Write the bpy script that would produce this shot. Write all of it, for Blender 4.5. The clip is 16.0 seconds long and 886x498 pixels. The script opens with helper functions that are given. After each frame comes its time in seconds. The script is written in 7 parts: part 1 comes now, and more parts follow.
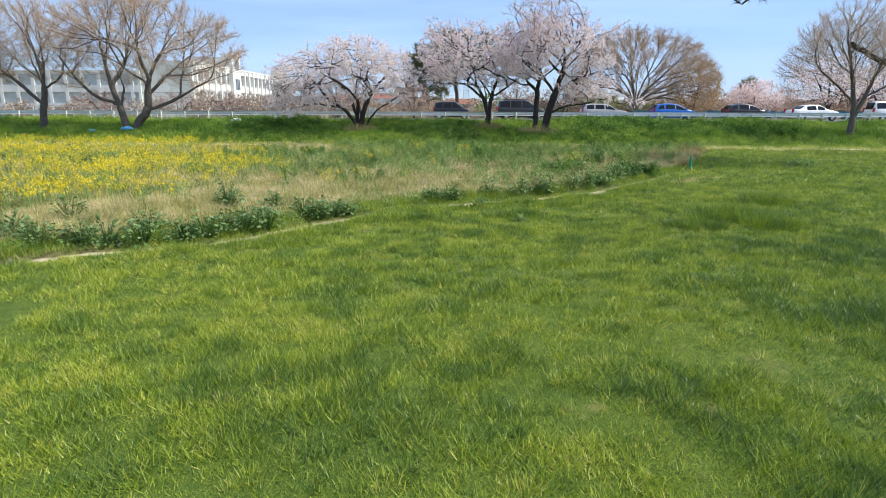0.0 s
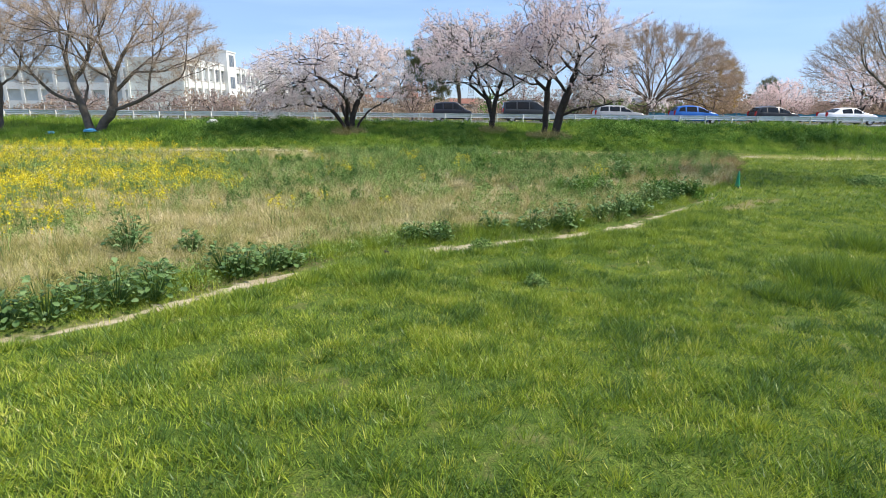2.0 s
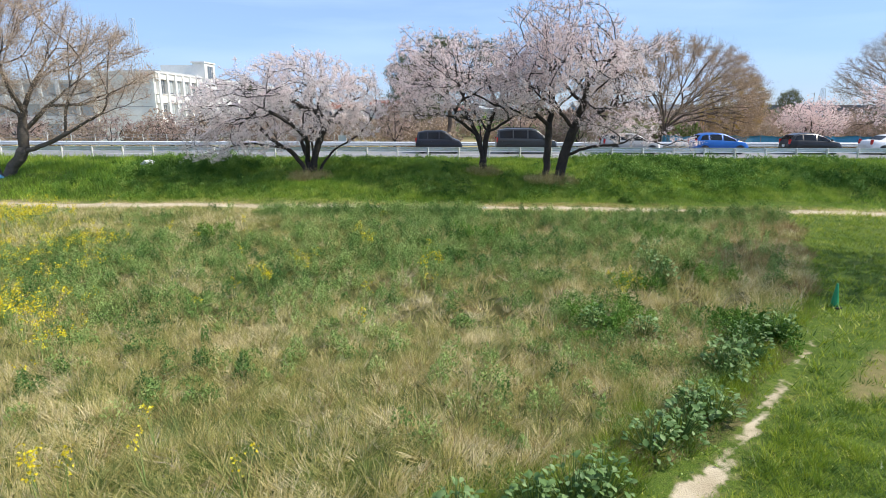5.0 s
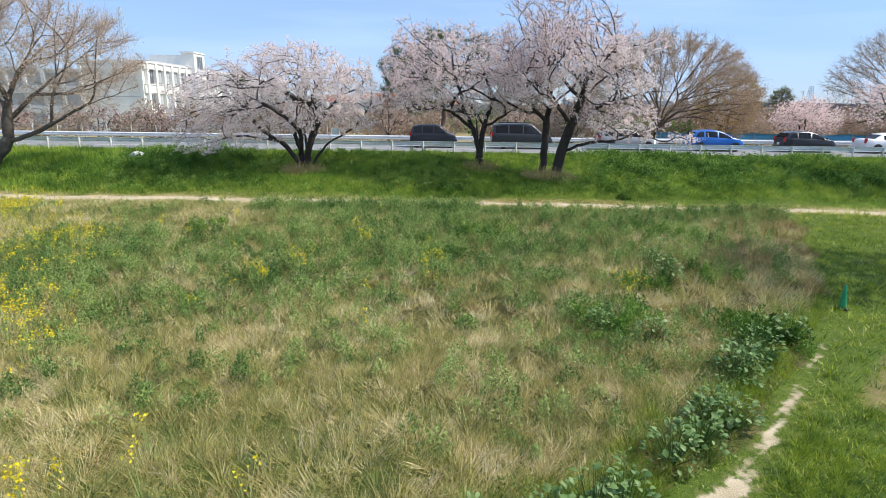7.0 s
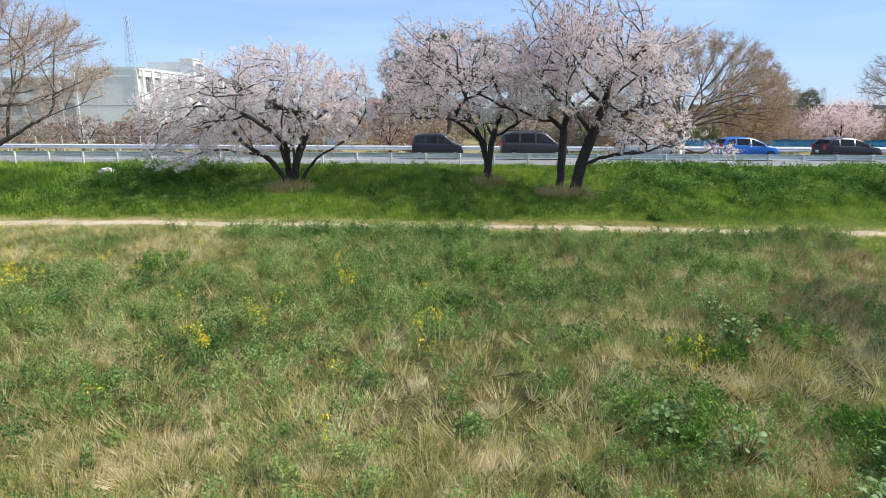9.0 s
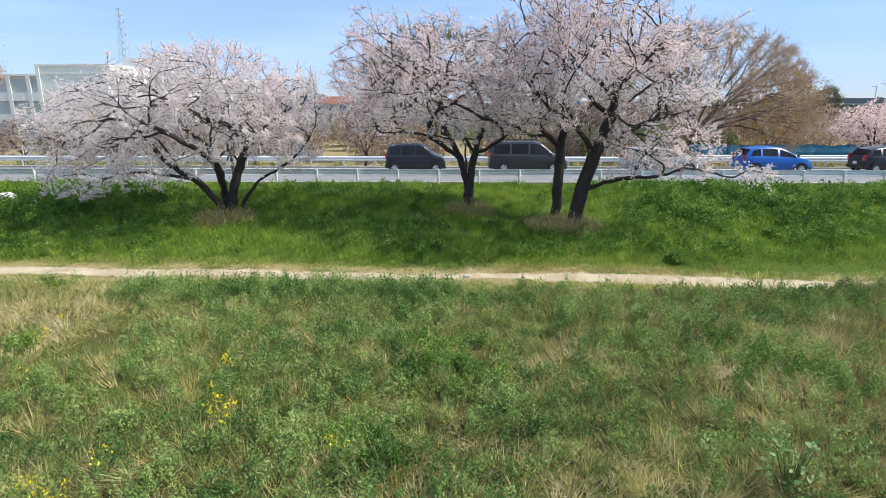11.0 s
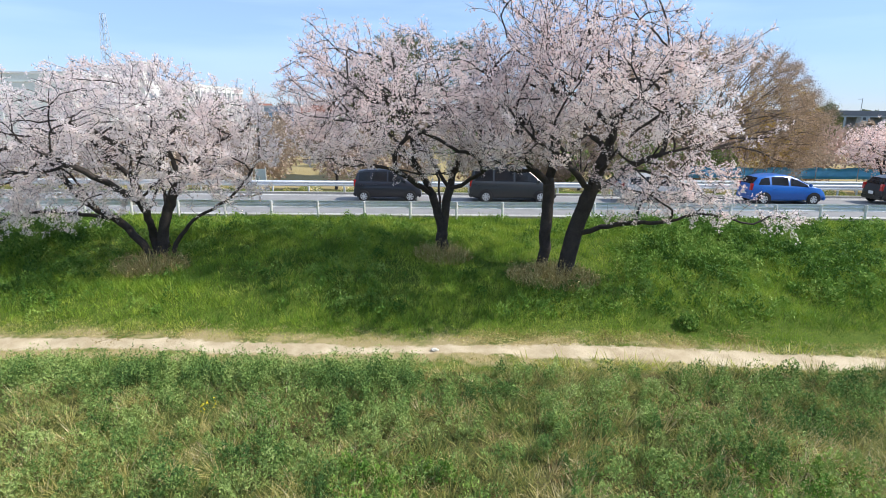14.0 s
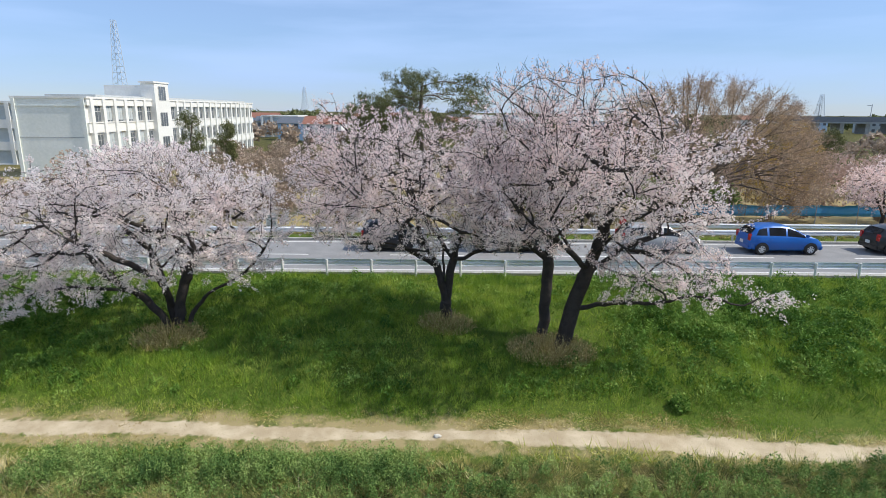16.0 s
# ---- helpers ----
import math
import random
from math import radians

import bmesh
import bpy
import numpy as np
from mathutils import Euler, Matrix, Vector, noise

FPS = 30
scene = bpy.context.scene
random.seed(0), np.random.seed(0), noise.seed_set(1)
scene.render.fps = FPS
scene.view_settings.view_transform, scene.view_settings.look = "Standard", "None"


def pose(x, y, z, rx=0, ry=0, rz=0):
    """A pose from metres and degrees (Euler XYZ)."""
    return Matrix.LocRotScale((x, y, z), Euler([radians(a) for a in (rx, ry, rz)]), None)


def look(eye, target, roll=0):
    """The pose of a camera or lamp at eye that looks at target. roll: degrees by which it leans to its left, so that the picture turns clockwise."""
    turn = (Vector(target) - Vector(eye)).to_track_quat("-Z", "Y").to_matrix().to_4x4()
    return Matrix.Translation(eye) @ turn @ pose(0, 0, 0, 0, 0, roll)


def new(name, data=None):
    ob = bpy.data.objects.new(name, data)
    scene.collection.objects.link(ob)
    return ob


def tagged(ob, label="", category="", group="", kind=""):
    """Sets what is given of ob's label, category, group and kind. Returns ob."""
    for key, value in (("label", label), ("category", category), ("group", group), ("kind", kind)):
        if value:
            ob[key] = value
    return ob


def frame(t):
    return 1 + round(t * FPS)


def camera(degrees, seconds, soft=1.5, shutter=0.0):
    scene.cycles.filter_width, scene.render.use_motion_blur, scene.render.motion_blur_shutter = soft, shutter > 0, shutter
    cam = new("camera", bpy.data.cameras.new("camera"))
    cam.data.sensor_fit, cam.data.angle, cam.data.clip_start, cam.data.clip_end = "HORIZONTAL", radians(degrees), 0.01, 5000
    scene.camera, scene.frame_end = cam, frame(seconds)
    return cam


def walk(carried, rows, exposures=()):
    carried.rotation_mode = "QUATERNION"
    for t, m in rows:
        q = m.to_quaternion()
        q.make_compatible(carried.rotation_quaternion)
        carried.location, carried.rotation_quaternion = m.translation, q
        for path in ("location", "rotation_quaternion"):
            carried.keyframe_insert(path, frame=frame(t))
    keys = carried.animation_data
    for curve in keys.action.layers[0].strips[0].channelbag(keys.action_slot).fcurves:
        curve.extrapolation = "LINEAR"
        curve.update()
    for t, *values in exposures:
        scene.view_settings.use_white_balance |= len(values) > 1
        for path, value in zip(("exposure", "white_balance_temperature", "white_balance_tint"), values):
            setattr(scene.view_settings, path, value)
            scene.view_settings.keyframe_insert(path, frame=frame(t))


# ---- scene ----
import collections

cam = camera(74.4, 16.0, soft=0.65)
PATH = [
    (0, (-0.098, -0.276, 2.702), (-0.095, 1.668, 2.236), 0.2),
    (0.5, (-0.034, 0.616, 2.799), (-0.037, 2.561, 2.332), 0.2),
    (1, (0.087, 1.762, 2.857), (0.079, 3.706, 2.389), 0.3),
    (1.5, (0.207, 3.026, 2.855), (0.2, 4.97, 2.385), 0.5),
    (2, (0.295, 4.399, 2.872), (0.285, 6.344, 2.403), 0.5),
    (2.5, (0.411, 5.869, 3.243), (0.399, 7.814, 2.775), 0.3),
    (3, (0.598, 7.317, 3.686), (0.585, 9.261, 3.216), -0.0),
    (3.5, (0.78, 8.708, 4.177), (0.767, 10.652, 3.704), -0.0),
    (4, (1.002, 10.071, 4.598), (0.99, 12.014, 4.122), 0.0),
    (4.5, (1.208, 11.326, 4.777), (1.195, 13.271, 4.31), 0.1),
    (4.7, (1.271, 11.648, 4.838), (1.259, 13.594, 4.376), 0.1),
    (7, (0.954, 12.22, 4.831), (0.981, 14.161, 4.349), 0.8),
    (7.5, (0.926, 12.81, 4.79), (0.944, 14.753, 4.314), 0.5),
    (8, (0.929, 13.693, 4.787), (0.94, 15.637, 4.318), 0.5),
    (8.2, (1.004, 14.095, 4.792), (1.006, 16.04, 4.327), 0.5),
    (10.3, (1.645, 19.595, 5.497), (1.643, 21.537, 5.019), -0.1),
    (10.5, (1.876, 20.127, 5.558), (1.869, 22.068, 5.077), -0.3),
    (11, (2.412, 21.534, 5.713), (2.407, 23.473, 5.224), 0.1),
    (11.5, (2.883, 23.155, 5.501), (2.882, 25.096, 5.021), 0.6),
    (12, (3.216, 24.636, 5.324), (3.216, 26.58, 4.853), 0.7),
    (12.5, (3.349, 25.435, 5.466), (3.36, 27.378, 4.992), 0.7),
    (13, (3.205, 25.518, 5.695), (3.228, 27.458, 5.21), 0.6),
    (13.5, (3.095, 25.418, 5.968), (3.128, 27.36, 5.489), 0.6),
    (14, (3.096, 25.319, 6.381), (3.13, 27.264, 5.915), 0.6),
    (14.5, (3.141, 25.166, 6.985), (3.175, 27.112, 6.524), 0.4),
    (15, (3.182, 25.045, 7.616), (3.209, 26.992, 7.162), 0.4),
    (15.5, (3.168, 24.991, 8.323), (3.186, 26.936, 7.862), 0.4),
    (16, (3.19, 25.038, 9.006), (3.199, 26.983, 8.544), 0.5),
]
walk(cam, [(t, look(eye, target, roll)) for t, eye, target, roll in PATH],
     [(0, 0.24), (4.5, 0.20), (7.5, 0.17), (12.5, 0.25), (13.5, 0.29), (14.5, 0.20), (16, -0.04)])

# ---- light ----
SUN_AZ, SUN_EL = math.atan2(0.995, -0.10), radians(50)
SUN_DIR = Vector((math.sin(SUN_AZ) * math.cos(SUN_EL), math.cos(SUN_AZ) * math.cos(SUN_EL), math.sin(SUN_EL)))
SUN_STRENGTH, SKY_STRENGTH = 5.0, 0.13

world = bpy.data.worlds.new("sky")
scene.world = world
world.use_nodes = True
wn, wl = world.node_tree.nodes, world.node_tree.links
wbg = wn["Background"]
sky = wn.new("ShaderNodeTexSky")
sky.sky_type, sky.sun_disc = "NISHITA", False
sky.sun_elevation, sky.sun_rotation = SUN_EL, SUN_AZ
sky.air_density, sky.dust_density, sky.ozone_density = 1.0, 0.0, 3.0
# thin streaks of high cloud
wtc = wn.new("ShaderNodeTexCoord")
wmap = wn.new("ShaderNodeMapping")
wmap.inputs["Scale"].default_value = (1.2, 1.2, 9.0)
wno = wn.new("ShaderNodeTexNoise")
wno.inputs["Scale"].default_value, wno.inputs["Detail"].default_value = 1.6, 6.0
wra = wn.new("ShaderNodeMapRange")
wra.inputs["From Min"].default_value, wra.inputs["From Max"].default_value = 0.42, 0.78
wra.inputs["To Min"].default_value, wra.inputs["To Max"].default_value = 0.30, 0.85
wmix = wn.new("ShaderNodeMix")
wmix.data_type = "RGBA"
wmix.inputs["B"].default_value = (6.6, 7.8, 9.8, 1)
wl.new(wtc.outputs["Generated"], wmap.inputs["Vector"])
wl.new(wmap.outputs["Vector"], wno.inputs["Vector"])
wl.new(wno.outputs["Fac"], wra.inputs["Value"])
wl.new(wra.outputs["Result"], wmix.inputs["Factor"])
wl.new(sky.outputs["Color"], wmix.inputs["A"])
# the haze towards the horizon is pale blue
wsep = wn.new("ShaderNodeSeparateXYZ")
wl.new(wtc.outputs["Generated"], wsep.inputs["Vector"])
whaze = wn.new("ShaderNodeValToRGB")
for k, (pos, col) in enumerate(((0.0, (0.56, 0.66, 0.86)), (0.12, (0.66, 0.77, 0.96)), (0.45, (0.95, 1.0, 1.08)))):
    e = whaze.color_ramp.elements[k] if k < 2 else whaze.color_ramp.elements.new(pos)
    e.position, e.color = pos, (*col, 1)
wl.new(wsep.outputs["Z"], whaze.inputs["Fac"])
wmul = wn.new("ShaderNodeMix")
wmul.data_type, wmul.blend_type = "RGBA", "MULTIPLY"
wmul.inputs["Factor"].default_value = 1.0
wl.new(wmix.outputs["Result"], wmul.inputs["A"])
wl.new(whaze.outputs["Color"], wmul.inputs["B"])
wl.new(wmul.outputs["Result"], wbg.inputs["Color"])
wbg.inputs["Strength"].default_value = SKY_STRENGTH

sun = new("sun", bpy.data.lights.new("sun", "SUN"))
sun.data.energy, sun.data.angle, sun.data.color = SUN_STRENGTH, radians(0.5), (1.0, 0.94, 0.83)
sun.matrix_world = look(SUN_DIR * 200, (0, 0, 0))


# ---- materials ----
def mat(name, c1, c2=None, scale=3.0, rough=0.8, metal=0.0, bump=0.0, spec=0.4, coat=0.0):
    """A surface that varies between two colours at two scales, with fine relief."""
    m = bpy.data.materials.new(name)
    m.use_nodes = True
    n, l = m.node_tree.nodes, m.node_tree.links
    p = n["Principled BSDF"]
    c2 = c2 or tuple(min(1.0, c * 0.8) for c in c1)
    tc = n.new("ShaderNodeTexCoord")
    a, b = n.new("ShaderNodeTexNoise"), n.new("ShaderNodeTexNoise")
    a.inputs["Scale"].default_value, a.inputs["Detail"].default_value = scale, 5
    b.inputs["Scale"].default_value, b.inputs["Detail"].default_value = scale * 11, 3
    l.new(tc.outputs["Object"], a.inputs["Vector"])
    l.new(tc.outputs["Object"], b.inputs["Vector"])
    add = n.new("ShaderNodeMath")
    add.operation = "ADD"
    l.new(a.outputs["Fac"], add.inputs[0])
    l.new(b.outputs["Fac"], add.inputs[1])
    r = n.new("ShaderNodeMapRange")
    r.inputs["From Min"].default_value, r.inputs["From Max"].default_value = 0.75, 1.25
    l.new(add.outputs[0], r.inputs["Value"])
    mx = n.new("ShaderNodeMix")
    mx.data_type = "RGBA"
    mx.inputs["A"].default_value, mx.inputs["B"].default_value = (*c1, 1), (*c2, 1)
    l.new(r.outputs["Result"], mx.inputs["Factor"])
    l.new(mx.outputs["Result"], p.inputs["Base Color"])
    p.inputs["Roughness"].default_value, p.inputs["Metallic"].default_value = rough, metal
    p.inputs["Specular IOR Level"].default_value = spec
    p.inputs["Coat Weight"].default_value = coat
    if bump:
        bp = n.new("ShaderNodeBump")
        bp.inputs["Strength"].default_value, bp.inputs["Distance"].default_value = bump, 0.03
        l.new(b.outputs["Fac"], bp.inputs["Height"])
        l.new(bp.outputs["Normal"], p.inputs["Normal"])
    return m


def leafy(name, colours, translucent=0.3, rough=0.55, spec=0.25):
    """Thin leaves, blades or petals: the attribute 'tint' picks the colour of each one."""
    m = bpy.data.materials.new(name)
    m.use_nodes = True
    n, l = m.node_tree.nodes, m.node_tree.links
    p, out = n["Principled BSDF"], n["Material Output"]
    at = n.new("ShaderNodeAttribute")
    at.attribute_name = "tint"
    ramp = n.new("ShaderNodeValToRGB")
    while len(ramp.color_ramp.elements) < len(colours):
        ramp.color_ramp.elements.new(0.5)
    for i, c in enumerate(colours):
        ramp.color_ramp.elements[i].position = i / (len(colours) - 1)
        ramp.color_ramp.elements[i].color = (*c, 1)
    l.new(at.outputs["Fac"], ramp.inputs["Fac"])
    l.new(ramp.outputs["Color"], p.inputs["Base Color"])
    p.inputs["Roughness"].default_value, p.inputs["Specular IOR Level"].default_value = rough, spec
    tr, ms = n.new("ShaderNodeBsdfTranslucent"), n.new("ShaderNodeMixShader")
    ms.inputs["Fac"].default_value = translucent
    l.new(ramp.outputs["Color"], tr.inputs["Color"])
    l.new(p.outputs["BSDF"], ms.inputs[1])
    l.new(tr.outputs["BSDF"], ms.inputs[2])
    l.new(ms.outputs["Shader"], out.inputs["Surface"])
    return m


def glassy(name, c, rough=0.06):
    m = bpy.data.materials.new(name)
    m.use_nodes = True
    p = m.node_tree.nodes["Principled BSDF"]
    p.inputs["Base Color"].default_value = (*c, 1)
    p.inputs["Roughness"].default_value, p.inputs["Specular IOR Level"].default_value = rough, 0.8
    return m


def ground_material():
    m = bpy.data.materials.new("earth_and_turf")
    m.use_nodes = True
    n, l = m.node_tree.nodes, m.node_tree.links
    p = n["Principled BSDF"]
    tc = n.new("ShaderNodeTexCoord")

    def no(scale, detail=5):
        t = n.new("ShaderNodeTexNoise")
        t.inputs["Scale"].default_value, t.inputs["Detail"].default_value = scale, detail
        l.new(tc.outputs["Object"], t.inputs["Vector"])
        return t.outputs["Fac"]

    def rng(v, lo, hi):
        r = n.new("ShaderNodeMapRange")
        r.inputs["From Min"].default_value, r.inputs["From Max"].default_value = lo, hi
        l.new(v, r.inputs["Value"])
        return r.outputs["Result"]

    def mix(f, a, b):
        x = n.new("ShaderNodeMix")
        x.data_type = "RGBA"
        for s, v in (("A", a), ("B", b)):
            if isinstance(v, tuple):
                x.inputs[s].default_value = (*v, 1)
            else:
                l.new(v, x.inputs[s])
        l.new(f, x.inputs["Factor"])
        return x.outputs["Result"]

    def zone(name, amount):
        a, s = n.new("ShaderNodeAttribute"), n.new("ShaderNodeMath")
        a.attribute_name = name
        s.operation = "MULTIPLY_ADD"
        l.new(no(6.0, 8), s.inputs[0])
        s.inputs[1].default_value = amount
        l.new(a.outputs["Fac"], s.inputs[2])
        return s.outputs[0]

    turf = mix(rng(no(0.5), 0.35, 0.65), (0.080, 0.128, 0.020), (0.135, 0.172, 0.030))
    turf = mix(rng(no(22.0, 3), 0.55, 0.80), turf, (0.14, 0.125, 0.05))
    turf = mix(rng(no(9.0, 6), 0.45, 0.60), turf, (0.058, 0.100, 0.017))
    # fine dark specks put the shade of gaps between blades into the colour
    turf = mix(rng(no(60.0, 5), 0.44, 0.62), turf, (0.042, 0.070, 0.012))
    turf = mix(rng(no(130.0, 2), 0.56, 0.70), turf, (0.20, 0.26, 0.035))
    dry = mix(rng(no(1.1), 0.35, 0.65), (0.16, 0.135, 0.055), (0.085, 0.10, 0.025))
    # near-black specks painted for the shade deep between the meadow stems
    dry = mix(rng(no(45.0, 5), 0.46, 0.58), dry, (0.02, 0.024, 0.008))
    sand = mix(rng(no(1.6, 8), 0.35, 0.65), (0.56, 0.475, 0.34), (0.40, 0.325, 0.215))
    sand = mix(rng(no(40.0, 2), 0.62, 0.75), sand, (0.25, 0.20, 0.13))
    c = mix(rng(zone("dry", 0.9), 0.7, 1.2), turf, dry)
    c = mix(rng(zone("bald", 0.9), 0.75, 1.25), c, (0.21, 0.175, 0.075))
    c = mix(rng(zone("fringe", 0.9), 0.70, 1.20), c, (0.31, 0.255, 0.13))
    c = mix(rng(zone("sand", 1.1), 0.95, 1.25), c, sand)
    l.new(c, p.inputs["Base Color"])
    p.inputs["Roughness"].default_value, p.inputs["Specular IOR Level"].default_value = 0.95, 0.1
    bp = n.new("ShaderNodeBump")
    bp.inputs["Strength"].default_value, bp.inputs["Distance"].default_value = 0.6, 0.05
    l.new(no(40.0, 8), bp.inputs["Height"])
    l.new(bp.outputs["Normal"], p.inputs["Normal"])
    return m


M_GROUND = ground_material()
M_LAWN = leafy("lawn_blades", [(0.080, 0.150, 0.028), (0.198, 0.292, 0.028), (0.335, 0.400, 0.036), (0.49, 0.49, 0.075), (0.68, 0.62, 0.28)], 0.27, 0.42, 0.4)
M_FIELD = leafy("field_blades", [(0.115, 0.168, 0.055), (0.25, 0.287, 0.082), (0.43, 0.395, 0.130), (0.60, 0.495, 0.210), (0.80, 0.69, 0.44)], 0.25)
M_STALK = leafy("dead_stalks", [(0.24, 0.19, 0.12), (0.38, 0.32, 0.23), (0.54, 0.47, 0.36)], 0.15, 0.8, 0.1)
M_RUST = leafy("rusty_stems", [(0.20, 0.125, 0.055), (0.35, 0.235, 0.115), (0.50, 0.37, 0.20)], 0.2, 0.8, 0.1)
M_SLOPE = leafy("bank_blades", [(0.07, 0.145, 0.022), (0.15, 0.27, 0.03), (0.26, 0.38, 0.04), (0.44, 0.50, 0.095)], 0.28, 0.5, 0.25)
M_WEED = leafy("weed_leaves", [(0.078, 0.152, 0.045), (0.166, 0.270, 0.072), (0.262, 0.358, 0.108), (0.36, 0.44, 0.155)], 0.24, 0.7, 0.08)
M_BANKWEED = leafy("bank_weed_leaves", [(0.045, 0.11, 0.018), (0.095, 0.195, 0.03), (0.17, 0.29, 0.05), (0.27, 0.38, 0.09)], 0.25, 0.6, 0.15)
M_BIGLEAF = leafy("broad_leaves", [(0.075, 0.145, 0.040), (0.140, 0.235, 0.066), (0.27, 0.37, 0.15)], 0.28, 0.5, 0.3)
M_RAPE = leafy("yellow_petals", [(0.62, 0.47, 0.012), (0.78, 0.62, 0.02), (0.85, 0.74, 0.06)], 0.3)
M_BLOSSOM = leafy("cherry_petals", [(0.44, 0.21, 0.17), (0.78, 0.52, 0.49), (0.93, 0.76, 0.735), (0.96, 0.85, 0.83), (0.97, 0.91, 0.895)], 0.62, 0.7, 0.1)
M_BUDS = leafy("brown_buds", [(0.27, 0.20, 0.14), (0.38, 0.295, 0.225), (0.48, 0.39, 0.31)], 0.3, 0.8, 0.1)
M_REDBUD = leafy("pinkish_buds", [(0.36, 0.24, 0.20), (0.50, 0.37, 0.32), (0.66, 0.53, 0.48)], 0.35, 0.8, 0.1)
M_ZELKBUD = leafy("russet_buds", [(0.32, 0.22, 0.148), (0.465, 0.33, 0.22), (0.595, 0.447, 0.31)], 0.3, 0.8, 0.1)
M_WILLOWBUD = leafy("pale_buds", [(0.42, 0.315, 0.235), (0.58, 0.455, 0.35), (0.72, 0.60, 0.48)], 0.3, 0.8, 0.1)
M_GOLD = leafy("golden_leaves", [(0.31, 0.19, 0.03), (0.49, 0.32, 0.05), (0.62, 0.44, 0.10)], 0.3, 0.7, 0.1)
M_PINE = leafy("pine_needles", [(0.075, 0.09, 0.034), (0.125, 0.14, 0.05), (0.20, 0.20, 0.08)], 0.15, 0.6)
M_DRYTWIG = leafy("dry_stems", [(0.22, 0.17, 0.06), (0.44, 0.36, 0.15), (0.68, 0.58, 0.28)], 0.2, 0.8, 0.1)
M_BARK = mat("cherry_bark", (0.060, 0.048, 0.041), (0.027, 0.022, 0.020), 5.0, 0.9, bump=0.9)
M_BARK_GREY = mat("grey_bark", (0.165, 0.135, 0.110), (0.085, 0.070, 0.058), 5.0, 0.9, bump=0.8)
M_BARK_BROWN = mat("brown_bark", (0.165, 0.125, 0.098), (0.095, 0.072, 0.056), 4.0, 0.9, bump=0.6)
M_ASPHALT = mat("worn_asphalt", (0.25, 0.25, 0.25), (0.19, 0.19, 0.195), 1.2, 0.9, bump=0.3)
M_PAINT_LINE = mat("road_paint", (0.72, 0.72, 0.70), (0.50, 0.50, 0.48), 9.0, 0.7)
M_CONCRETE = mat("kerb_concrete", (0.42, 0.41, 0.38), (0.28, 0.27, 0.25), 2.5, 0.9, bump=0.4)
M_RAIL = mat("galvanised_rail", (0.82, 0.84, 0.86), (0.68, 0.70, 0.73), 2.0, 0.35, metal=0.15, spec=0.6)
M_RAIL_GREY = mat("dull_steel", (0.45, 0.46, 0.47), (0.34, 0.35, 0.36), 3.0, 0.5, metal=0.4)
M_VIADUCT = mat("painted_steel", (0.15, 0.17, 0.20), (0.11, 0.125, 0.15), 1.0, 0.7)
# the far masts' steel is painted paler and bluer to imitate haze
M_MAST = mat("haze_paled_steel", (0.55, 0.61, 0.68), (0.46, 0.52, 0.59), 1.0, 0.6)
M_WALL = mat("white_render", (0.80, 0.79, 0.75), (0.72, 0.71, 0.66), 0.35, 0.85)
M_GABLE = mat("pale_green_render", (0.80, 0.82, 0.77), (0.70, 0.73, 0.68), 0.3, 0.85)
M_ROOF = mat("roof_felt", (0.46, 0.48, 0.48), (0.36, 0.38, 0.38), 0.8, 0.85)
M_WINDOW = glassy("window_glass", (0.12, 0.135, 0.15), 0.08)
M_CURTAIN = mat("window_blind", (0.50, 0.54, 0.54), (0.40, 0.44, 0.44), 1.0, 0.6)
M_FRAME = mat("window_frame", (0.62, 0.62, 0.60), (0.5, 0.5, 0.48), 4.0, 0.5)
M_CONE = mat("green_plastic", (0.015, 0.24, 0.10), (0.012, 0.18, 0.075), 6.0, 0.4)
M_STONE = mat("pale_stone", (0.66, 0.63, 0.56), (0.50, 0.47, 0.41), 9.0, 0.9, bump=0.6)
M_WHITEBAG = mat("white_bag", (0.80, 0.80, 0.78), (0.66, 0.66, 0.64), 6.0, 0.6, bump=0.4)
M_TARP = mat("blue_tarp", (0.15, 0.50, 0.76), (0.11, 0.42, 0.68), 2.0, 0.5, bump=0.4)
M_RED = mat("red_paint", (0.55, 0.03, 0.03), (0.42, 0.02, 0.02), 6.0, 0.5)
M_STEELPOST = mat("white_post", (0.70, 0.70, 0.68), (0.58, 0.58, 0.56), 3.0, 0.5)
M_TYRE = mat("tyre_rubber", (0.025, 0.025, 0.025), (0.018, 0.018, 0.018), 12.0, 0.85)
M_RIM = mat("silver_wheel_cover", (0.66, 0.67, 0.68), (0.56, 0.57, 0.58), 8.0, 0.35, metal=0.3)
M_TRIM = mat("black_trim", (0.02, 0.02, 0.022), (0.014, 0.014, 0.015), 10.0, 0.5)
M_CARGLASS = glassy("car_glass", (0.02, 0.024, 0.03), 0.04)
M_HEADLAMP = glassy("headlamp_lens", (0.75, 0.76, 0.78), 0.1)
M_TAILLAMP = glassy("tail_lamp_lens", (0.45, 0.02, 0.02), 0.15)
M_PLATE = mat("plate_white", (0.75, 0.75, 0.72), (0.66, 0.66, 0.62), 8.0, 0.5)


# ---- building helpers ----
def link_mesh(name, me, material, parent=None, label=""):
    ob = new(name, me)
    if material and not me.materials:
        me.materials.append(material)
    if parent:
        ob.parent = parent
    return tagged(ob, label)


def part(name, bm, material, parent=None, label="", smooth=False):
    """Links a bmesh as one mesh object under a thing or a part."""
    me = bpy.data.meshes.new(name)
    bm.to_mesh(me)
    bm.free()
    if smooth:
        me.shade_smooth()
    return link_mesh(name, me, material, parent, label)


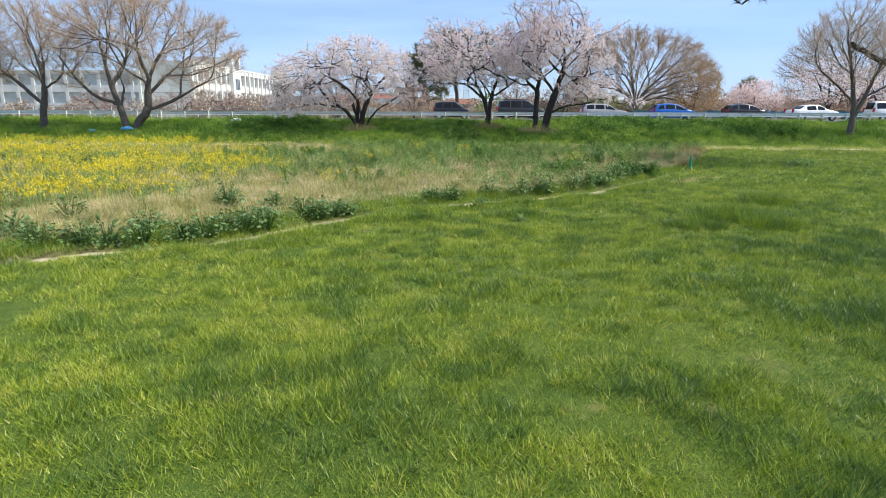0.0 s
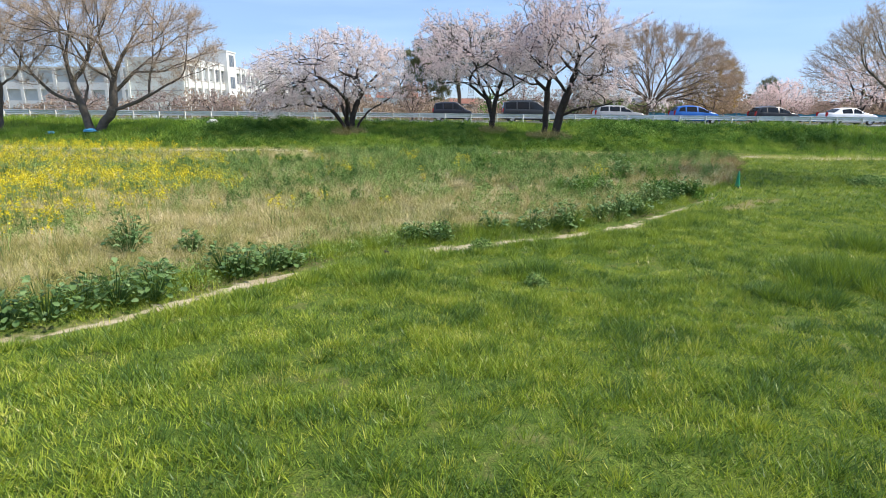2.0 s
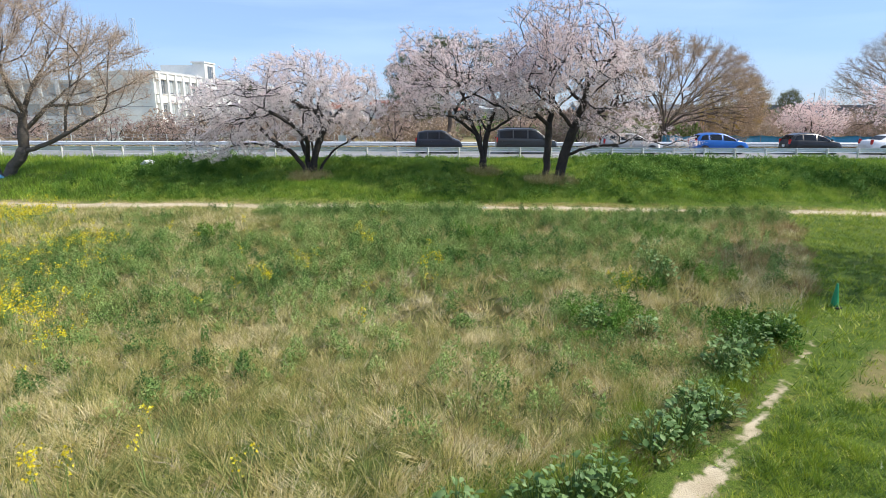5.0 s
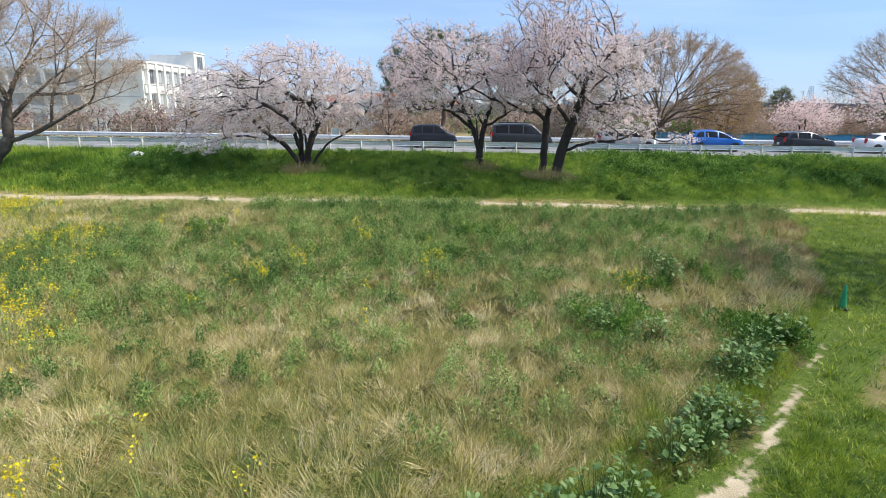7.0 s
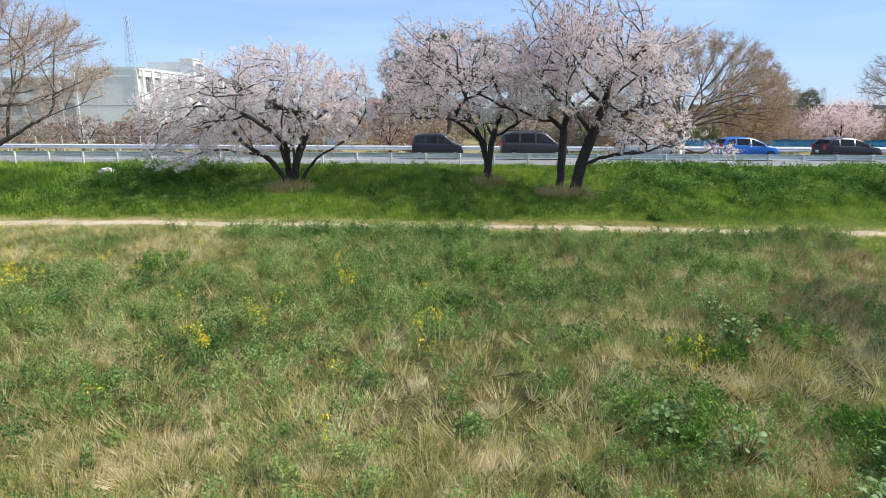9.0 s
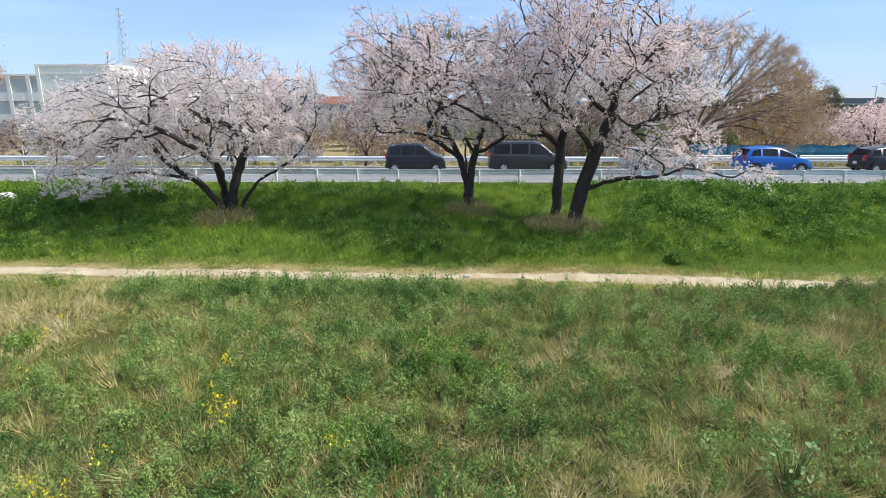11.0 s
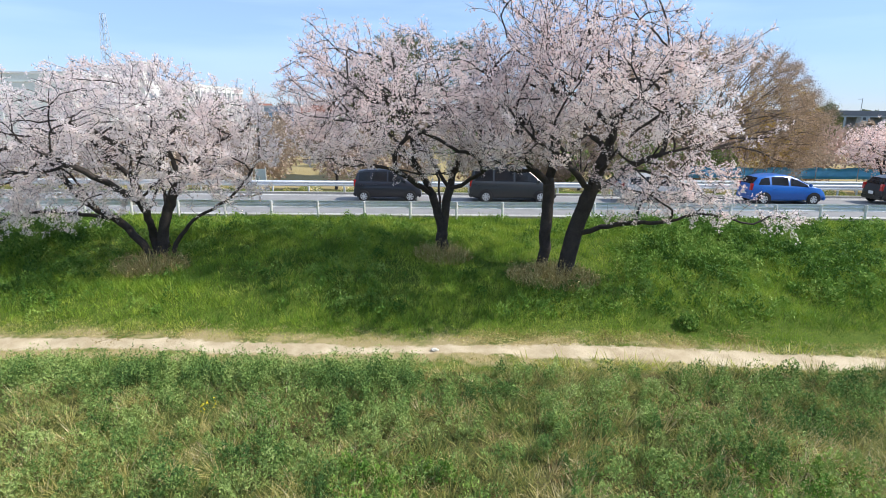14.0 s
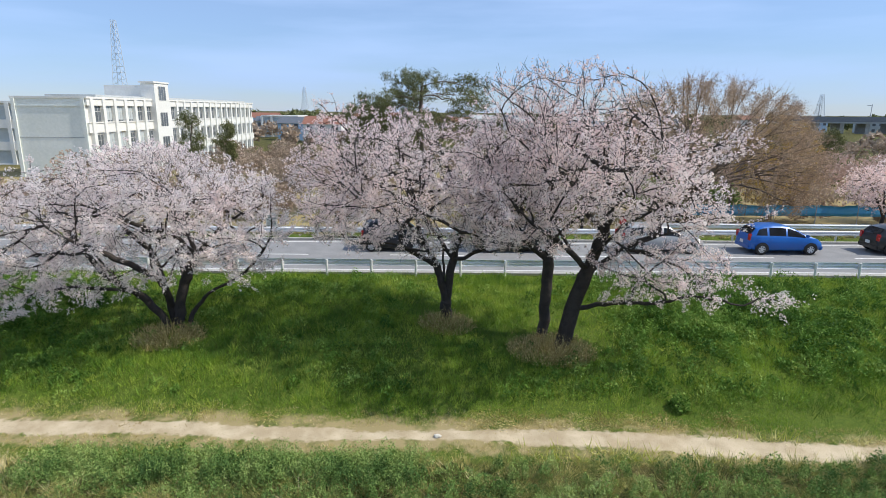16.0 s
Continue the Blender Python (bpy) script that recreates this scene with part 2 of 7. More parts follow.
def empty(name, x, y, z, label="", category="", group="", kind="", rz=0.0):
    ob = new(name)
    ob.empty_display_size = 0.2
    ob.matrix_world = pose(x, y, z, 0, 0, rz)
    return tagged(ob, label, category, group, kind)


def add_box(bm, x0, y0, z0, x1, y1, z1):
    v = [bm.verts.new((x, y, z)) for z in (z0, z1) for x, y in ((x0, y0), (x1, y0), (x1, y1), (x0, y1))]
    for f in ((3, 2, 1, 0), (4, 5, 6, 7), (0, 1, 5, 4), (1, 2, 6, 5), (2, 3, 7, 6), (3, 0, 4, 7)):
        bm.faces.new([v[i] for i in f])
    return v


def box(x0, y0, z0, x1, y1, z1, bevel=0.0):
    bm = bmesh.new()
    add_box(bm, x0, y0, z0, x1, y1, z1)
    if bevel:
        bmesh.ops.bevel(bm, geom=bm.edges[:], offset=bevel, segments=2, affect="EDGES")
    return bm


def add_bar(bm, a, b, r, sides=6, r2=None):
    """A straight round bar from a to b."""
    a, b = Vector(a), Vector(b)
    t = (b - a).normalized()
    u = t.cross(Vector((0.3, 0.2, 0.93) if abs(t.z) < 0.9 else (1, 0, 0))).normalized()
    w = t.cross(u)
    r2 = r if r2 is None else r2
    ring = []
    for p, q in ((a, r), (b, r2)):
        ring.append([bm.verts.new(p + (u * math.cos(k * math.tau / sides) + w * math.sin(k * math.tau / sides)) * q) for k in range(sides)])
    for k in range(sides):
        bm.faces.new((ring[0][k], ring[0][(k + 1) % sides], ring[1][(k + 1) % sides], ring[1][k]))
    bm.faces.new(ring[0][::-1])
    bm.faces.new(ring[1])


def lathe(profile, sides=16):
    """A turned body from (radius, z) pairs."""
    bm = bmesh.new()
    rings = [[bm.verts.new((r * math.cos(k * math.tau / sides), r * math.sin(k * math.tau / sides), z)) for k in range(sides)] for r, z in profile]
    for a, b in zip(rings, rings[1:]):
        for k in range(sides):
            bm.faces.new((a[k], a[(k + 1) % sides], b[(k + 1) % sides], b[k]))
    bm.faces.new(rings[0][::-1])
    bm.faces.new(rings[-1])
    return bm


def tri_mesh(name, verts, tris, tint=None, smooth=False):
    """A mesh of triangles from arrays, with a tint for each vertex."""
    verts, tris = np.asarray(verts, np.float32), np.asarray(tris, np.int32)
    me = bpy.data.meshes.new(name)
    me.vertices.add(len(verts))
    me.vertices.foreach_set("co", verts.ravel())
    me.loops.add(tris.size)
    me.loops.foreach_set("vertex_index", tris.ravel())
    me.polygons.add(len(tris))
    me.polygons.foreach_set("loop_start", np.arange(0, tris.size, 3, dtype=np.int32))
    me.update(calc_edges=True)
    if tint is not None:
        a = me.attributes.new("tint", "FLOAT", "POINT")
        a.data.foreach_set("value", np.clip(np.asarray(tint, np.float32), 0, 1))
    if smooth:
        me.shade_smooth()
    return me


TABLE = np.random.RandomState(5).rand(256, 256)


def vnoise(x, y, size, seed=0):
    """Smooth noise from 0 to 1 whose lumps are about size metres wide."""
    x, y = np.asarray(x, float) / size + seed * 17.3, np.asarray(y, float) / size + seed * 7.9
    i, j = np.floor(x).astype(int), np.floor(y).astype(int)
    f, g = x - i, y - j
    f, g = f * f * (3 - 2 * f), g * g * (3 - 2 * g)
    q = lambda a, b: TABLE[a % 256, b % 256]
    return (q(i, j) * (1 - f) + q(i + 1, j) * f) * (1 - g) + (q(i, j + 1) * (1 - f) + q(i + 1, j + 1) * f) * g


def patches(x, y, a, b, seed):
    """Blotches at two scales, from 0 to 1 with firm edges."""
    v = vnoise(x, y, a, seed) * 0.5 + vnoise(x, y, b, seed + 1) * 0.5
    return step(0.28, 0.72, v)


def step(lo, hi, v):
    t = np.clip((np.asarray(v, float) - lo) / (hi - lo), 0, 1)
    return t * t * (3 - 2 * t)


# ---- the lie of the land ----
FOOTPATH = np.array([(-14, 7.4), (-9, 9.2), (-6.0, 10.75), (-5.1, 11.25), (-4.5, 11.7), (-4.1, 12.15), (-3.65, 12.8), (-3.3, 13.3), (-2.9, 13.9), (-2.35, 14.55), (-2.0, 14.85), (-1.2, 15.5), (-0.2, 16.1),
                     (0.6, 16.3), (1.7, 16.85), (3.4, 17.7), (4.8, 18.65), (6.0, 20.0), (6.8, 20.85), (8.3, 22.6), (9.6, 23.85), (10.9, 24.9), (13.5, 27.2), (18, 31)])
SIDE_TRACK = ((8.4, 20.9), (10.8, 23.2))
PROFILE_Y = [-3000, 15, 25, 39, 40.6, 42.5, 47.3, 49.6, 50.9, 57.6, 60, 66, 74, 120, 3000]
PROFILE_Z = [0, 0.03, 0.15, 0.23, 0.34, 0.95, 1.66, 1.72, 1.73, 1.73, 1.62, 0.95, 0.45, 0.0, -2.0]
ROAD_Z = 1.75


def path_distance(x, y):
    x, y = np.asarray(x, float), np.asarray(y, float)
    best = np.full(x.shape, 1e9)
    for (ax, ay), (bx, by) in zip(FOOTPATH, FOOTPATH[1:]):
        dx, dy = bx - ax, by - ay
        t = np.clip(((x - ax) * dx + (y - ay) * dy) / (dx * dx + dy * dy), 0, 1)
        best = np.minimum(best, np.hypot(x - ax - t * dx, y - ay - t * dy))
    return best


def path_worn(x):
    """How bare the footpath is trodden along its way: 0 where grass has closed over it."""
    return np.maximum.reduce([step(lo - 0.5, lo + 0.3, x) * step(hi + 0.5, hi - 0.3, x) * k for lo, hi, k in ((-9.0, -1.9, 1.15), (0.0, 3.7, 1.0), (3.5, 4.6, 0.6), (4.2, 6.2, 1.0), (5.8, 7.4, 0.8), (7.8, 8.8, 0.7), (9.0, 10.0, 0.6))])


def field_edge(y):
    """The x of the unmown field's edge towards the lawn."""
    return np.interp(y, [7, 9.2, 10.7, 12.6, 14.7, 16.3, 17.8, 19.7, 21, 22.7, 25, 27.3, 31.7, 34.4, 37.8],
                     [-14, -9, -6.3, -4.3, -2.5, -0.4, 3.3, 5.4, 6.6, 8.1, 10.2, 11.6, 13.6, 15.3, 16.6])


def field_zone(x, y):
    e = field_edge(y) + (vnoise(x, y, 1.3, 3) - 0.5) * 0.5
    return step(-0.15, 0.2, e - np.asarray(x)) * step(38.6, 38.2, y) * step(-7, -5, y)


def ground_z(x, y):
    x, y = np.asarray(x, float), np.asarray(y, float)
    z = np.interp(y, PROFILE_Y, PROFILE_Z)
    rough = step(51.2, 50.0, y) + step(58, 60, y)
    z = z + rough * ((vnoise(x, y, 6, 1) - 0.5) * 0.10 + (vnoise(x, y, 1.6, 2) - 0.5) * 0.07 + (vnoise(x, y, 0.7, 10) - 0.5) * 0.05)
    bank = step(40.5, 42.5, y) * step(50, 48, y)
    z = z + bank * ((vnoise(x, y, 3.5, 6) - 0.5) * 0.30 + (vnoise(x, y, 1.1, 7) - 0.5) * 0.19)
    z = z + field_zone(x, y) * step(0.8, 2.2, path_distance(x, y)) * ((vnoise(x, y, 0.8, 8) - 0.5) * 0.16 + (vnoise(x, y, 2.4, 9) - 0.5) * 0.16)
    z = z - 0.05 * step(0.6, 0.1, path_distance(x, y))
    return z


def side_track(x, y):
    """A short second track beside the footpath, trodden thin."""
    (ax, ay), (bx, by) = SIDE_TRACK
    dx, dy = bx - ax, by - ay
    t = np.clip(((x - ax) * dx + (y - ay) * dy) / (dx * dx + dy * dy), 0, 1)
    return step(0.62, 0.15, np.hypot(x - ax - t * dx, y - ay - t * dy)) * step(0.3, 0.6, vnoise(x, y, 0.55, 30))


def bald_spots(x, y):
    """Where the lawn is thin and dry."""
    return step(0.55, 0.85, vnoise(x, y, 0.33, 27)) * step(0.45, 0.75, vnoise(x, y, 3.0, 28))


def ground():
    def ticks(spans):
        out = [np.arange(a, b, s) for a, b, s in spans]
        return np.unique(np.concatenate(out).round(3))
    xs = ticks([(-3000, -400, 400), (-400, -80, 40), (-80, -36, 2), (-36, -9.9, 0.45), (-9.9, 9.9, 0.24), (9.9, 34, 0.45), (34, 80, 2), (80, 400, 40), (400, 3001, 400)])
    ys = ticks([(-400, -40, 60), (-40, -4, 3), (-4, 9, 0.45), (9, 26, 0.2), (26, 37, 0.4), (37, 41.6, 0.2), (41.6, 51.5, 0.4), (51.5, 80, 1), (80, 140, 6), (140, 3001, 220)])
    X, Y = np.meshgrid(xs, ys)
    Z = ground_z(X, Y)
    nx, ny = len(xs), len(ys)
    i = (np.arange(ny - 1)[:, None] * nx + np.arange(nx - 1)[None]).ravel()
    tris = np.concatenate([np.stack([i, i + 1, i + nx + 1], 1), np.stack([i, i + nx + 1, i + nx], 1)])
    me = tri_mesh("ground", np.stack([X, Y, Z], -1).reshape(-1, 3), tris, smooth=True)
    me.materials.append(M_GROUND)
    x, y = X.ravel(), Y.ravel()
    d = path_distance(x, y)
    worn = path_worn(x)
    bare = worn * (0.55 + 0.45 * step(0.30, 0.5, vnoise(x, y, 0.5, 14)))
    dyke = np.abs(y - DYKE_PATH(x))
    core = 0.03 + 0.32 * vnoise(x, y * 0, 2.6, 13) + 0.16 * vnoise(x, y, 0.5, 17) + 0.12 * step(3, 9, x)
    wide = (0.17 + 0.25 * vnoise(x, y, 0.40, 16)) * (0.72 + 0.22 * step(-3, 0, x) - 0.24 * step(3.6, 5.8, x))
    bald = (1 - field_zone(x, y)) * np.maximum(0.42 * bald_spots(x, y), 0.75 * side_track(x, y)) * step(39, 36, y)
    sand = np.maximum(step(wide, wide - 0.2, d) * bare, step(core + 0.25, core - 0.15, dyke))
    fringe = np.maximum.reduce([step(0.55, 0.2, d) * 0.3 * worn, step(1.25, 0.5, dyke) * (0.35 + 0.65 * patches(x, y, 0.35, 1.1, 18)), 0.8 * step(60, 66, y) * step(135, 95, y)])
    dry = field_zone(x, y) * (0.4 + 0.6 * vnoise(x, y, 4, 12)) + step(58, 62, y)
    for key, v in (("sand", sand), ("fringe", fringe), ("dry", dry), ("bald", bald)):
        a = me.attributes.new(key, "FLOAT", "POINT")
        a.data.foreach_set("value", v.astype(np.float32))
    ob = new("ground", me)
    return tagged(ob, "grassy riverside ground with worn sandy paths and an embankment", "ground", kind="structure")


def DYKE_PATH(x):
    x = np.asarray(x, float)
    return np.interp(x, [-40, -8, -4.2, -0.5, 3, 6.5, 9.9, 13, 40], [40.0, 39.85, 39.8, 39.55, 39.5, 39.45, 39.2, 38.8, 38.4]) + (vnoise(x, x * 0, 1.7, 4) - 0.5) * 0.16


ground()


# ---- road on the embankment ----
def strip(name, y0, y1, z0, z1, material, x0=-150.0, x1=150.0, label="", category="", kind="structure", parent=None):
    return tagged(part(name, box(x0, y0, z0, x1, y1, z1), material, parent), label, category, kind=kind)


strip("road", 50.95, 57.55, 1.45, ROAD_Z, M_ASPHALT, label="two-lane grey asphalt road along the top of the embankment", category="road")
strip("kerb_near", 50.62, 50.948, 1.4, ROAD_Z + 0.07, M_CONCRETE, label="low weathered concrete kerb along the road", category="kerb")
strip("kerb_far", 57.552, 57.80, 1.4, ROAD_Z + 0.10, M_CONCRETE, label="low weathered concrete kerb along the road", category="kerb")
strip("edge_line_near", 51.25, 51.38, ROAD_Z + 0.001, ROAD_Z + 0.005, M_PAINT_LINE, label="white painted edge line on the road", category="road marking")
strip("edge_line_far", 57.05, 57.18, ROAD_Z + 0.001, ROAD_Z + 0.005, M_PAINT_LINE, label="white painted edge line on the road", category="road marking")
for k in range(-9, 10):
    strip("centre_dash", 54.1, 54.24, ROAD_Z + 0.001, ROAD_Z + 0.005, M_PAINT_LINE, k * 8.0 + 0.6, k * 8.0 + 4.4, "white painted centre line dash on the road", "road marking")


def w_beam(length):
    """A corrugated guard-rail plate, 0.35 m high, running along x."""
    prof = [(y, 0.03 + z * 0.91) for y, z in ((0.00, 0.0), (0.00, 0.03), (-0.075, 0.07), (-0.075, 0.12), (-0.01, 0.155), (-0.01, 0.195), (-0.075, 0.23), (-0.075, 0.28), (0.00, 0.32), (0.00, 0.35))]
    back = [(y + 0.008, z) for y, z in prof]
    bm = bmesh.new()
    loop = prof + back[::-1]
    ends = [[bm.verts.new((x, y, z)) for y, z in loop] for x in (-length / 2, length / 2)]
    n = len(loop)
    for k in range(n):
        bm.faces.new((ends[0][k], ends[0][(k + 1) % n], ends[1][(k + 1) % n], ends[1][k]))
    half = n // 2
    for e in ends:
        for k in range(half - 1):
            bm.faces.new((e[k], e[k + 1], e[n - 2 - k], e[n - 1 - k]))
    bmesh.ops.recalc_face_normals(bm, faces=bm.faces[:])
    return bm


def guard_rail(name, y, z, x0, x1, spacing, top, label, material, first=0.0, flip=1, bury=0.5):
    rail = empty(name, x0, y, z, label, "guard rail")
    beam, post = None, None
    n = int(round((x1 - x0) / spacing))
    for k in range(n + 1):
        lx = k * spacing + first
        if post is None:
            bm = bmesh.new()
            add_bar(bm, (0, 0.0, -bury), (0, 0.0, top - 0.02), 0.057, 10)
            bm.faces.ensure_lookup_table()
            add_box(bm, -0.04, -0.11 * flip if flip > 0 else 0.03, top - 0.3, 0.04, -0.03 if flip > 0 else 0.11, top - 0.1)
            post = part("post", bm, M_STEELPOST, rail).data
            bpy.data.objects[rail.children[0].name].location = (lx, 0.09 * flip, 0)
        else:
            o = link_mesh("post", post, None, rail)
            o.location = (lx, 0.09 * flip, 0)
        if k % 2 == 0 and k < n:
            if beam is None:
                o = part("beam", w_beam(spacing * 2 + 0.02), material, rail)
                beam = o.data
            else:
                o = link_mesh("beam", beam, None, rail)
            o.location = (lx + spacing, 0, top - 0.35)
            o.rotation_euler = (0, 0, 0 if flip > 0 else math.pi)
    return rail


guard_rail("guard_rail", 50.45, ROAD_Z, -73.9, 70.1, 2.0, 0.74, "white galvanised corrugated guard rail on steel posts beside the road", M_RAIL, flip=-1)
guard_rail("guard_rail", 57.95, ROAD_Z, -73.9, 70.1, 2.0, 0.70, "white galvanised corrugated guard rail on steel posts behind the road", M_RAIL)


# ---- trees ----
STEM_NODES = [0]
STEM_TAPER = []


def grow(rs, stems, crowns, n_attr, step_len, reach, kill, lift=0.0, rounds=130, jitter=0.25, shell=0.42, start=None):
    """Branches that grow from the stems towards points strewn through the crown's lobes. Returns places and parents."""
    pos, par = [], []
    for root, pts in stems:
        last = None
        if root is not None:
            d = [np.linalg.norm(np.subtract(p, pts[0])) for p in pos]
            last = int(np.argmin(d))
            pts = [pos[last]] + list(pts[1:])
        pts = [np.array(p, float) for p in pts]
        if root is None:
            pos.append(pts[0])
            par.append(-1)
            last = len(pos) - 1
        for a, b in zip(pts, pts[1:]):
            n = max(1, int(np.linalg.norm(b - a) / step_len))
            for k in range(1, n + 1):
                p = a + (b - a) * k / n + rs.normal(0, 0.022, 3) * (k < n)
                pos.append(p)
                par.append(last)
                last = len(pos) - 1
    if start is None:
        STEM_NODES[0] = len(pos)
    else:
        pos, par = list(start[0]), list(start[1])
    att = []
    total = sum(w for *_, w in crowns)
    for c, r, w in crowns:
        n = int(n_attr * w / total)
        v = rs.normal(size=(n, 3))
        v /= np.linalg.norm(v, axis=1)[:, None]
        att.append(np.array(c) + v * (rs.rand(n, 1) ** shell) * np.array(r))
    att = np.concatenate(att)
    pos = np.array(pos)
    best, who = np.full(len(att), 1e9), np.zeros(len(att), int)
    fresh = np.arange(len(pos))
    used = np.zeros(len(pos), int)
    for _ in range(rounds):
        for s in range(0, len(fresh), 400):
            f = fresh[s:s + 400]
            d = np.linalg.norm(att[:, None] - pos[None, f], axis=2)
            k = d.argmin(1)
            dm = d[np.arange(len(att)), k]
            better = dm < best
            best[better], who[better] = dm[better], f[k[better]]
        keep = best > kill
        att, best, who = att[keep], best[keep], who[keep]
        act = best < reach
        if not act.any():
            break
        dirs = np.zeros_like(pos)
        v = att[act] - pos[who[act]]
        np.add.at(dirs, who[act], v / np.linalg.norm(v, axis=1)[:, None])
        src = np.unique(who[act])
        src = src[used[src] < 3]
        if not len(src):
            break
        used[src] += 1
        d = dirs[src]
        d /= np.linalg.norm(d, axis=1)[:, None] + 1e-9
        d = d + rs.normal(0, jitter, d.shape) + np.array([0, 0, lift])
        d /= np.linalg.norm(d, axis=1)[:, None]
        fresh = np.arange(len(pos), len(pos) + len(src))
        pos = np.concatenate([pos, pos[src] + d * step_len])
        par.extend(src.tolist())
        used = np.concatenate([used, np.zeros(len(src), int)])
    return pos, np.array(par)


def smooth_line(pts, step_len):
    """Points at even steps along a smooth curve through the given ones."""
    pts = [np.array(p, float) for p in pts]
    q = [2 * pts[0] - pts[1]] + pts + [2 * pts[-1] - pts[-2]]
    out = [pts[0]]
    for a, b, c, d in zip(q, q[1:], q[2:], q[3:]):
        n = max(1, int(round(np.linalg.norm(c - b) / step_len)))
        for k in range(1, n + 1):
            t = k / n
            out.append(0.5 * (2 * b + (c - a) * t + (2 * a - 5 * b + 4 * c - d) * t * t + (3 * b - a - 3 * c + d) * t ** 3))
    return out


def branch_out(rs, stems, crowns, step_len=0.25, fork=0.8, angle=28.0, wobble=0.10, rise=0.02, outward=0.05, cell=0.42, room=2, side=0.55, bare=0.3, splay=50.0, cap=6000):
    """Limbs that fork again and again on their way out to the crown's edge, each finding its own room. Returns places and parents."""
    pos, par, heads = [], [], []
    STEM_TAPER.clear()
    held = collections.Counter()

    def key(p):
        return (int(p[0] // cell), int(p[1] // cell), int(p[2] // cell))

    def turned(d, deg):
        """The direction d bent by an angle to a random side, rather sideways than up or down."""
        r = rs.normal(size=3) * np.array([1.0, 1.0, 0.6])
        r -= d * (r @ d)
        r /= np.linalg.norm(r) + 1e-9
        a = math.radians(deg)
        return d * math.cos(a) + r * math.sin(a)

    for root, pts in stems:
        line = smooth_line(pts, step_len)
        if root is None:
            pos.append(line[0])
            par.append(-1)
            STEM_TAPER.append(1.0)
            last = len(pos) - 1
        else:
            last = int(np.argmin([np.linalg.norm(p - line[0]) for p in pos]))
            line[0] = pos[last]
        since, gap = 0.0, side * rs.uniform(0.6, 1.4)
        for k, p in enumerate(line[1:], 1):
            p = p + rs.normal(0, 0.018, 3) * (k < len(line) - 1)
            d = p - pos[last]
            ln = np.linalg.norm(d) + 1e-9
            pos.append(p)
            par.append(last)
            STEM_TAPER.append((1.0 if root is None else 0.44) * (1 - k / len(line)) ** (1.25 if root is None else 1.3))
            last = len(pos) - 1
            held[key(p)] += 1
            since += ln
            if k > bare * len(line) and p[2] > 1.3 and since > gap:
                heads.append((last, turned(d / ln, splay * rs.uniform(0.7, 1.3)), 0.0, fork * rs.uniform(0.5, 1.5)))
                since, gap = 0.0, side * rs.uniform(0.6, 1.4)
        heads.append((last, d / ln, 0.0, fork * rs.uniform(0.4, 1.0)))
    STEM_NODES[0] = len(pos)
    lobes = [(tuple(c), tuple(r)) for c, r, *_ in crowns]
    mid = np.mean([c for c, r in lobes], axis=0)
    mid[2] *= 0.5
    while heads and len(pos) < cap:
        nxt = []
        for node, d, run, until in heads:
            o = pos[node] - mid
            d = d + rs.normal(0, wobble, 3) + o * (outward / (np.linalg.norm(o) + 1e-9))
            d[2] += rise
            d /= np.linalg.norm(d)
            p = pos[node] + d * step_len
            if min(((p[0] - c[0]) / r[0]) ** 2 + ((p[1] - c[1]) / r[1]) ** 2 + ((p[2] - c[2]) / r[2]) ** 2 for c, r in lobes) > 0.92 + 0.28 * rs.rand():
                continue
            k = key(p)
            if held[k] >= room and k != key(pos[node]):
                continue
            held[k] += 1
            pos.append(p)
            par.append(node)
            me = len(pos) - 1
            run += step_len
            if run > until:
                a = angle * rs.uniform(0.5, 1.3)
                e = turned(d, a)
                f = 2 * d * (d @ e) - e
                nxt.append((me, e, 0.0, fork * rs.uniform(0.6, 1.4)))
                nxt.append((me, d * 0.6 + f * 0.4, 0.0, fork * rs.uniform(0.6, 1.4)))
            else:
                nxt.append((me, d, run, until))
        heads = nxt
    return np.array(pos), np.array(par)


def add_sprays(rs, pos, par, rad, n, length, thin, rise=0.1):
    """Short side shoots of two pieces on the finer branches."""
    fine = np.nonzero((rad < thin) & (par >= 0))[0]
    k = fine[rs.randint(0, len(fine), n)]
    d = pos[k] - pos[par[k]]
    d /= np.linalg.norm(d, axis=1)[:, None] + 1e-9
    d = d * 0.7 + rs.normal(0, 0.55, d.shape) * np.array([1, 1, 0.8]) + np.array([0, 0, rise])
    d /= np.linalg.norm(d, axis=1)[:, None]
    ln = length * rs.uniform(0.5, 1.3, (n, 1)) / 2
    a = pos[k] + d * ln
    d2 = d + rs.normal(0, 0.22, d.shape) + np.array([0, 0, rise])
    d2 /= np.linalg.norm(d2, axis=1)[:, None]
    b = a + d2 * ln
    m = len(pos)
    par = np.concatenate([par, k, m + np.arange(n)])
    rad = np.concatenate([rad, np.full(n, 0.0055), np.full(n, 0.0032)])
    return np.concatenate([pos, a, b]), par, rad


def thickness(pos, par, trunk, tip):
    n = len(pos)
    kids = np.bincount(par[par >= 0], minlength=n)
    e = max(1.7, math.log(max(3, (kids == 0).sum() / max(1, (par < 0).sum()))) / math.log(trunk / tip))
    acc = np.zeros(n)
    for i in range(n - 1, -1, -1):
        if acc[i] == 0:
            acc[i] = tip ** e
        if par[i] >= 0:
            acc[par[i]] += acc[i]
    return acc ** (1 / e)


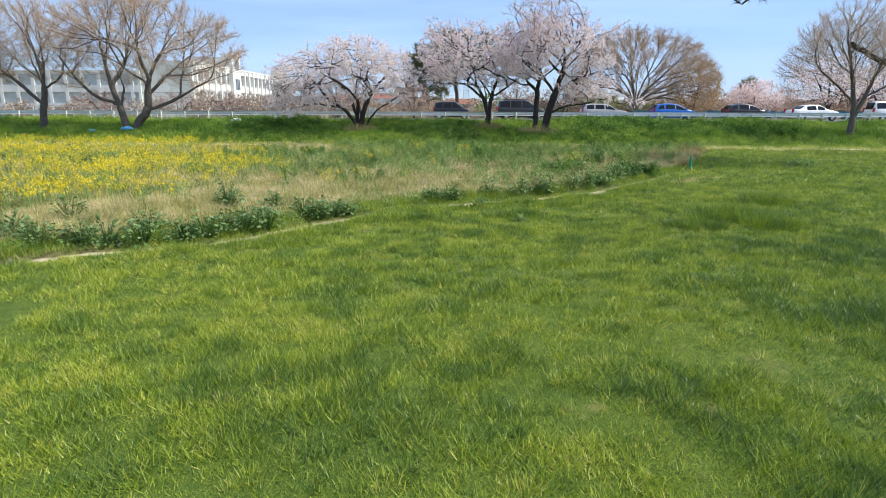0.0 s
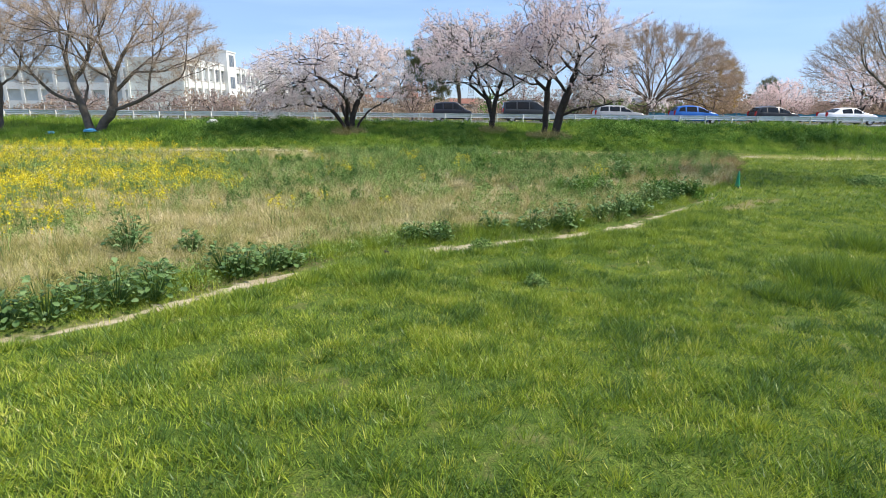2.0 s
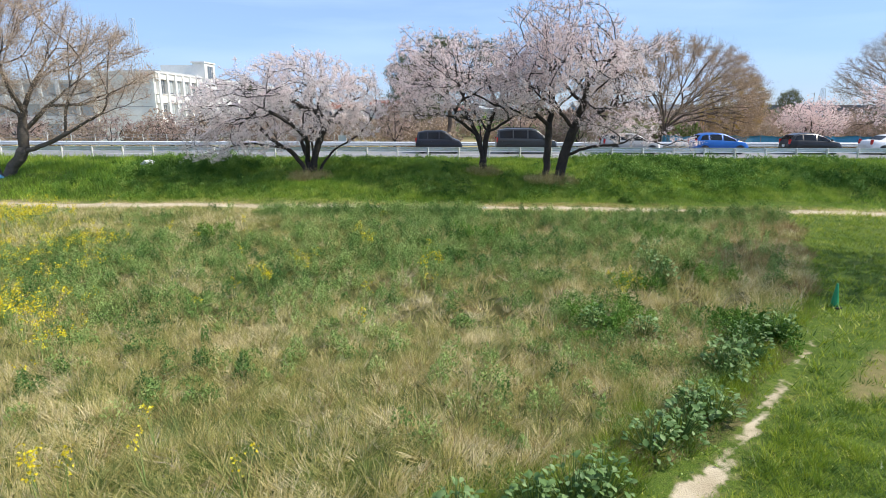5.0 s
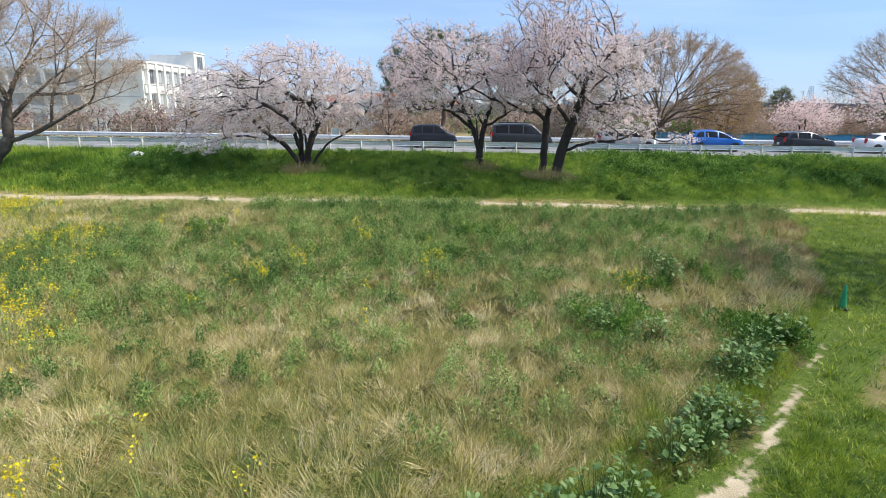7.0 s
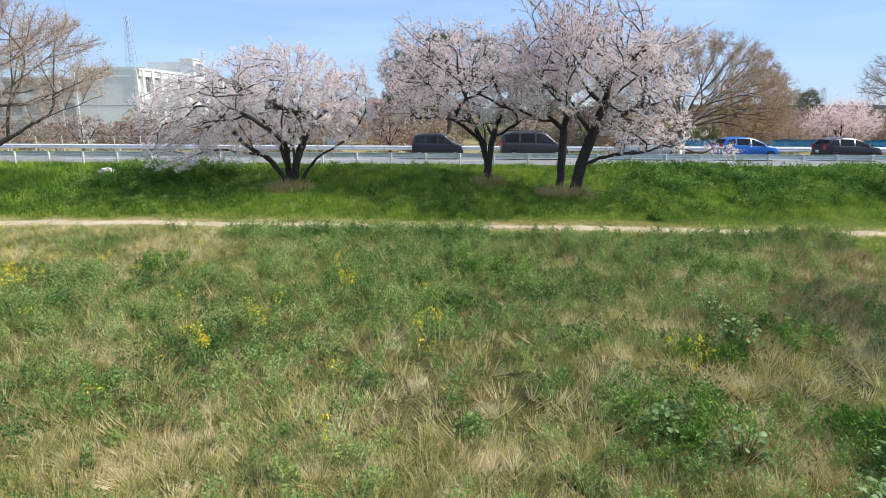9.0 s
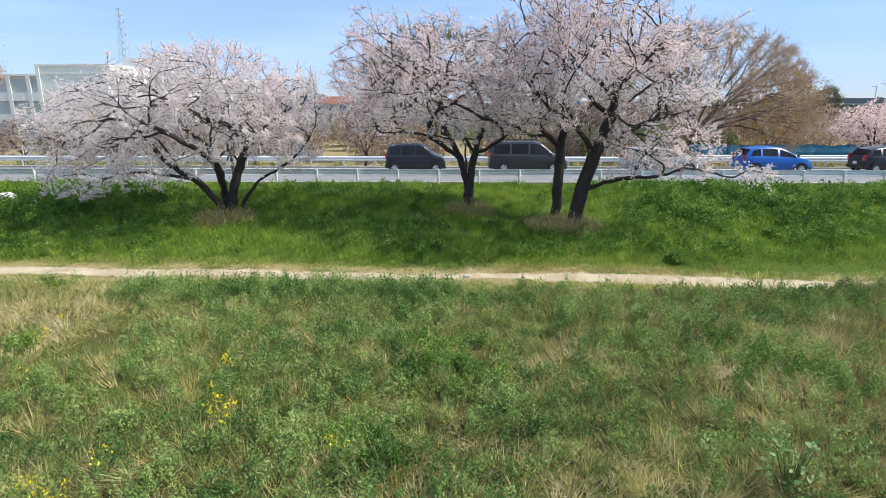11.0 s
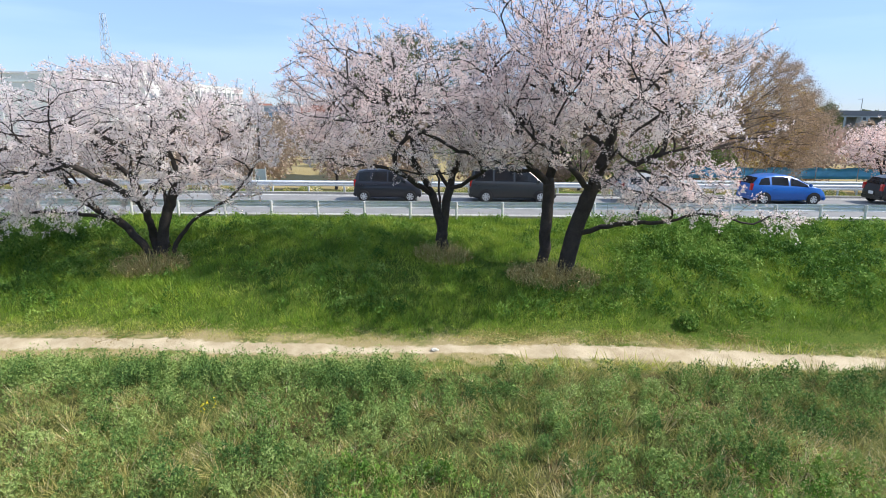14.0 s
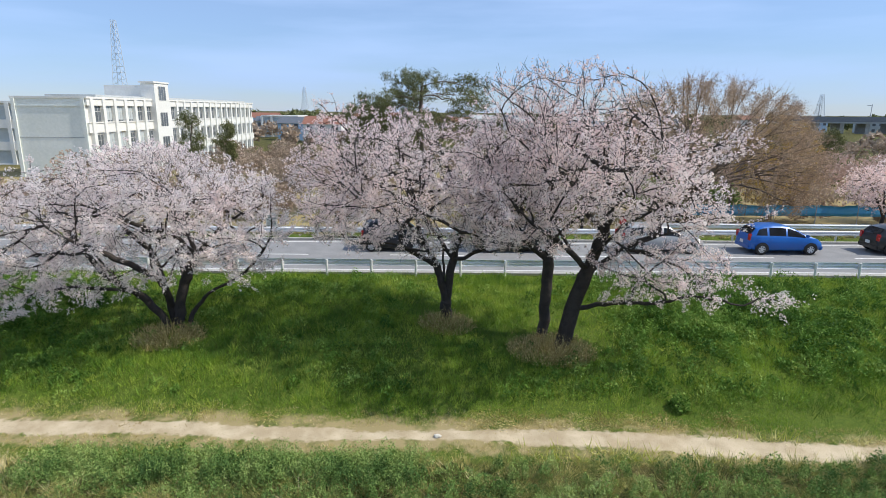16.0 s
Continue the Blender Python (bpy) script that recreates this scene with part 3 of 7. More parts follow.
def branch_mesh(name, pos, par, rad, floor=0.0):
    """Tapered limbs, more finely rounded where they are thick."""
    n = len(pos)
    child = np.nonzero(par >= 0)[0]
    main = np.full(n, -1)
    order = child[np.argsort(rad[child])]
    main[par[order]] = order
    seg = np.zeros_like(pos)
    seg[child] = pos[child] - pos[par[child]]
    seg /= np.linalg.norm(seg, axis=1)[:, None] + 1e-9
    tan = seg.copy()
    has = main >= 0
    tan[has] += seg[main[has]]
    tan /= np.linalg.norm(tan, axis=1)[:, None] + 1e-9
    V, T, base = [], [], 0

    def rings(p, t, r, k, along):
        ref = np.where(np.abs(along[:, 2:3]) < 0.7, np.array([[0.0, 0.0, 1.0]]), np.array([[1.0, 0.0, 0.0]]))
        u = np.cross(t, ref)
        u /= np.linalg.norm(u, axis=1)[:, None] + 1e-9
        w = np.cross(t, u)
        a = np.arange(k) * math.tau / k
        return p[:, None] + r[:, None, None] * (u[:, None] * np.cos(a)[None, :, None] + w[:, None] * np.sin(a)[None, :, None])
    for k, lo, hi in ((8, 0.06, 9), (5, 0.02, 0.06), (3, 0, 0.02)):
        c = child[(rad[child] >= lo) & (rad[child] < hi)]
        if not len(c):
            continue
        p = par[c]
        lead = main[p] == c
        r0 = np.where(lead, np.minimum(rad[p], rad[c] * 1.5), rad[c] * 1.15)
        t0 = np.where(lead[:, None], tan[p], seg[c])
        a, b = rings(pos[p], t0, r0, k, seg[c]), rings(pos[c], tan[c], rad[c], k, seg[c])
        m = len(c)
        V.append(np.concatenate([a, b], 1).reshape(-1, 3))
        i = base + np.arange(m)[:, None] * 2 * k
        j = np.arange(k)[None]
        j2 = (j + 1) % k
        T.append(np.stack([i + j, i + j2, i + k + j2], -1).reshape(-1, 3))
        T.append(np.stack([i + j, i + k + j2, i + k + j], -1).reshape(-1, 3))
        base += m * 2 * k
    return tri_mesh(name, np.concatenate(V), np.concatenate(T), smooth=True)


def petals(name, rs, centres, size, tint, spread=0.4, single=False):
    """Small flakes turned every way: folded, of two triangles each, or of one where they are far off."""
    n = len(centres)
    u = rs.normal(size=(n, 3))
    u /= np.linalg.norm(u, axis=1)[:, None]
    w = np.cross(u, rs.normal(size=(n, 3)))
    w /= np.linalg.norm(w, axis=1)[:, None]
    q = np.cross(u, w)
    s = size * (1 - spread / 2 + spread * rs.rand(n, 1))
    if single:
        v = np.stack([centres - u * s * 0.6 - w * s * 0.4, centres + u * s * 0.6 - w * s * 0.4, centres + w * s * 0.75], 1)
        return tri_mesh(name, v.reshape(-1, 3), np.arange(3 * n).reshape(-1, 3), np.repeat(tint, 3))
    v = np.stack([centres - u * s * 0.5, centres + w * s * 0.55 + q * s * 0.25, centres + u * s * 0.5, centres - w * s * 0.55 + q * s * 0.25], 1)
    i = np.arange(n)[:, None] * 4
    t = np.concatenate([i + np.array([[0, 1, 2]]), i + np.array([[0, 2, 3]])])
    return tri_mesh(name, v.reshape(-1, 3), t, np.repeat(tint, 4))


def spikes(name, rs, base, tip, width, tint):
    """Thin twigs or stems, each one triangle turned to a side."""
    n = len(base)
    d = tip - base
    s = np.cross(d, rs.normal(size=(n, 3)))
    s /= np.linalg.norm(s, axis=1)[:, None] + 1e-9
    s *= np.reshape(width, (-1, 1)) / 2
    v = np.stack([base - s, base + s, tip], 1)
    return tri_mesh(name, v.reshape(-1, 3), np.arange(3 * n).reshape(-1, 3), np.repeat(tint, 3))


def tree(name, at, stems, crowns, label, bark, trunk=0.2, tip=0.006, n_attr=1500, step_len=0.22, reach=2.2, kill=0.33, lift=0.03,
         flakes=None, n_flakes=0, flake=0.05, cloud=0.10, bunch=7, tint=(0.3, 1.0), thin=0.02, n_twigs=0, twig=0.28, seed=1, category="tree", group="", jitter=0.25, shell=0.42, twig_w=0.011, twig_mat=None, crown_name="crown", hollow=None, limb=0.0, fade=0.0, airy=0.0, forked=None, sprays=None, fill=0):
    """A tree at a place on the ground: bark limbs, fine twigs and a crown of many small flakes. Stems and crown lobes are given from its foot."""
    rs = np.random.RandomState(seed)
    root = empty(name, at[0], at[1], float(ground_z(at[0], at[1])) - 0.12, label, category, group)
    if forked:
        pos, par = branch_out(rs, stems, crowns, **forked)
        if fill:
            pos, par = grow(rs, [], crowns, fill, step_len, reach, kill, lift, jitter=jitter, shell=shell, start=(pos, par))
    else:
        pos, par = grow(rs, stems, crowns, n_attr, step_len, reach, kill, lift, jitter=jitter, shell=shell)
    rad = thickness(pos, par, trunk, tip)
    for k in np.nonzero(par < 0)[0]:
        rad[k] *= 1.25
    # the given stems stay stout, tapering to their ends
    if forked:
        rad[:STEM_NODES[0]] = np.maximum(rad[:STEM_NODES[0]], np.maximum(np.array(STEM_TAPER) * trunk * limb, tip * 1.6))
    else:
        rad[:STEM_NODES[0]] = np.maximum(rad[:STEM_NODES[0]], limb)
    if sprays:
        pos, par, rad = add_sprays(rs, pos, par, rad, sprays[0], sprays[1], thin)
    link_mesh("trunk", branch_mesh("trunk", pos, par, rad), bark, root)
    fine = np.nonzero((rad < thin) & (par >= 0))[0]
    if hollow:
        fine = fine[np.linalg.norm((pos[fine] - np.array(hollow[0])) / np.array(hollow[1]), axis=1) > hollow[2]]
    if n_twigs:
        k = fine[rs.randint(0, len(fine), n_twigs)]
        f = rs.rand(n_twigs, 1)
        b = pos[par[k]] * (1 - f) + pos[k] * f
        d = pos[k] - pos[par[k]]
        d /= np.linalg.norm(d, axis=1)[:, None] + 1e-9
        d = d * 0.8 + rs.normal(0, 0.55, d.shape) + np.array([0, 0, lift * 4])
        d /= np.linalg.norm(d, axis=1)[:, None] + 1e-9
        tips = b + d * twig * (0.4 + rs.rand(n_twigs, 1))
        link_mesh("twig_spray", spikes("twig_spray", rs, b, tips, twig_w, rs.rand(n_twigs) * 0.6), twig_mat or bark, root)
    if n_flakes:
        m = n_flakes // bunch
        k = fine[rs.randint(0, len(fine), m)]
        f = rs.rand(m, 1)
        c = pos[par[k]] * (1 - f) + pos[k] * f + rs.normal(0, cloud, (m, 3))
        # fewer flowers towards the top, where bare twigs stand out
        top = c[rs.rand(m) >= airy * step(0.55, 0.95, c[:, 2] / c[:, 2].max())]
        c, m = top, len(top)
        n_flakes = m * bunch
        c = np.repeat(c, bunch, 0) + rs.normal(0, flake * 0.75, (n_flakes, 3))
        clump = vnoise(c[:, 0] + c[:, 1] * 0.6, c[:, 2], 0.7, seed)
        tn = tint[0] + (tint[1] - tint[0]) * (0.35 * clump + 0.65 * rs.rand(n_flakes))
        tn = tn - fade * step(0.5, 1.0, c[:, 2] / c[:, 2].max()) * rs.rand(n_flakes)
        link_mesh(crown_name, petals(crown_name, rs, c, flake, tn, single=True), flakes, root)
    return root


CHERRY = dict(flake=0.038, fade=0.28, airy=0.45, cloud=0.045, bunch=5, tip=0.0075, thin=0.020, bark=M_BARK, flakes=M_BLOSSOM, category="cherry tree", crown_name="blossom", group="cherry trees on the bank",
              step_len=0.24, reach=3.0, kill=0.36, lift=0.0, jitter=0.16, shell=0.45, fill=2400,
              forked=dict(step_len=0.24, fork=0.7, angle=34, wobble=0.17, rise=0.0, outward=0.0, cell=0.38, room=2, side=0.34, bare=0.22, splay=62.0, cap=2600))
tree("cherry_tree", (-6.2, 45.0),
     [(None, [(0, 0, 0), (0, 0, 0.7), (0.4, 0, 2.1), (1.0, 0.1, 3.1), (2.0, 0.2, 4.1), (3.0, 0.3, 4.6), (3.3, 0.3, 5.3)]),
      (0, [(0.8, 0.1, 2.8), (0.4, 0.3, 4.0), (0.8, 0.4, 5.0), (0.3, 0.5, 5.8)]),
      (0, [(0.8, 0.1, 2.8), (0.2, -0.4, 3.7), (-0.5, -0.8, 4.0), (-1.4, -1.2, 4.6)]),
      (None, [(0.4, 0.1, 0), (0.5, -0.1, 0.7), (1.3, -0.3, 1.6), (2.6, -0.5, 2.4), (3.5, -0.6, 3.4), (3.7, -0.6, 4.2)]),
      (None, [(-0.4, -0.1, 0), (-0.6, -0.1, 0.7), (-1.3, -0.3, 1.6), (-1.9, -0.3, 1.9), (-2.7, -0.2, 2.6), (-3.7, 0, 3.8), (-4.9, 0.2, 4.4)]),
      (0, [(-1.3, -0.3, 1.6), (-2.8, -0.8, 1.9), (-3.6, -1.0, 1.9), (-4.8, -1.1, 1.6), (-6.1, -1.2, 1.1)]),
      (None, [(-0.2, 0.2, 0), (-0.4, 0.3, 0.9), (-0.9, 0.6, 2.4), (-1.2, 0.7, 2.9), (-2.2, 1.0, 3.7), (-3.2, 1.2, 5.0)]),
      (None, [(-0.1, 0.5, 0), (-0.3, 1.2, 1.6), (-0.8, 2.0, 3.2), (-1.0, 2.3, 4.6)]),
      (0, [(-0.4, 0.3, 0.9), (-0.2, -0.8, 2.2), (-1.0, -1.8, 3.2), (-2.4, -2.2, 4.0)])],
     [((-0.5, -0.2, 4.5), (3.8, 3.9, 2.2), 3.4), ((-3.9, -0.6, 3.6), (3.2, 3.2, 1.9), 2.7), ((2.5, 0, 4.1), (1.9, 2.4, 1.8), 1.4), ((-2.6, 0, 4.5), (2.9, 2.5, 1.8), 1.2), ((-5.4, -1.2, 1.8), (1.9, 1.3, 0.8), 0.8), ((-3.2, -1.2, 2.0), (2.4, 1.5, 0.8), 0.8),
      ((0.2, -1.0, 2.6), (1.9, 1.3, 0.7), 0.4), ((2.5, -0.6, 2.7), (1.2, 1.2, 0.6), 0.3)],
     "wide low cherry tree in full pale pink blossom, many-stemmed", trunk=0.130, limb=0.75, n_flakes=160000, sprays=(3400, 0.36), seed=3, tint=(0.58, 1.15), **dict(CHERRY, fade=0.1, airy=0.30))
tree("cherry_tree", (3.45, 45.8),
     [(None, [(0, 0, 0), (-0.03, 0, 0.6), (-0.15, 0, 1.3), (-0.4, 0, 2.2), (-1.0, -0.1, 3.3), (-1.9, -0.3, 4.3), (-2.8, -0.4, 4.8), (-3.9, -0.5, 5.3)]),
      (0, [(-0.03, 0, 0.7), (0.2, 0.1, 2.4), (0.7, 0.2, 3.8), (1.2, 0.4, 4.9), (0.9, 0.5, 6.2)]),
      (0, [(0.2, 0.1, 2.4), (-0.5, 0.4, 3.4), (-1.1, 0.8, 4.2), (-1.6, 1.1, 5.6)]),
      (0, [(0.2, 0.1, 2.4), (0.6, -0.4, 2.6), (1.3, -0.8, 3.1), (2.1, -1.1, 3.7)]),
      (0, [(-1.0, -0.1, 3.3), (-1.3, 0.3, 4.6), (-2.6, 0.5, 6.2), (-3.8, 0.6, 7.2), (-4.7, 0.6, 8.0)]),
      (0, [(-0.4, 0, 2.2), (-1.6, -0.9, 3.1), (-3.2, -1.3, 3.5), (-4.6, -1.4, 3.5)]),
      (0, [(0.7, 0.2, 3.8), (0.1, 0.4, 5.4), (-0.6, 0.3, 7.2)]),
      (0, [(-0.15, 0, 1.3), (-0.2, 1.2, 2.8), (-0.9, 2.0, 4.4)])],
     [((-1.2, -0.3, 5.4), (3.5, 3.6, 2.3), 3.0), ((-3.6, -0.5, 5.3), (1.9, 2.6, 2.2), 1.2), ((1.3, 0.2, 5.2), (1.9, 2.3, 2.0), 1.2), ((-1.2, -1.2, 3.6), (3.0, 1.5, 0.8), 0.45), ((-3.9, 0.5, 7.2), (1.2, 1.1, 1.0), 0.3)],
     "tall cherry tree in pink blossom with a forked dark trunk", trunk=0.21, limb=0.72, n_flakes=105000, sprays=(2600, 0.36), seed=5, tint=(0.42, 1.10), **CHERRY)
tree("cherry_tree", (6.85, 44.6),
     [(None, [(0, 0, 0), (0.03, 0, 1.0), (0.08, 0, 2.2), (0.1, 0, 2.9), (0.2, 0, 3.6), (0.7, 0.1, 4.1), (1.5, 0.3, 4.8), (2.0, 0.4, 5.8)]),
      (0, [(0.1, 0, 2.9), (-0.8, -0.3, 3.7), (-1.5, -0.4, 4.0), (-2.5, -0.6, 4.2)]),
      (0, [(0.2, 0, 3.6), (0.0, 0.3, 4.6), (-1.0, 0.5, 5.1), (-1.8, 0.6, 5.6), (-2.7, 0.6, 6.1), (-3.2, 0.7, 6.9)]),
      (0, [(0.2, 0, 3.6), (0.3, 0.5, 5.0), (-0.3, 0.7, 6.6), (-0.2, 0.8, 7.8)])],
     [((-0.6, 0.3, 6.4), (2.5, 2.2, 2.2), 2.0), ((-1.5, -0.3, 4.5), (1.9, 1.7, 1.2), 1.0), ((0.9, 0.7, 6.6), (1.7, 1.7, 1.7), 0.6)],
     "slim upright cherry tree in pink blossom with a dark trunk", trunk=0.195, limb=0.75, n_flakes=42000, sprays=(1100, 0.38), seed=8, tint=(0.40, 1.08), **CHERRY)
tree("cherry_tree", (7.6, 43.95),
     [(None, [(-0.2, 0, 0), (-0.05, 0, 0.8), (0.25, 0, 2.0), (0.65, -0.1, 3.3), (0.95, -0.2, 4.2), (1.05, -0.4, 5.2), (0.75, -0.6, 6.3), (0.35, -0.7, 7.0), (-0.05, -0.7, 7.9), (-0.1, -0.6, 8.8)]),
      (0, [(0.45, -0.05, 2.7), (1.65, -0.2, 3.7), (2.55, -0.4, 4.1), (4.2, -0.6, 4.6), (5.5, -0.7, 4.7), (6.5, -0.7, 5.2)]),
      (0, [(0.55, -0.1, 2.9), (-0.4, -0.8, 3.8), (-1.7, -1.1, 4.8), (-2.7, -1.2, 5.9)]),
      (0, [(0.2, 0, 1.5), (1.2, -0.8, 2.0), (2.4, -1.3, 2.15), (3.45, -1.45, 2.45), (4.3, -1.45, 2.32), (5.15, -1.45, 2.15), (5.6, -1.45, 2.42), (6.3, -1.5, 2.3)]),
      (0, [(0.75, -0.6, 6.2), (1.85, -0.7, 6.4), (2.85, -0.7, 6.7), (4.3, -0.8, 7.2), (5.3, -0.8, 7.8)]),
      (0, [(0.75, -0.6, 6.3), (-0.7, -0.4, 7.2), (-2.0, -0.3, 8.2), (-2.9, -0.2, 8.9)]),
      (0, [(1.05, -0.4, 5.2), (1.9, -1.0, 6.2), (2.5, -1.4, 7.2)]),
      (0, [(0.65, -0.1, 3.3), (1.0, -1.6, 4.6), (1.6, -2.8, 5.4)]),
      (0, [(0.95, -0.2, 4.2), (0.2, 0.8, 5.2), (-0.4, 1.3, 6.6)])],
     [((0.6, -0.8, 6.5), (3.0, 3.4, 2.2), 2.6), ((2.7, -0.7, 5.3), (1.9, 1.8, 1.3), 0.6), ((-1.6, -1.0, 5.2), (2.0, 1.9, 1.6), 1.0), ((2.4, -1.2, 3.4), (2.2, 1.6, 1.0), 0.8),
      ((2.8, -1.4, 2.6), (2.3, 0.9, 0.55), 0.6), ((-0.4, -0.5, 8.4), (2.8, 1.7, 1.1), 0.34), ((3.7, -0.8, 7.0), (1.6, 1.0, 0.8), 0.12), ((6.0, -1.4, 2.3), (1.0, 0.6, 0.5), 0.5)],
     "large spreading cherry tree in pink blossom with long low limb", trunk=0.275, limb=0.75, n_flakes=104000, sprays=(3200, 0.38), seed=11, tint=(0.38, 1.08), **dict(CHERRY, airy=0.72))

BARE = dict(twig_mat=M_WILLOWBUD, bark=M_BARK_GREY, flakes=M_WILLOWBUD, lift=0.10, flake=0.052, cloud=0.14, bunch=1, tip=0.008, thin=0.018, twig=0.75, twig_w=0.012, crown_name="budding_crown", category="bare tree", group="bare trees on the bank",
            forked=dict(step_len=0.30, fork=0.85, angle=22, wobble=0.10, rise=0.02, outward=0.02, cell=0.50, room=2, side=0.55, bare=0.3, splay=42.0, cap=2600),
            step_len=0.30, reach=3.0, kill=0.5, jitter=0.16, fill=2400)
tree("bare_tree", (-23.3, 44.0),
     [(None, [(-0.2, 0, 0), (-0.5, 0, 1.6), (-1.0, 0, 3.2), (-1.3, 0, 5.0), (-1.5, 0.1, 6.8), (-1.0, 0.2, 8.4)]),
      (None, [(0.35, 0, 0), (0.8, 0, 0.8), (1.4, 0, 1.5), (1.75, 0.1, 3.7), (2.7, 0.2, 5.5), (4.0, 0.3, 7.2)]),
      (0, [(1.4, 0, 1.5), (3.3, -0.2, 2.1), (5.7, -0.4, 3.3), (7.9, -0.5, 4.1)]),
      (0, [(1.6, 0.1, 2.6), (3.4, 0.5, 4.4), (5.8, 0.8, 6.2)]),
      (0, [(-0.6, 0, 1.9), (-2.3, -0.2, 2.6), (-3.5, -0.4, 4.1), (-4.3, -0.5, 5.4)]),
      (0, [(-1.0, 0, 3.2), (-0.2, 0.6, 4.8), (0.4, 0.8, 7.0)]),
      (0, [(1.75, 0.1, 3.7), (1.6, -0.8, 5.6), (1.9, -1.2, 8.0)]),
      (0, [(-0.5, 0, 1.6), (-0.9, 1.4, 3.4), (-2.2, 2.2, 5.6)])],
     [((1.0, 0, 6.6), (4.6, 3.4, 3.6), 3.0), ((5.2, 0, 5.4), (3.7, 2.8, 3.0), 1.7), ((-2.8, 0, 6.0), (2.6, 2.8, 3.2), 1.4)],
     "leafless spreading tree with forked grey trunk and pale buds", trunk=0.36, limb=0.8, n_flakes=40000, n_twigs=24000, seed=21, **BARE)
tree("bare_tree", (-30.0, 44.6),
     [(None, [(0, 0, 0), (0.05, 0, 1.4), (0.4, 0, 3.1), (0.1, 0, 5.4), (-0.6, 0.2, 7.6)]),
      (0, [(0.4, 0, 3.0), (1.6, 0.2, 3.9), (2.2, 0.3, 5.9), (2.9, 0.3, 7.4)]),
      (0, [(0.05, 0, 1.9), (-0.9, -0.2, 3.0), (-2.1, -0.3, 4.1), (-3.2, -0.3, 5.4)]),
      (0, [(0.4, 0, 3.1), (0.9, -0.5, 5.2), (1.0, -0.6, 7.6)])],
     [((0, 0, 6.4), (3.8, 3.0, 3.2), 2.0), ((-2.4, 0, 5.0), (2.6, 2.4, 2.2), 0.8)],
     "leafless upright tree with grey trunk and pale buds", trunk=0.25, limb=0.8, n_flakes=12000, n_twigs=12000, seed=22, **BARE)
tree("bare_tree", (-34.6, 44.2),
     [(None, [(0, 0, 0), (-0.2, 0, 2.0), (0.1, 0, 4.6)]), (0, [(-0.2, 0, 2.0), (1.2, 0, 3.6), (1.8, 0, 5.6)])],
     [((0, 0, 6.0), (3.2, 3.0, 3.0), 2.0)],
     "leafless tree with a thick grey trunk and pale buds", trunk=0.36, limb=0.8, n_flakes=5000, n_twigs=5000, seed=23, **BARE)
tree("bare_tree", (29.8, 43.4),
     [(None, [(0, 0, 0), (0.05, 0, 1.2), (-0.05, 0, 2.4), (-0.5, 0, 4.4), (-1.2, 0, 6.8)]),
      (0, [(0.05, 0, 1.2), (0.7, 0, 2.8), (1.5, 0.2, 4.8), (2.2, 0.2, 7.0)]),
      (0, [(-0.05, 0, 2.4), (-1.4, 0.1, 3.6), (-2.8, 0.2, 4.8), (-3.4, 0.2, 6.4)]),
      (0, [(0.7, 0, 2.8), (2.2, 0, 3.6), (3.6, 0, 4.6)])],
     [((0.4, 0, 6.6), (3.8, 3.0, 3.4), 2.6), ((-2.4, 0, 6.0), (2.4, 2.0, 2.6), 1.0)],
     "leafless tree with a grey trunk and fine pale twigs", trunk=0.24, limb=0.8, n_flakes=6000, n_twigs=11000, seed=24, **BARE)
# a tree on the lawn, whose twigs and shadow reach into view
tree("lawn_tree", (24.0, 28.6),
     [(None, [(0, 0, 0), (-0.1, 0, 2.0), (-0.3, 0, 4.0), (-0.8, 0, 6.5), (-2.0, -0.4, 8.4), (-3.2, -0.8, 9.6)]),
      (0, [(-0.8, 0, 6.5), (-3.0, -1.6, 8.4), (-5.4, -3.0, 9.0), (-7.6, -3.6, 9.2)]),
      (0, [(-0.3, 0, 4.0), (1.2, 0.4, 6.2), (2.4, 0.8, 8.0)]),
      (0, [(-2.0, -0.4, 8.4), (-4.4, -0.6, 9.6), (-7.4, -1.0, 9.4), (-9.6, -1.2, 8.4), (-10.9, -1.3, 7.2)])],
     [((-2.9, -0.8, 9.9), (4.4, 3.2, 1.4), 2.6), ((-10.2, -1.2, 7.6), (1.4, 0.5, 0.5), 0.06), ((-5.6, -3.0, 9.3), (2.6, 0.9, 0.5), 0.4)],
     "leafless tree on the lawn with long dark limbs", trunk=0.30, n_attr=2000, n_twigs=17000, twig=0.45, twig_w=0.028, seed=31, category="bare tree", bark=M_BARK, lift=0.06, step_len=0.32, reach=2.8, kill=0.45, tip=0.009, limb=0.05)
tree("lopped_tree", (35.6, 43.4),
     [(None, [(0, 0, 0), (-0.1, 0, 2.2), (-0.6, 0, 4.4), (-0.4, 0, 7.0)]),
      (0, [(-0.6, 0, 4.4), (-2.6, -0.1, 4.7), (-4.6, -0.2, 5.2), (-6.9, -0.3, 6.3)])],
     [((0.4, 0, 8.0), (2.6, 2.4, 2.0), 1.0)],
     "leafless tree on the bank with a thick lopped limb", trunk=0.32, n_attr=400, n_twigs=3000, twig=0.5, seed=32, category="bare tree", bark=M_BARK, lift=0.06, step_len=0.32, reach=2.8, kill=0.45, tip=0.009, limb=0.19)

BROWN = dict(twig_mat=M_BUDS, bark=M_BARK_BROWN, flakes=M_ZELKBUD, lift=0.03, jitter=0.12, shell=0.14, step_len=0.40, reach=3.2, kill=0.5, flake=0.060, cloud=0.17, bunch=1, tip=0.010, thin=0.028, twig=0.9, twig_w=0.016, crown_name="budding_crown")
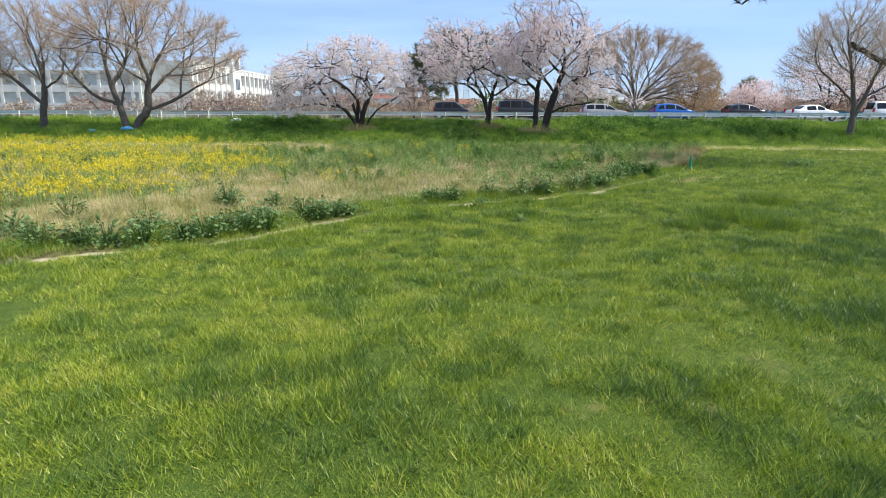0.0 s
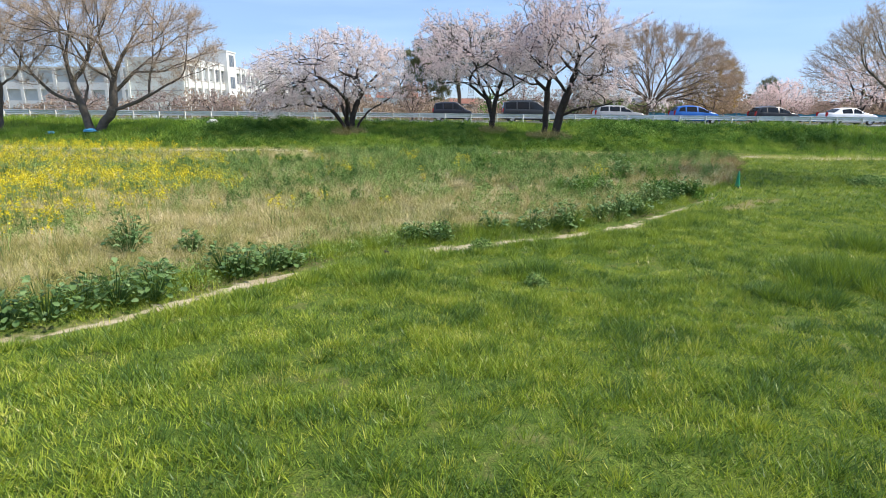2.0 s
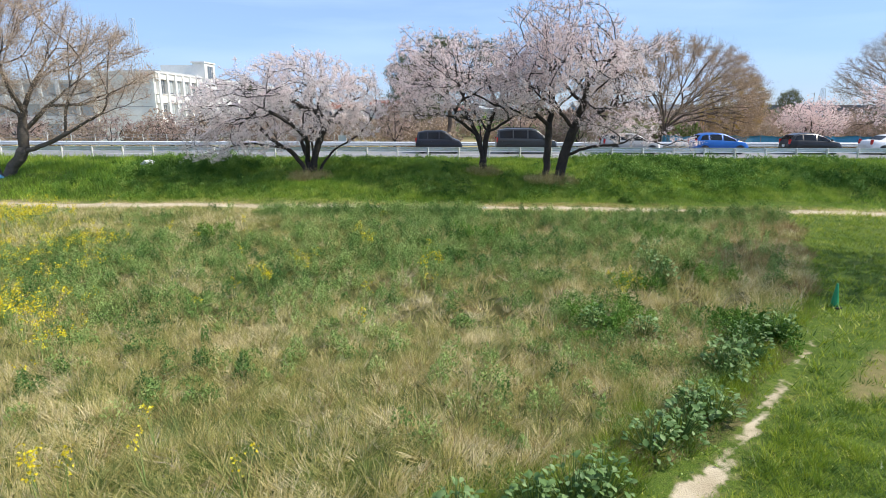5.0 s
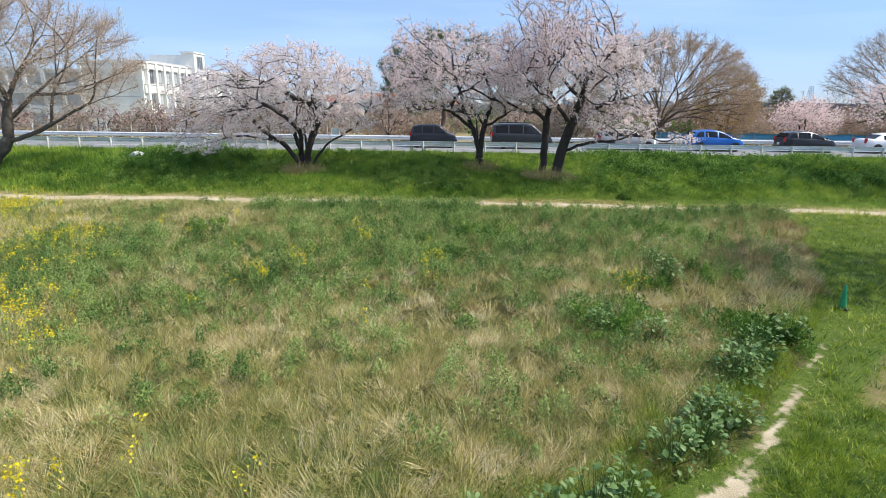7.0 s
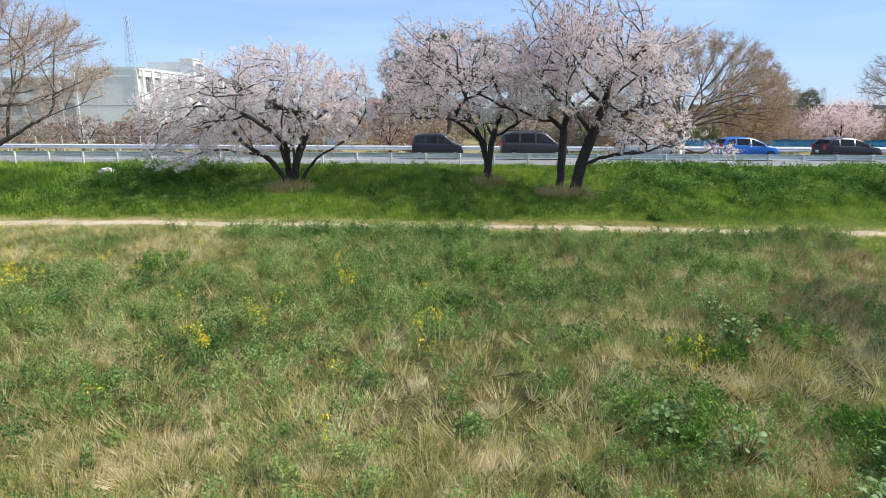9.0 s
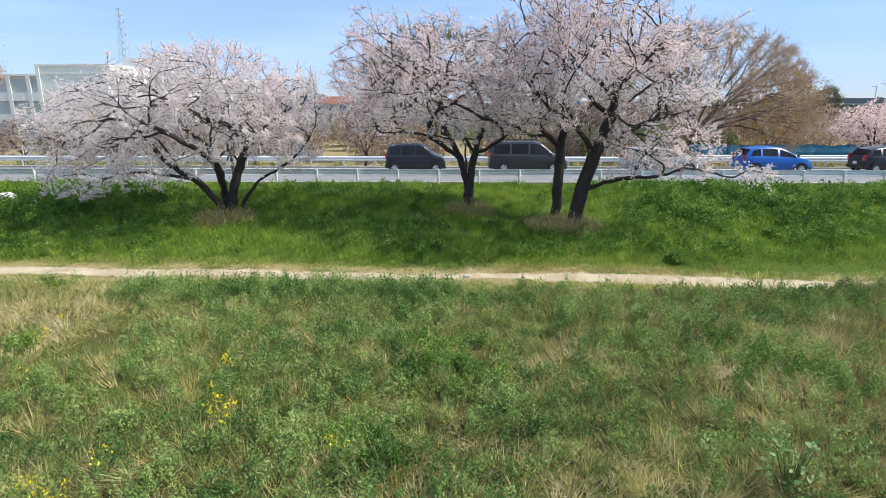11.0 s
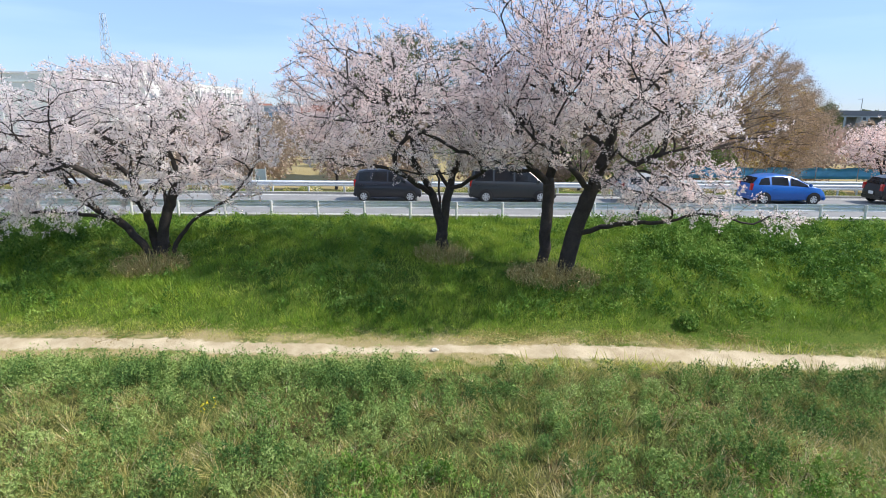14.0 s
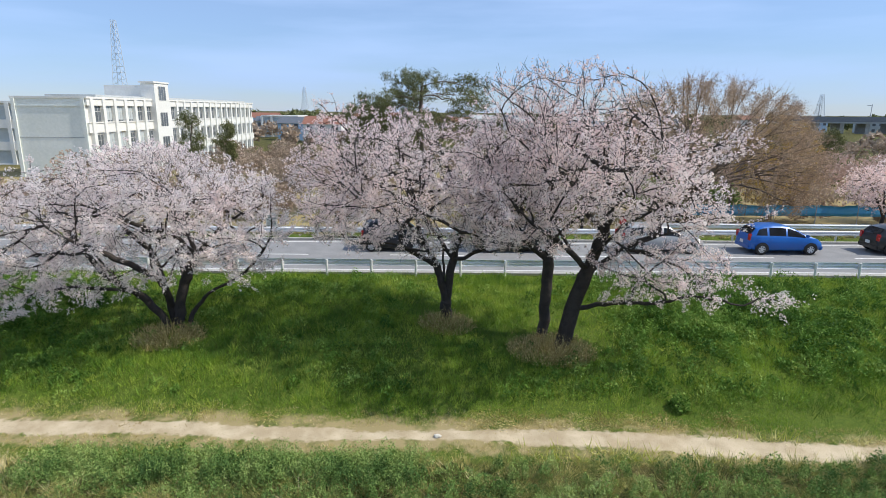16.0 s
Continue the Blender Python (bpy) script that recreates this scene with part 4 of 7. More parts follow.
# the zelkova's limbs fan out from one fork
FAN = dict(step_len=0.38, fork=1.2, angle=22, wobble=0.06, rise=0.0, outward=0.03, cell=0.55, room=2, side=0.8, bare=0.2, splay=34.0, cap=3000)
ZELKOVA = [(None, [(0, 0, 0), (0, 0, 2.2)])]
for tx, ty, tz in ((-3.6, 0, 7.6), (-0.8, 0.6, 8.2), (2.4, -0.4, 8.4), (4.6, -0.6, 7.4), (6.2, -1.0, 5.8), (6.8, 1.0, 4.4), (0.8, 1.6, 8.6), (3.6, -3.0, 7.0), (5.6, 2.2, 6.4), (-2.2, -2.8, 7.6), (-5.2, -1.0, 6.2), (-4.0, 2.4, 6.8)):
    ZELKOVA.append((0, [(0, 0, 2.0), (tx * 0.16, ty * 0.2, 2.2 + (tz - 2.0) * 0.26), (tx * 0.55, ty * 0.6, 2.0 + (tz - 2.0) * 0.64), (tx * 0.9, ty * 0.9, tz * 0.95)]))
tree("zelkova_tree", (21.4, 67.0), ZELKOVA,
     [((0.4, 0, 4.6), (8.3, 6.0, 5.9), 4.6)],
     "broad domed leafless zelkova tree with reddish-brown buds", trunk=0.42, limb=0.6, fill=3000, n_flakes=62000, n_twigs=15000, seed=41, category="zelkova tree", hollow=((0.4, 0, 3.4), (8.3, 6.0, 7.1), 0.82), forked=FAN, **BROWN)
tree("zelkova_tree", (47.6, 70.0),
     [(None, [(0, 0, 0), (0, 0, 2.0), (-1.4, 0, 4.6), (-3.4, 0, 7.4)]), (0, [(0, 0, 2.0), (1.6, 0, 4.6), (3.4, 0, 8.2)]), (0, [(0, 0, 2.0), (0.1, 0.4, 8.6)]), (0, [(0, 0, 2.0), (-3.0, 0, 4.0), (-6.0, 0, 5.6)]), (0, [(0, 0, 2.0), (3.4, 0.6, 4.2), (6.2, 0.8, 6.2)])],
     [((0, 0, 6.0), (8.6, 6.0, 6.4), 3.0)],
     "domed leafless zelkova tree with brown buds", trunk=0.36, limb=0.6, fill=1500, n_flakes=16000, n_twigs=11000, seed=42, category="zelkova tree", hollow=((0, 0, 5.4), (8.6, 6.0, 6.4), 0.72), forked=dict(FAN, cap=3600), **BROWN)
GOLD = dict(BROWN, bunch=4, flakes=M_GOLD, crown_name="leaf_crown", lift=0.0)
tree("willow_shrub", (29.4, 71.0), [(None, [(0, 0, 0), (0.2, 0, 1.5), (0.6, 0, 4.6)]), (0, [(0.2, 0, 1.5), (-1.6, 0, 4.2)]), (0, [(0.2, 0, 1.5), (2.4, 0, 4.0)])],
     [((0, 0, 4.8), (3.5, 2.6, 3.7), 2.0)], "dense golden-brown willow shrub behind the road", trunk=0.2, n_attr=1300, n_flakes=20000, n_twigs=4000, seed=51, category="shrub", **GOLD)
FARCHERRY = dict(bark=M_BARK, flakes=M_BLOSSOM, category="cherry tree", crown_name="blossom", group="cherry trees beyond the road", flake=0.075, cloud=0.20, step_len=0.34, kill=0.5, reach=3.0, tip=0.009, thin=0.03, twig=0.4)


def far_cherry(x, y, h, w, seed, tint=(0.1, 0.75), flakes=6500, label="small cherry tree in fading pink blossom beyond the road", material=M_BLOSSOM):
    return tree("cherry_tree", (x, y), [(None, [(0, 0, 0), (0.1, 0, h * 0.22), (-0.3 * w, 0, h * 0.6)]), (0, [(0.1, 0, h * 0.22), (0.35 * w, 0.2, h * 0.55)]), (0, [(0.1, 0, h * 0.22), (0.05, 0.3, h * 0.7)])],
                [((0, 0, h * 0.62), (w, w * 0.8, h * 0.36), 1.0)], label, trunk=0.16, n_attr=650, n_flakes=flakes, n_twigs=2500, seed=seed, tint=tint, **dict(FARCHERRY, flakes=material))


for i, (x, y, h, w) in enumerate([(33.5, 64.5, 5.2, 3.2), (40.8, 63.6, 7.6, 4.6), (47.5, 65, 7.0, 4.2), (51, 64, 6.2, 4.0), (58, 66, 6.5, 4.2)]):
    far_cherry(x, y, h, w, 60 + i, (0.30, 0.88), 11000)
for i, (x, y, h, w) in enumerate([(-3.2, 63.0, 4.6, 2.2), (-11.5, 64.5, 4.4, 2.8), (-17.5, 66, 4.0, 2.8), (-23, 64, 3.4, 2.6), (-29.5, 66, 3.8, 3.0), (-37, 65, 3.8, 3.2), (13.0, 65, 4.8, 2.6), (8.0, 66, 5.0, 2.8)]):
    far_cherry(x, y, h, w, 70 + i, (0.2, 1.0), 3500, "thin reddish-brown budding tree beyond the road", M_REDBUD)


def pine(x, y, h, w, seed, label="dark green pine tree with layered branches"):
    rs = np.random.RandomState(seed)
    root = empty("pine_tree", x, y, float(ground_z(x, y)) - 0.1, label, "pine tree")
    lobes = [((rs.uniform(-w, w) * 0.75, rs.uniform(-w, w) * 0.5, h * rs.uniform(0.45, 0.93)), (w * rs.uniform(0.28, 0.5), w * 0.4, h * rs.uniform(0.07, 0.12)), 1.0) for _ in range(14)]
    lobes += [((0, 0, h * 0.93), (w * 0.5, w * 0.4, h * 0.07), 1.5)]
    pos, par = grow(rs, [(None, [(0, 0, 0), (0.2, 0, h * 0.3), (-0.2, 0, h * 0.6), (0.1, 0, h * 0.9)])], lobes, 800, 0.4, 4.5, 0.4)
    rad = thickness(pos, par, 0.22, 0.012)
    link_mesh("trunk", branch_mesh("trunk", pos, par, rad), M_BARK_BROWN, root)
    fine = np.nonzero((rad < 0.03) & (par >= 0))[0]
    n = 24000 if w > 3 else 6000
    b = pos[fine[rs.randint(0, len(fine), n)]] + rs.normal(0, 0.16, (n, 3))
    d = rs.normal(0, 1, (n, 3)) + np.array([0, 0, 0.5])
    d /= np.linalg.norm(d, axis=1)[:, None]
    tn = 0.6 * vnoise(b[:, 0], b[:, 2], 0.9, seed) + 0.4 * rs.rand(n)
    link_mesh("foliage", spikes("foliage", rs, b, b + d * 0.30, 0.042, tn), M_PINE, root)
    return root


pine(1.5, 75.0, 11.8, 5.2, 81)
pine(-2.2, 77.0, 9.6, 3.4, 82)
pine(44.5, 88.0, 7.2, 1.7, 83)
pine(-24.0, 90.0, 8.3, 1.3, 84)
pine(-20.2, 90.0, 7.4, 1.0, 85)


# ---- grass and weeds ----
def blades(name, rs, x, y, h, w, tint, bend, segs, material, label, lift=0.0, droop=0.25, way=None):
    """Blades of grass rooted at x, y: one triangle each, or a bent strip where they are seen close."""
    n = len(x)
    z = ground_z(x, y) - 0.01
    p = np.stack([x, y, z], 1)
    a = rs.rand(n) * math.tau
    side = np.stack([np.cos(a), np.sin(a), np.zeros(n)], 1) * (w / 2)[:, None]
    b = rs.rand(n) * math.tau if way is None else way
    ln = np.stack([np.cos(b), np.sin(b), np.zeros(n)], 1) * (bend * h)[:, None]
    up = np.array([0, 0, 1.0])
    tip = p + ln + up * (h * np.sqrt(np.clip(1 - bend ** 2, 0.05, 1)))[:, None]
    if segs == 1:
        v = np.stack([p - side, p + side, tip], 1)
        t = np.arange(3 * n).reshape(-1, 3)
        k = 3
    else:
        mid = p + ln * droop + up * (h * 0.6)[:, None]
        v = np.stack([p - side, p + side, mid + side * 0.8, mid - side * 0.8, tip], 1)
        i = np.arange(n)[:, None] * 5
        t = np.concatenate([i + np.array([[0, 1, 2]]), i + np.array([[0, 2, 3]]), i + np.array([[3, 2, 4]])])
        k = 5
    me = tri_mesh(name, v.reshape(-1, 3), t, np.repeat(tint, k))
    return tagged(link_mesh(name, me, material), label, "grass", kind="stuff")


def strew(rs, n, x0, x1, y0, y1):
    return rs.uniform(x0, x1, n), rs.uniform(y0, y1, n)


def lawn(name, n, x0, x1, y0, y1, h, w, segs, seed):
    rs = np.random.RandomState(seed)
    x, y = strew(rs, n, x0, x1, y0, y1)
    k = vnoise(x, y, 0.45, 21) * 0.5 + vnoise(x, y, 2.2, 22) * 0.5
    tuft = step(0.34, 0.68, vnoise(x, y, 0.34, 24) * 0.6 + k * 0.4)
    keep = (field_zone(x, y) < 0.6) & (path_distance(x, y) > (0.05 + 0.30 * rs.rand(n)) * path_worn(x)) & (np.abs(y - DYKE_PATH(x)) > 0.3 + 0.7 * rs.rand(n) * vnoise(x, y, 0.5, 29)) & (rs.rand(n) < 0.30 + 0.35 * k + 0.55 * tuft)
    keep &= np.abs(x) < 3.2 + 0.86 * np.maximum(y + 0.3, 0)
    bald = np.maximum(bald_spots(x, y), side_track(x, y))
    keep &= rs.rand(n) > 0.6 * bald
    x, y, k, tuft, bald = x[keep], y[keep], k[keep], tuft[keep], bald[keep]
    n = len(x)
    lush = patches(x, y, 0.7, 2.0, 23)
    hh = h * (0.45 + 0.6 * rs.rand(n)) * (0.45 + 0.6 * tuft + 0.5 * lush) * (1 - 0.35 * bald) * (1 + 0.35 * step(1.0, 5.0, x) * step(15, 9, y)) * (1 + 0.9 * step(35.5, 37.5, y)) * (1 + 0.6 * step(1.1, 0.4, path_distance(x, y)) * step(0.2, 0.6, vnoise(x, y, 0.9, 19)))
    tn = 0.45 - 0.24 * lush + 0.36 * (patches(x, y, 0.22, 0.5, 25) - 0.5) + 0.50 * (rs.rand(n) - 0.5) + 0.16 * (vnoise(x, y, 4.0, 20) - 0.5) - 0.36 * step(0.5, 5.0, x) * step(18, 11, y) + 0.35 * (rs.rand(n) < 0.07 + 0.3 * bald) + 0.6 * step(1.5, 0.5, np.abs(y - DYKE_PATH(x)))
    return blades(name, rs, x, y, hh, w * (0.6 + 0.8 * rs.rand(n)), tn, 0.40 + 0.56 * rs.rand(n), segs, M_LAWN, "mown fresh green spring lawn grass")


lawn("lawn_grass", 200000, -5.5, 7.5, 2.2, 7.5, 0.125, 0.0105, 1, 101)
lawn("lawn_grass", 260000, -10, 13, 7.5, 13.5, 0.125, 0.0135, 1, 102)
lawn("lawn_grass", 230000, -8, 20, 13.5, 21, 0.11, 0.016, 1, 103)
lawn("lawn_grass", 160000, -2.5, 9.5, 9.5, 18.5, 0.10, 0.012, 1, 109)
lawn("lawn_grass", 95000, 5, 34, 21, 39.5, 0.17, 0.024, 1, 104)


def tussocks(name, n, per, x0, x1, y0, y1, h, w, r, seed, zone, material, label, low=0.0, high=0.75):
    """Tufts of longer blades that lean outwards from their middle, each tuft of its own green."""
    rs = np.random.RandomState(seed)
    x, y = strew(rs, n * 3, x0, x1, y0, y1)
    keep = zone(x, y, rs)
    x, y = x[keep][:n], y[keep][:n]
    n = len(x)
    i = np.repeat(np.arange(n), per)
    m = len(i)
    a, q = rs.rand(m) * math.tau, np.sqrt(rs.rand(m))
    rr = r * rs.uniform(0.5, 1.3, n)[i]
    px, py = x[i] + np.cos(a) * q * rr * 0.6, y[i] + np.sin(a) * q * rr * 0.6
    hh = h * rs.uniform(0.6, 1.3, n)[i] * rs.uniform(0.5, 1.1, m)
    tilt = 0.15 + 0.7 * q * rs.uniform(0.5, 1.2, m)
    base = np.stack([px, py, ground_z(px, py) - 0.01], 1)
    tip = base + np.stack([np.cos(a) * tilt, np.sin(a) * tilt, np.sqrt(np.clip(1 - tilt ** 2, 0.1, 1))], 1) * hh[:, None]
    tn = (low + (high - low) * rs.rand(n))[i] + 0.25 * (rs.rand(m) - 0.35)
    return tagged(link_mesh(name, spikes(name, rs, base, tip, w * rs.uniform(0.6, 1.3, m), tn), material), label, "grass", kind="stuff")


def on_lawn(x, y, rs):
    return (field_zone(x, y) < 0.3) & (path_distance(x, y) > 0.35) & (np.abs(x) < 2.6 + 0.8 * np.maximum(y, 0)) & (rs.rand(len(x)) < 0.25 + 0.9 * vnoise(x, y, 1.6, 26))


tussocks("lawn_tufts", 1100, 24, -5, 7, 2.2, 7.5, 0.135, 0.0075, 0.15, 105, on_lawn, M_LAWN, "longer tufts of fresh grass in the lawn", -0.1, 0.8)
tussocks("lawn_tufts", 1900, 34, -10, 13, 7.5, 14.5, 0.14, 0.009, 0.20, 106, on_lawn, M_LAWN, "longer tufts of fresh grass in the lawn", -0.1, 0.75)
tussocks("lawn_tufts", 3000, 22, -4, 26, 14.5, 36, 0.15, 0.013, 0.20, 107, on_lawn, M_LAWN, "longer tufts of fresh grass in the lawn", -0.1, 0.5)


def mound(cx, cy, rx, ry):
    """A zone for tufts heaped in an oval."""
    return lambda x, y, rs: ((x - cx) / rx) ** 2 + ((y - cy) / ry) ** 2 < rs.rand(len(x)) ** 0.5


for k, (mx, my, rx, ry, n) in enumerate(((7.1, 14.2, 1.0, 0.9, 90), (5.8, 13.0, 0.7, 0.5, 34), (7.6, 13.1, 0.7, 0.5, 40), (1.7, 14.3, 0.8, 0.5, 30), (-0.6, 13.6, 0.8, 0.5, 30), (9.3, 16.6, 0.9, 0.6, 40))):
    tussocks("lawn_tufts", n, 60, mx - rx, mx + rx, my - ry, my + ry, 0.36 if n > 34 else 0.26, 0.012, 0.30, 170 + k, mound(mx, my, rx, ry), M_LAWN, "mound of long dark green grass on the lawn", -0.2, 0.35)


def verge(name, n, x0, x1, y0, y1, h, w, seed):
    """Thick green grass between the footpath and the dry meadow."""
    rs = np.random.RandomState(seed)
    x, y = strew(rs, n, x0, x1, y0, y1)
    d = path_distance(x, y)
    wide = 0.9 + 0.9 * vnoise(x, y, 1.4, 36)
    k = vnoise(x, y, 0.4, 37)
    keep = (field_zone(x, y) > 0.25) & (d > (0.16 + 0.2 * rs.rand(n)) * path_worn(x)) & (rs.rand(n) < step(wide + 0.5, wide - 0.5, d)) & (rs.rand(n) < 0.35 + 0.9 * k)
    x, y, d, k = x[keep], y[keep], d[keep], k[keep]
    n = len(x)
    hh = h * (0.35 + 0.75 * rs.rand(n)) * (0.45 + 0.9 * k) * (0.5 + 0.5 * step(0.2, 0.7, d))
    tn = 0.40 * vnoise(x, y, 0.5, 38) + 0.30 * rs.rand(n) - 0.06
    return blades(name, rs, x, y, hh, w * (0.6 + 0.8 * rs.rand(n)), tn, 0.2 + 0.6 * rs.rand(n), 1, M_LAWN, "lush green grass along the sandy footpath")


verge("path_verge", 560000, -10, 13, 8.8, 27.5, 0.26, 0.013, 108)
tussocks("path_verge", 900, 40, -6, 8, 9.5, 22, 0.25, 0.010, 0.22, 118, lambda x, y, rs: (path_distance(x, y) > 0.42) & (path_distance(x, y) < 1.0 + 0.9 * vnoise(x, y, 1.2, 35)), M_LAWN, "lush green grass along the sandy footpath", -0.05, 0.45)


def dryness(x, y):
    """Drier towards the footpath side and along the outer edge, greener towards the bank."""
    d = 0.20 + 0.46 * step(32, 22, y) + 0.6 * step(9.0, 2.5, field_edge(y) - x) * step(24, 28, y) * step(36, 33, y) + 0.5 * step(-3, -9, x) * step(29, 34, y) - 0.10 * step(36, 38, y)
    d = d + 0.6 * (vnoise(x, y, 0.5, 39) - 0.5) + 0.45 * (vnoise(x, y, 1.7, 33) - 0.5) + 0.5 * (vnoise(x, y, 5.5, 34) - 0.5)
    return np.clip(d, 0.06, 0.80)


def meadow_clumps(name, n, per, x0, x1, y0, y1, h, w, r, seed):
    """Leaning clumps of meadow grass, dry or green as a whole, with dark gaps between them."""
    rs = np.random.RandomState(seed)
    x, y = strew(rs, n * 3, x0, x1, y0, y1)
    keep = (field_zone(x, y) > 0.5) & (path_distance(x, y) > 1.0)
    x, y = x[keep][:n], y[keep][:n]
    n = len(x)
    straw = rs.rand(n) < dryness(x, y)
    i = np.repeat(np.arange(n), per)
    m = len(i)
    a, q = rs.rand(m) * math.tau, np.sqrt(rs.rand(m))
    rr = r * rs.uniform(0.5, 1.4, n)[i]
    px, py = x[i] + np.cos(a) * q * rr * 0.5, y[i] + np.sin(a) * q * rr * 0.5
    hh = (h * rs.uniform(0.45, 1.35, n))[i] * rs.uniform(0.45, 1.1, m)
    way = rs.rand(n) * math.tau
    lodge = rs.uniform(0.0, 1.3, n) ** 1.2
    lx = np.cos(way)[i] * lodge[i] + np.cos(a) * (0.1 + 0.5 * q) + rs.normal(0, 0.16, m)
    ly = np.sin(way)[i] * lodge[i] + np.sin(a) * (0.1 + 0.5 * q) + rs.normal(0, 0.16, m)
    d = np.stack([lx, ly, np.full(m, 0.85)], 1)
    d /= np.linalg.norm(d, axis=1)[:, None]
    base = np.stack([px, py, ground_z(px, py) - 0.01], 1)
    tn = np.where(straw, 0.50 + 0.45 * rs.rand(n), 0.08 + 0.42 * rs.rand(n))[i] + 0.44 * (rs.rand(m) - 0.5) + 0.3 * (patches(px, py, 0.4, 1.1, 70) - 0.5)
    me = spikes(name, rs, base, base + d * hh[:, None], w * rs.uniform(0.6, 1.4, m), tn)
    return tagged(link_mesh(name, me, M_FIELD), "leaning clumps of dry and green meadow grass", "grass", kind="stuff")


def field(name, n, x0, x1, y0, y1, h, w, segs, seed):
    rs = np.random.RandomState(seed)
    x, y = strew(rs, n, x0, x1, y0, y1)
    k = np.clip(1.6 * (vnoise(x, y, 0.45, 31) * 0.55 + vnoise(x, y, 1.6, 32) * 0.45) - 0.3, 0, 1)
    keep = (field_zone(x, y) > 0.5) & (path_distance(x, y) > 0.3 * path_worn(x)) & (rs.rand(n) < 0.22 + 0.8 * k)
    x, y, k = x[keep], y[keep], k[keep]
    n = len(x)
    edge = step(0.3, 1.8, path_distance(x, y))
    dry = dryness(x, y)
    dry = dry * (0.2 + 0.8 * edge)
    straw = rs.rand(n) < dry
    shade = 0.34 * (patches(x, y, 0.4, 1.1, 70) - 0.5)
    tn = np.where(straw, 0.46 + 0.54 * rs.rand(n), 0.06 + 0.44 * rs.rand(n)) + shade
    hh = h * (0.3 + 0.8 * rs.rand(n)) * (0.3 + 1.3 * k) * (0.45 + 0.55 * edge) * np.where(straw, 1.1, 0.95)
    # the grass lies in swirls
    swirl = math.tau * 1.5 * vnoise(x, y, 0.8, 40) + rs.normal(0, 1.3, n)
    return blades(name, rs, x, y, hh, w * (0.5 + rs.rand(n)), tn, np.clip(0.35 + 0.55 * rs.rand(n) + 0.3 * straw * rs.rand(n), 0, 0.97), segs, M_FIELD, "unmown meadow of tall dry and green grass", droop=0.2, way=swirl)


field("meadow_grass", 400000, -12, 12, 10, 24, 0.23, 0.0078, 1, 111)
meadow_clumps("meadow_tufts", 6500, 30, -11, 11.5, 11, 24, 0.32, 0.0095, 0.30, 114)
meadow_clumps("meadow_tufts", 5000, 26, -16, 16.5, 24, 38.5, 0.40, 0.0125, 0.34, 115)
field("meadow_grass", 250000, -16, 17, 24, 38.6, 0.32, 0.010, 1, 112)
field("meadow_grass", 90000, -36, -12, 10, 38.3, 0.45, 0.020, 1, 113)


def dead_stalks(name, n, per, x0, x1, y0, y1, seed):
    """Bundles of long grey dead stalks that lie crosswise over the meadow."""
    rs = np.random.RandomState(seed)
    x, y = strew(rs, n * 3, x0, x1, y0, y1)
    keep = (field_zone(x, y) > 0.5) & (path_distance(x, y) > 1.0) & (rs.rand(n * 3) < 0.3 + 0.9 * vnoise(x, y, 1.8, 48))
    x, y = x[keep][:n], y[keep][:n]
    i = np.repeat(np.arange(len(x)), per)
    m = len(i)
    way = rs.rand(len(x))[i] * math.tau + rs.normal(0, 0.5, m)
    up = rs.uniform(0.1, 0.9, len(x))[i] + rs.normal(0, 0.15, m)
    ln = rs.uniform(0.2, 0.55, m)
    px, py = x[i] + rs.normal(0, 0.12, m), y[i] + rs.normal(0, 0.12, m)
    base = np.stack([px, py, ground_z(px, py) + rs.uniform(0.0, 0.14, m)], 1)
    d = np.stack([np.cos(way), np.sin(way), np.clip(up, 0.02, 1.2)], 1)
    d /= np.linalg.norm(d, axis=1)[:, None]
    tn = rs.rand(len(x))[i] * 0.6 + 0.4 * rs.rand(m)
    me = spikes(name, rs, base, base + d * ln[:, None], 0.008 * rs.uniform(0.6, 1.3, m), tn)
    return tagged(link_mesh(name, me, M_STALK), "pale grey dead stalks lying across the meadow", "dead stalks", kind="stuff")


dead_stalks("dead_stalks", 420, 9, -9, 10, 12, 30, 116)


def rusty(x, y, rs):
    e = field_edge(y) - x
    return (field_zone(x, y) > 0.4) & (rs.rand(len(x)) < step(5.5, 1.0, e) * step(25.5, 28, y) * step(36, 33.5, y) * (0.4 + 0.8 * vnoise(x, y, 1.3, 49)) + 0.10 * vnoise(x, y, 1.5, 50))


tussocks("rusty_stems", 1500, 26, -4, 17, 17, 38.2, 0.44, 0.011, 0.34, 117, rusty, M_RUST, "rusty brown dry stems at the meadow's edge", 0.0, 0.85)


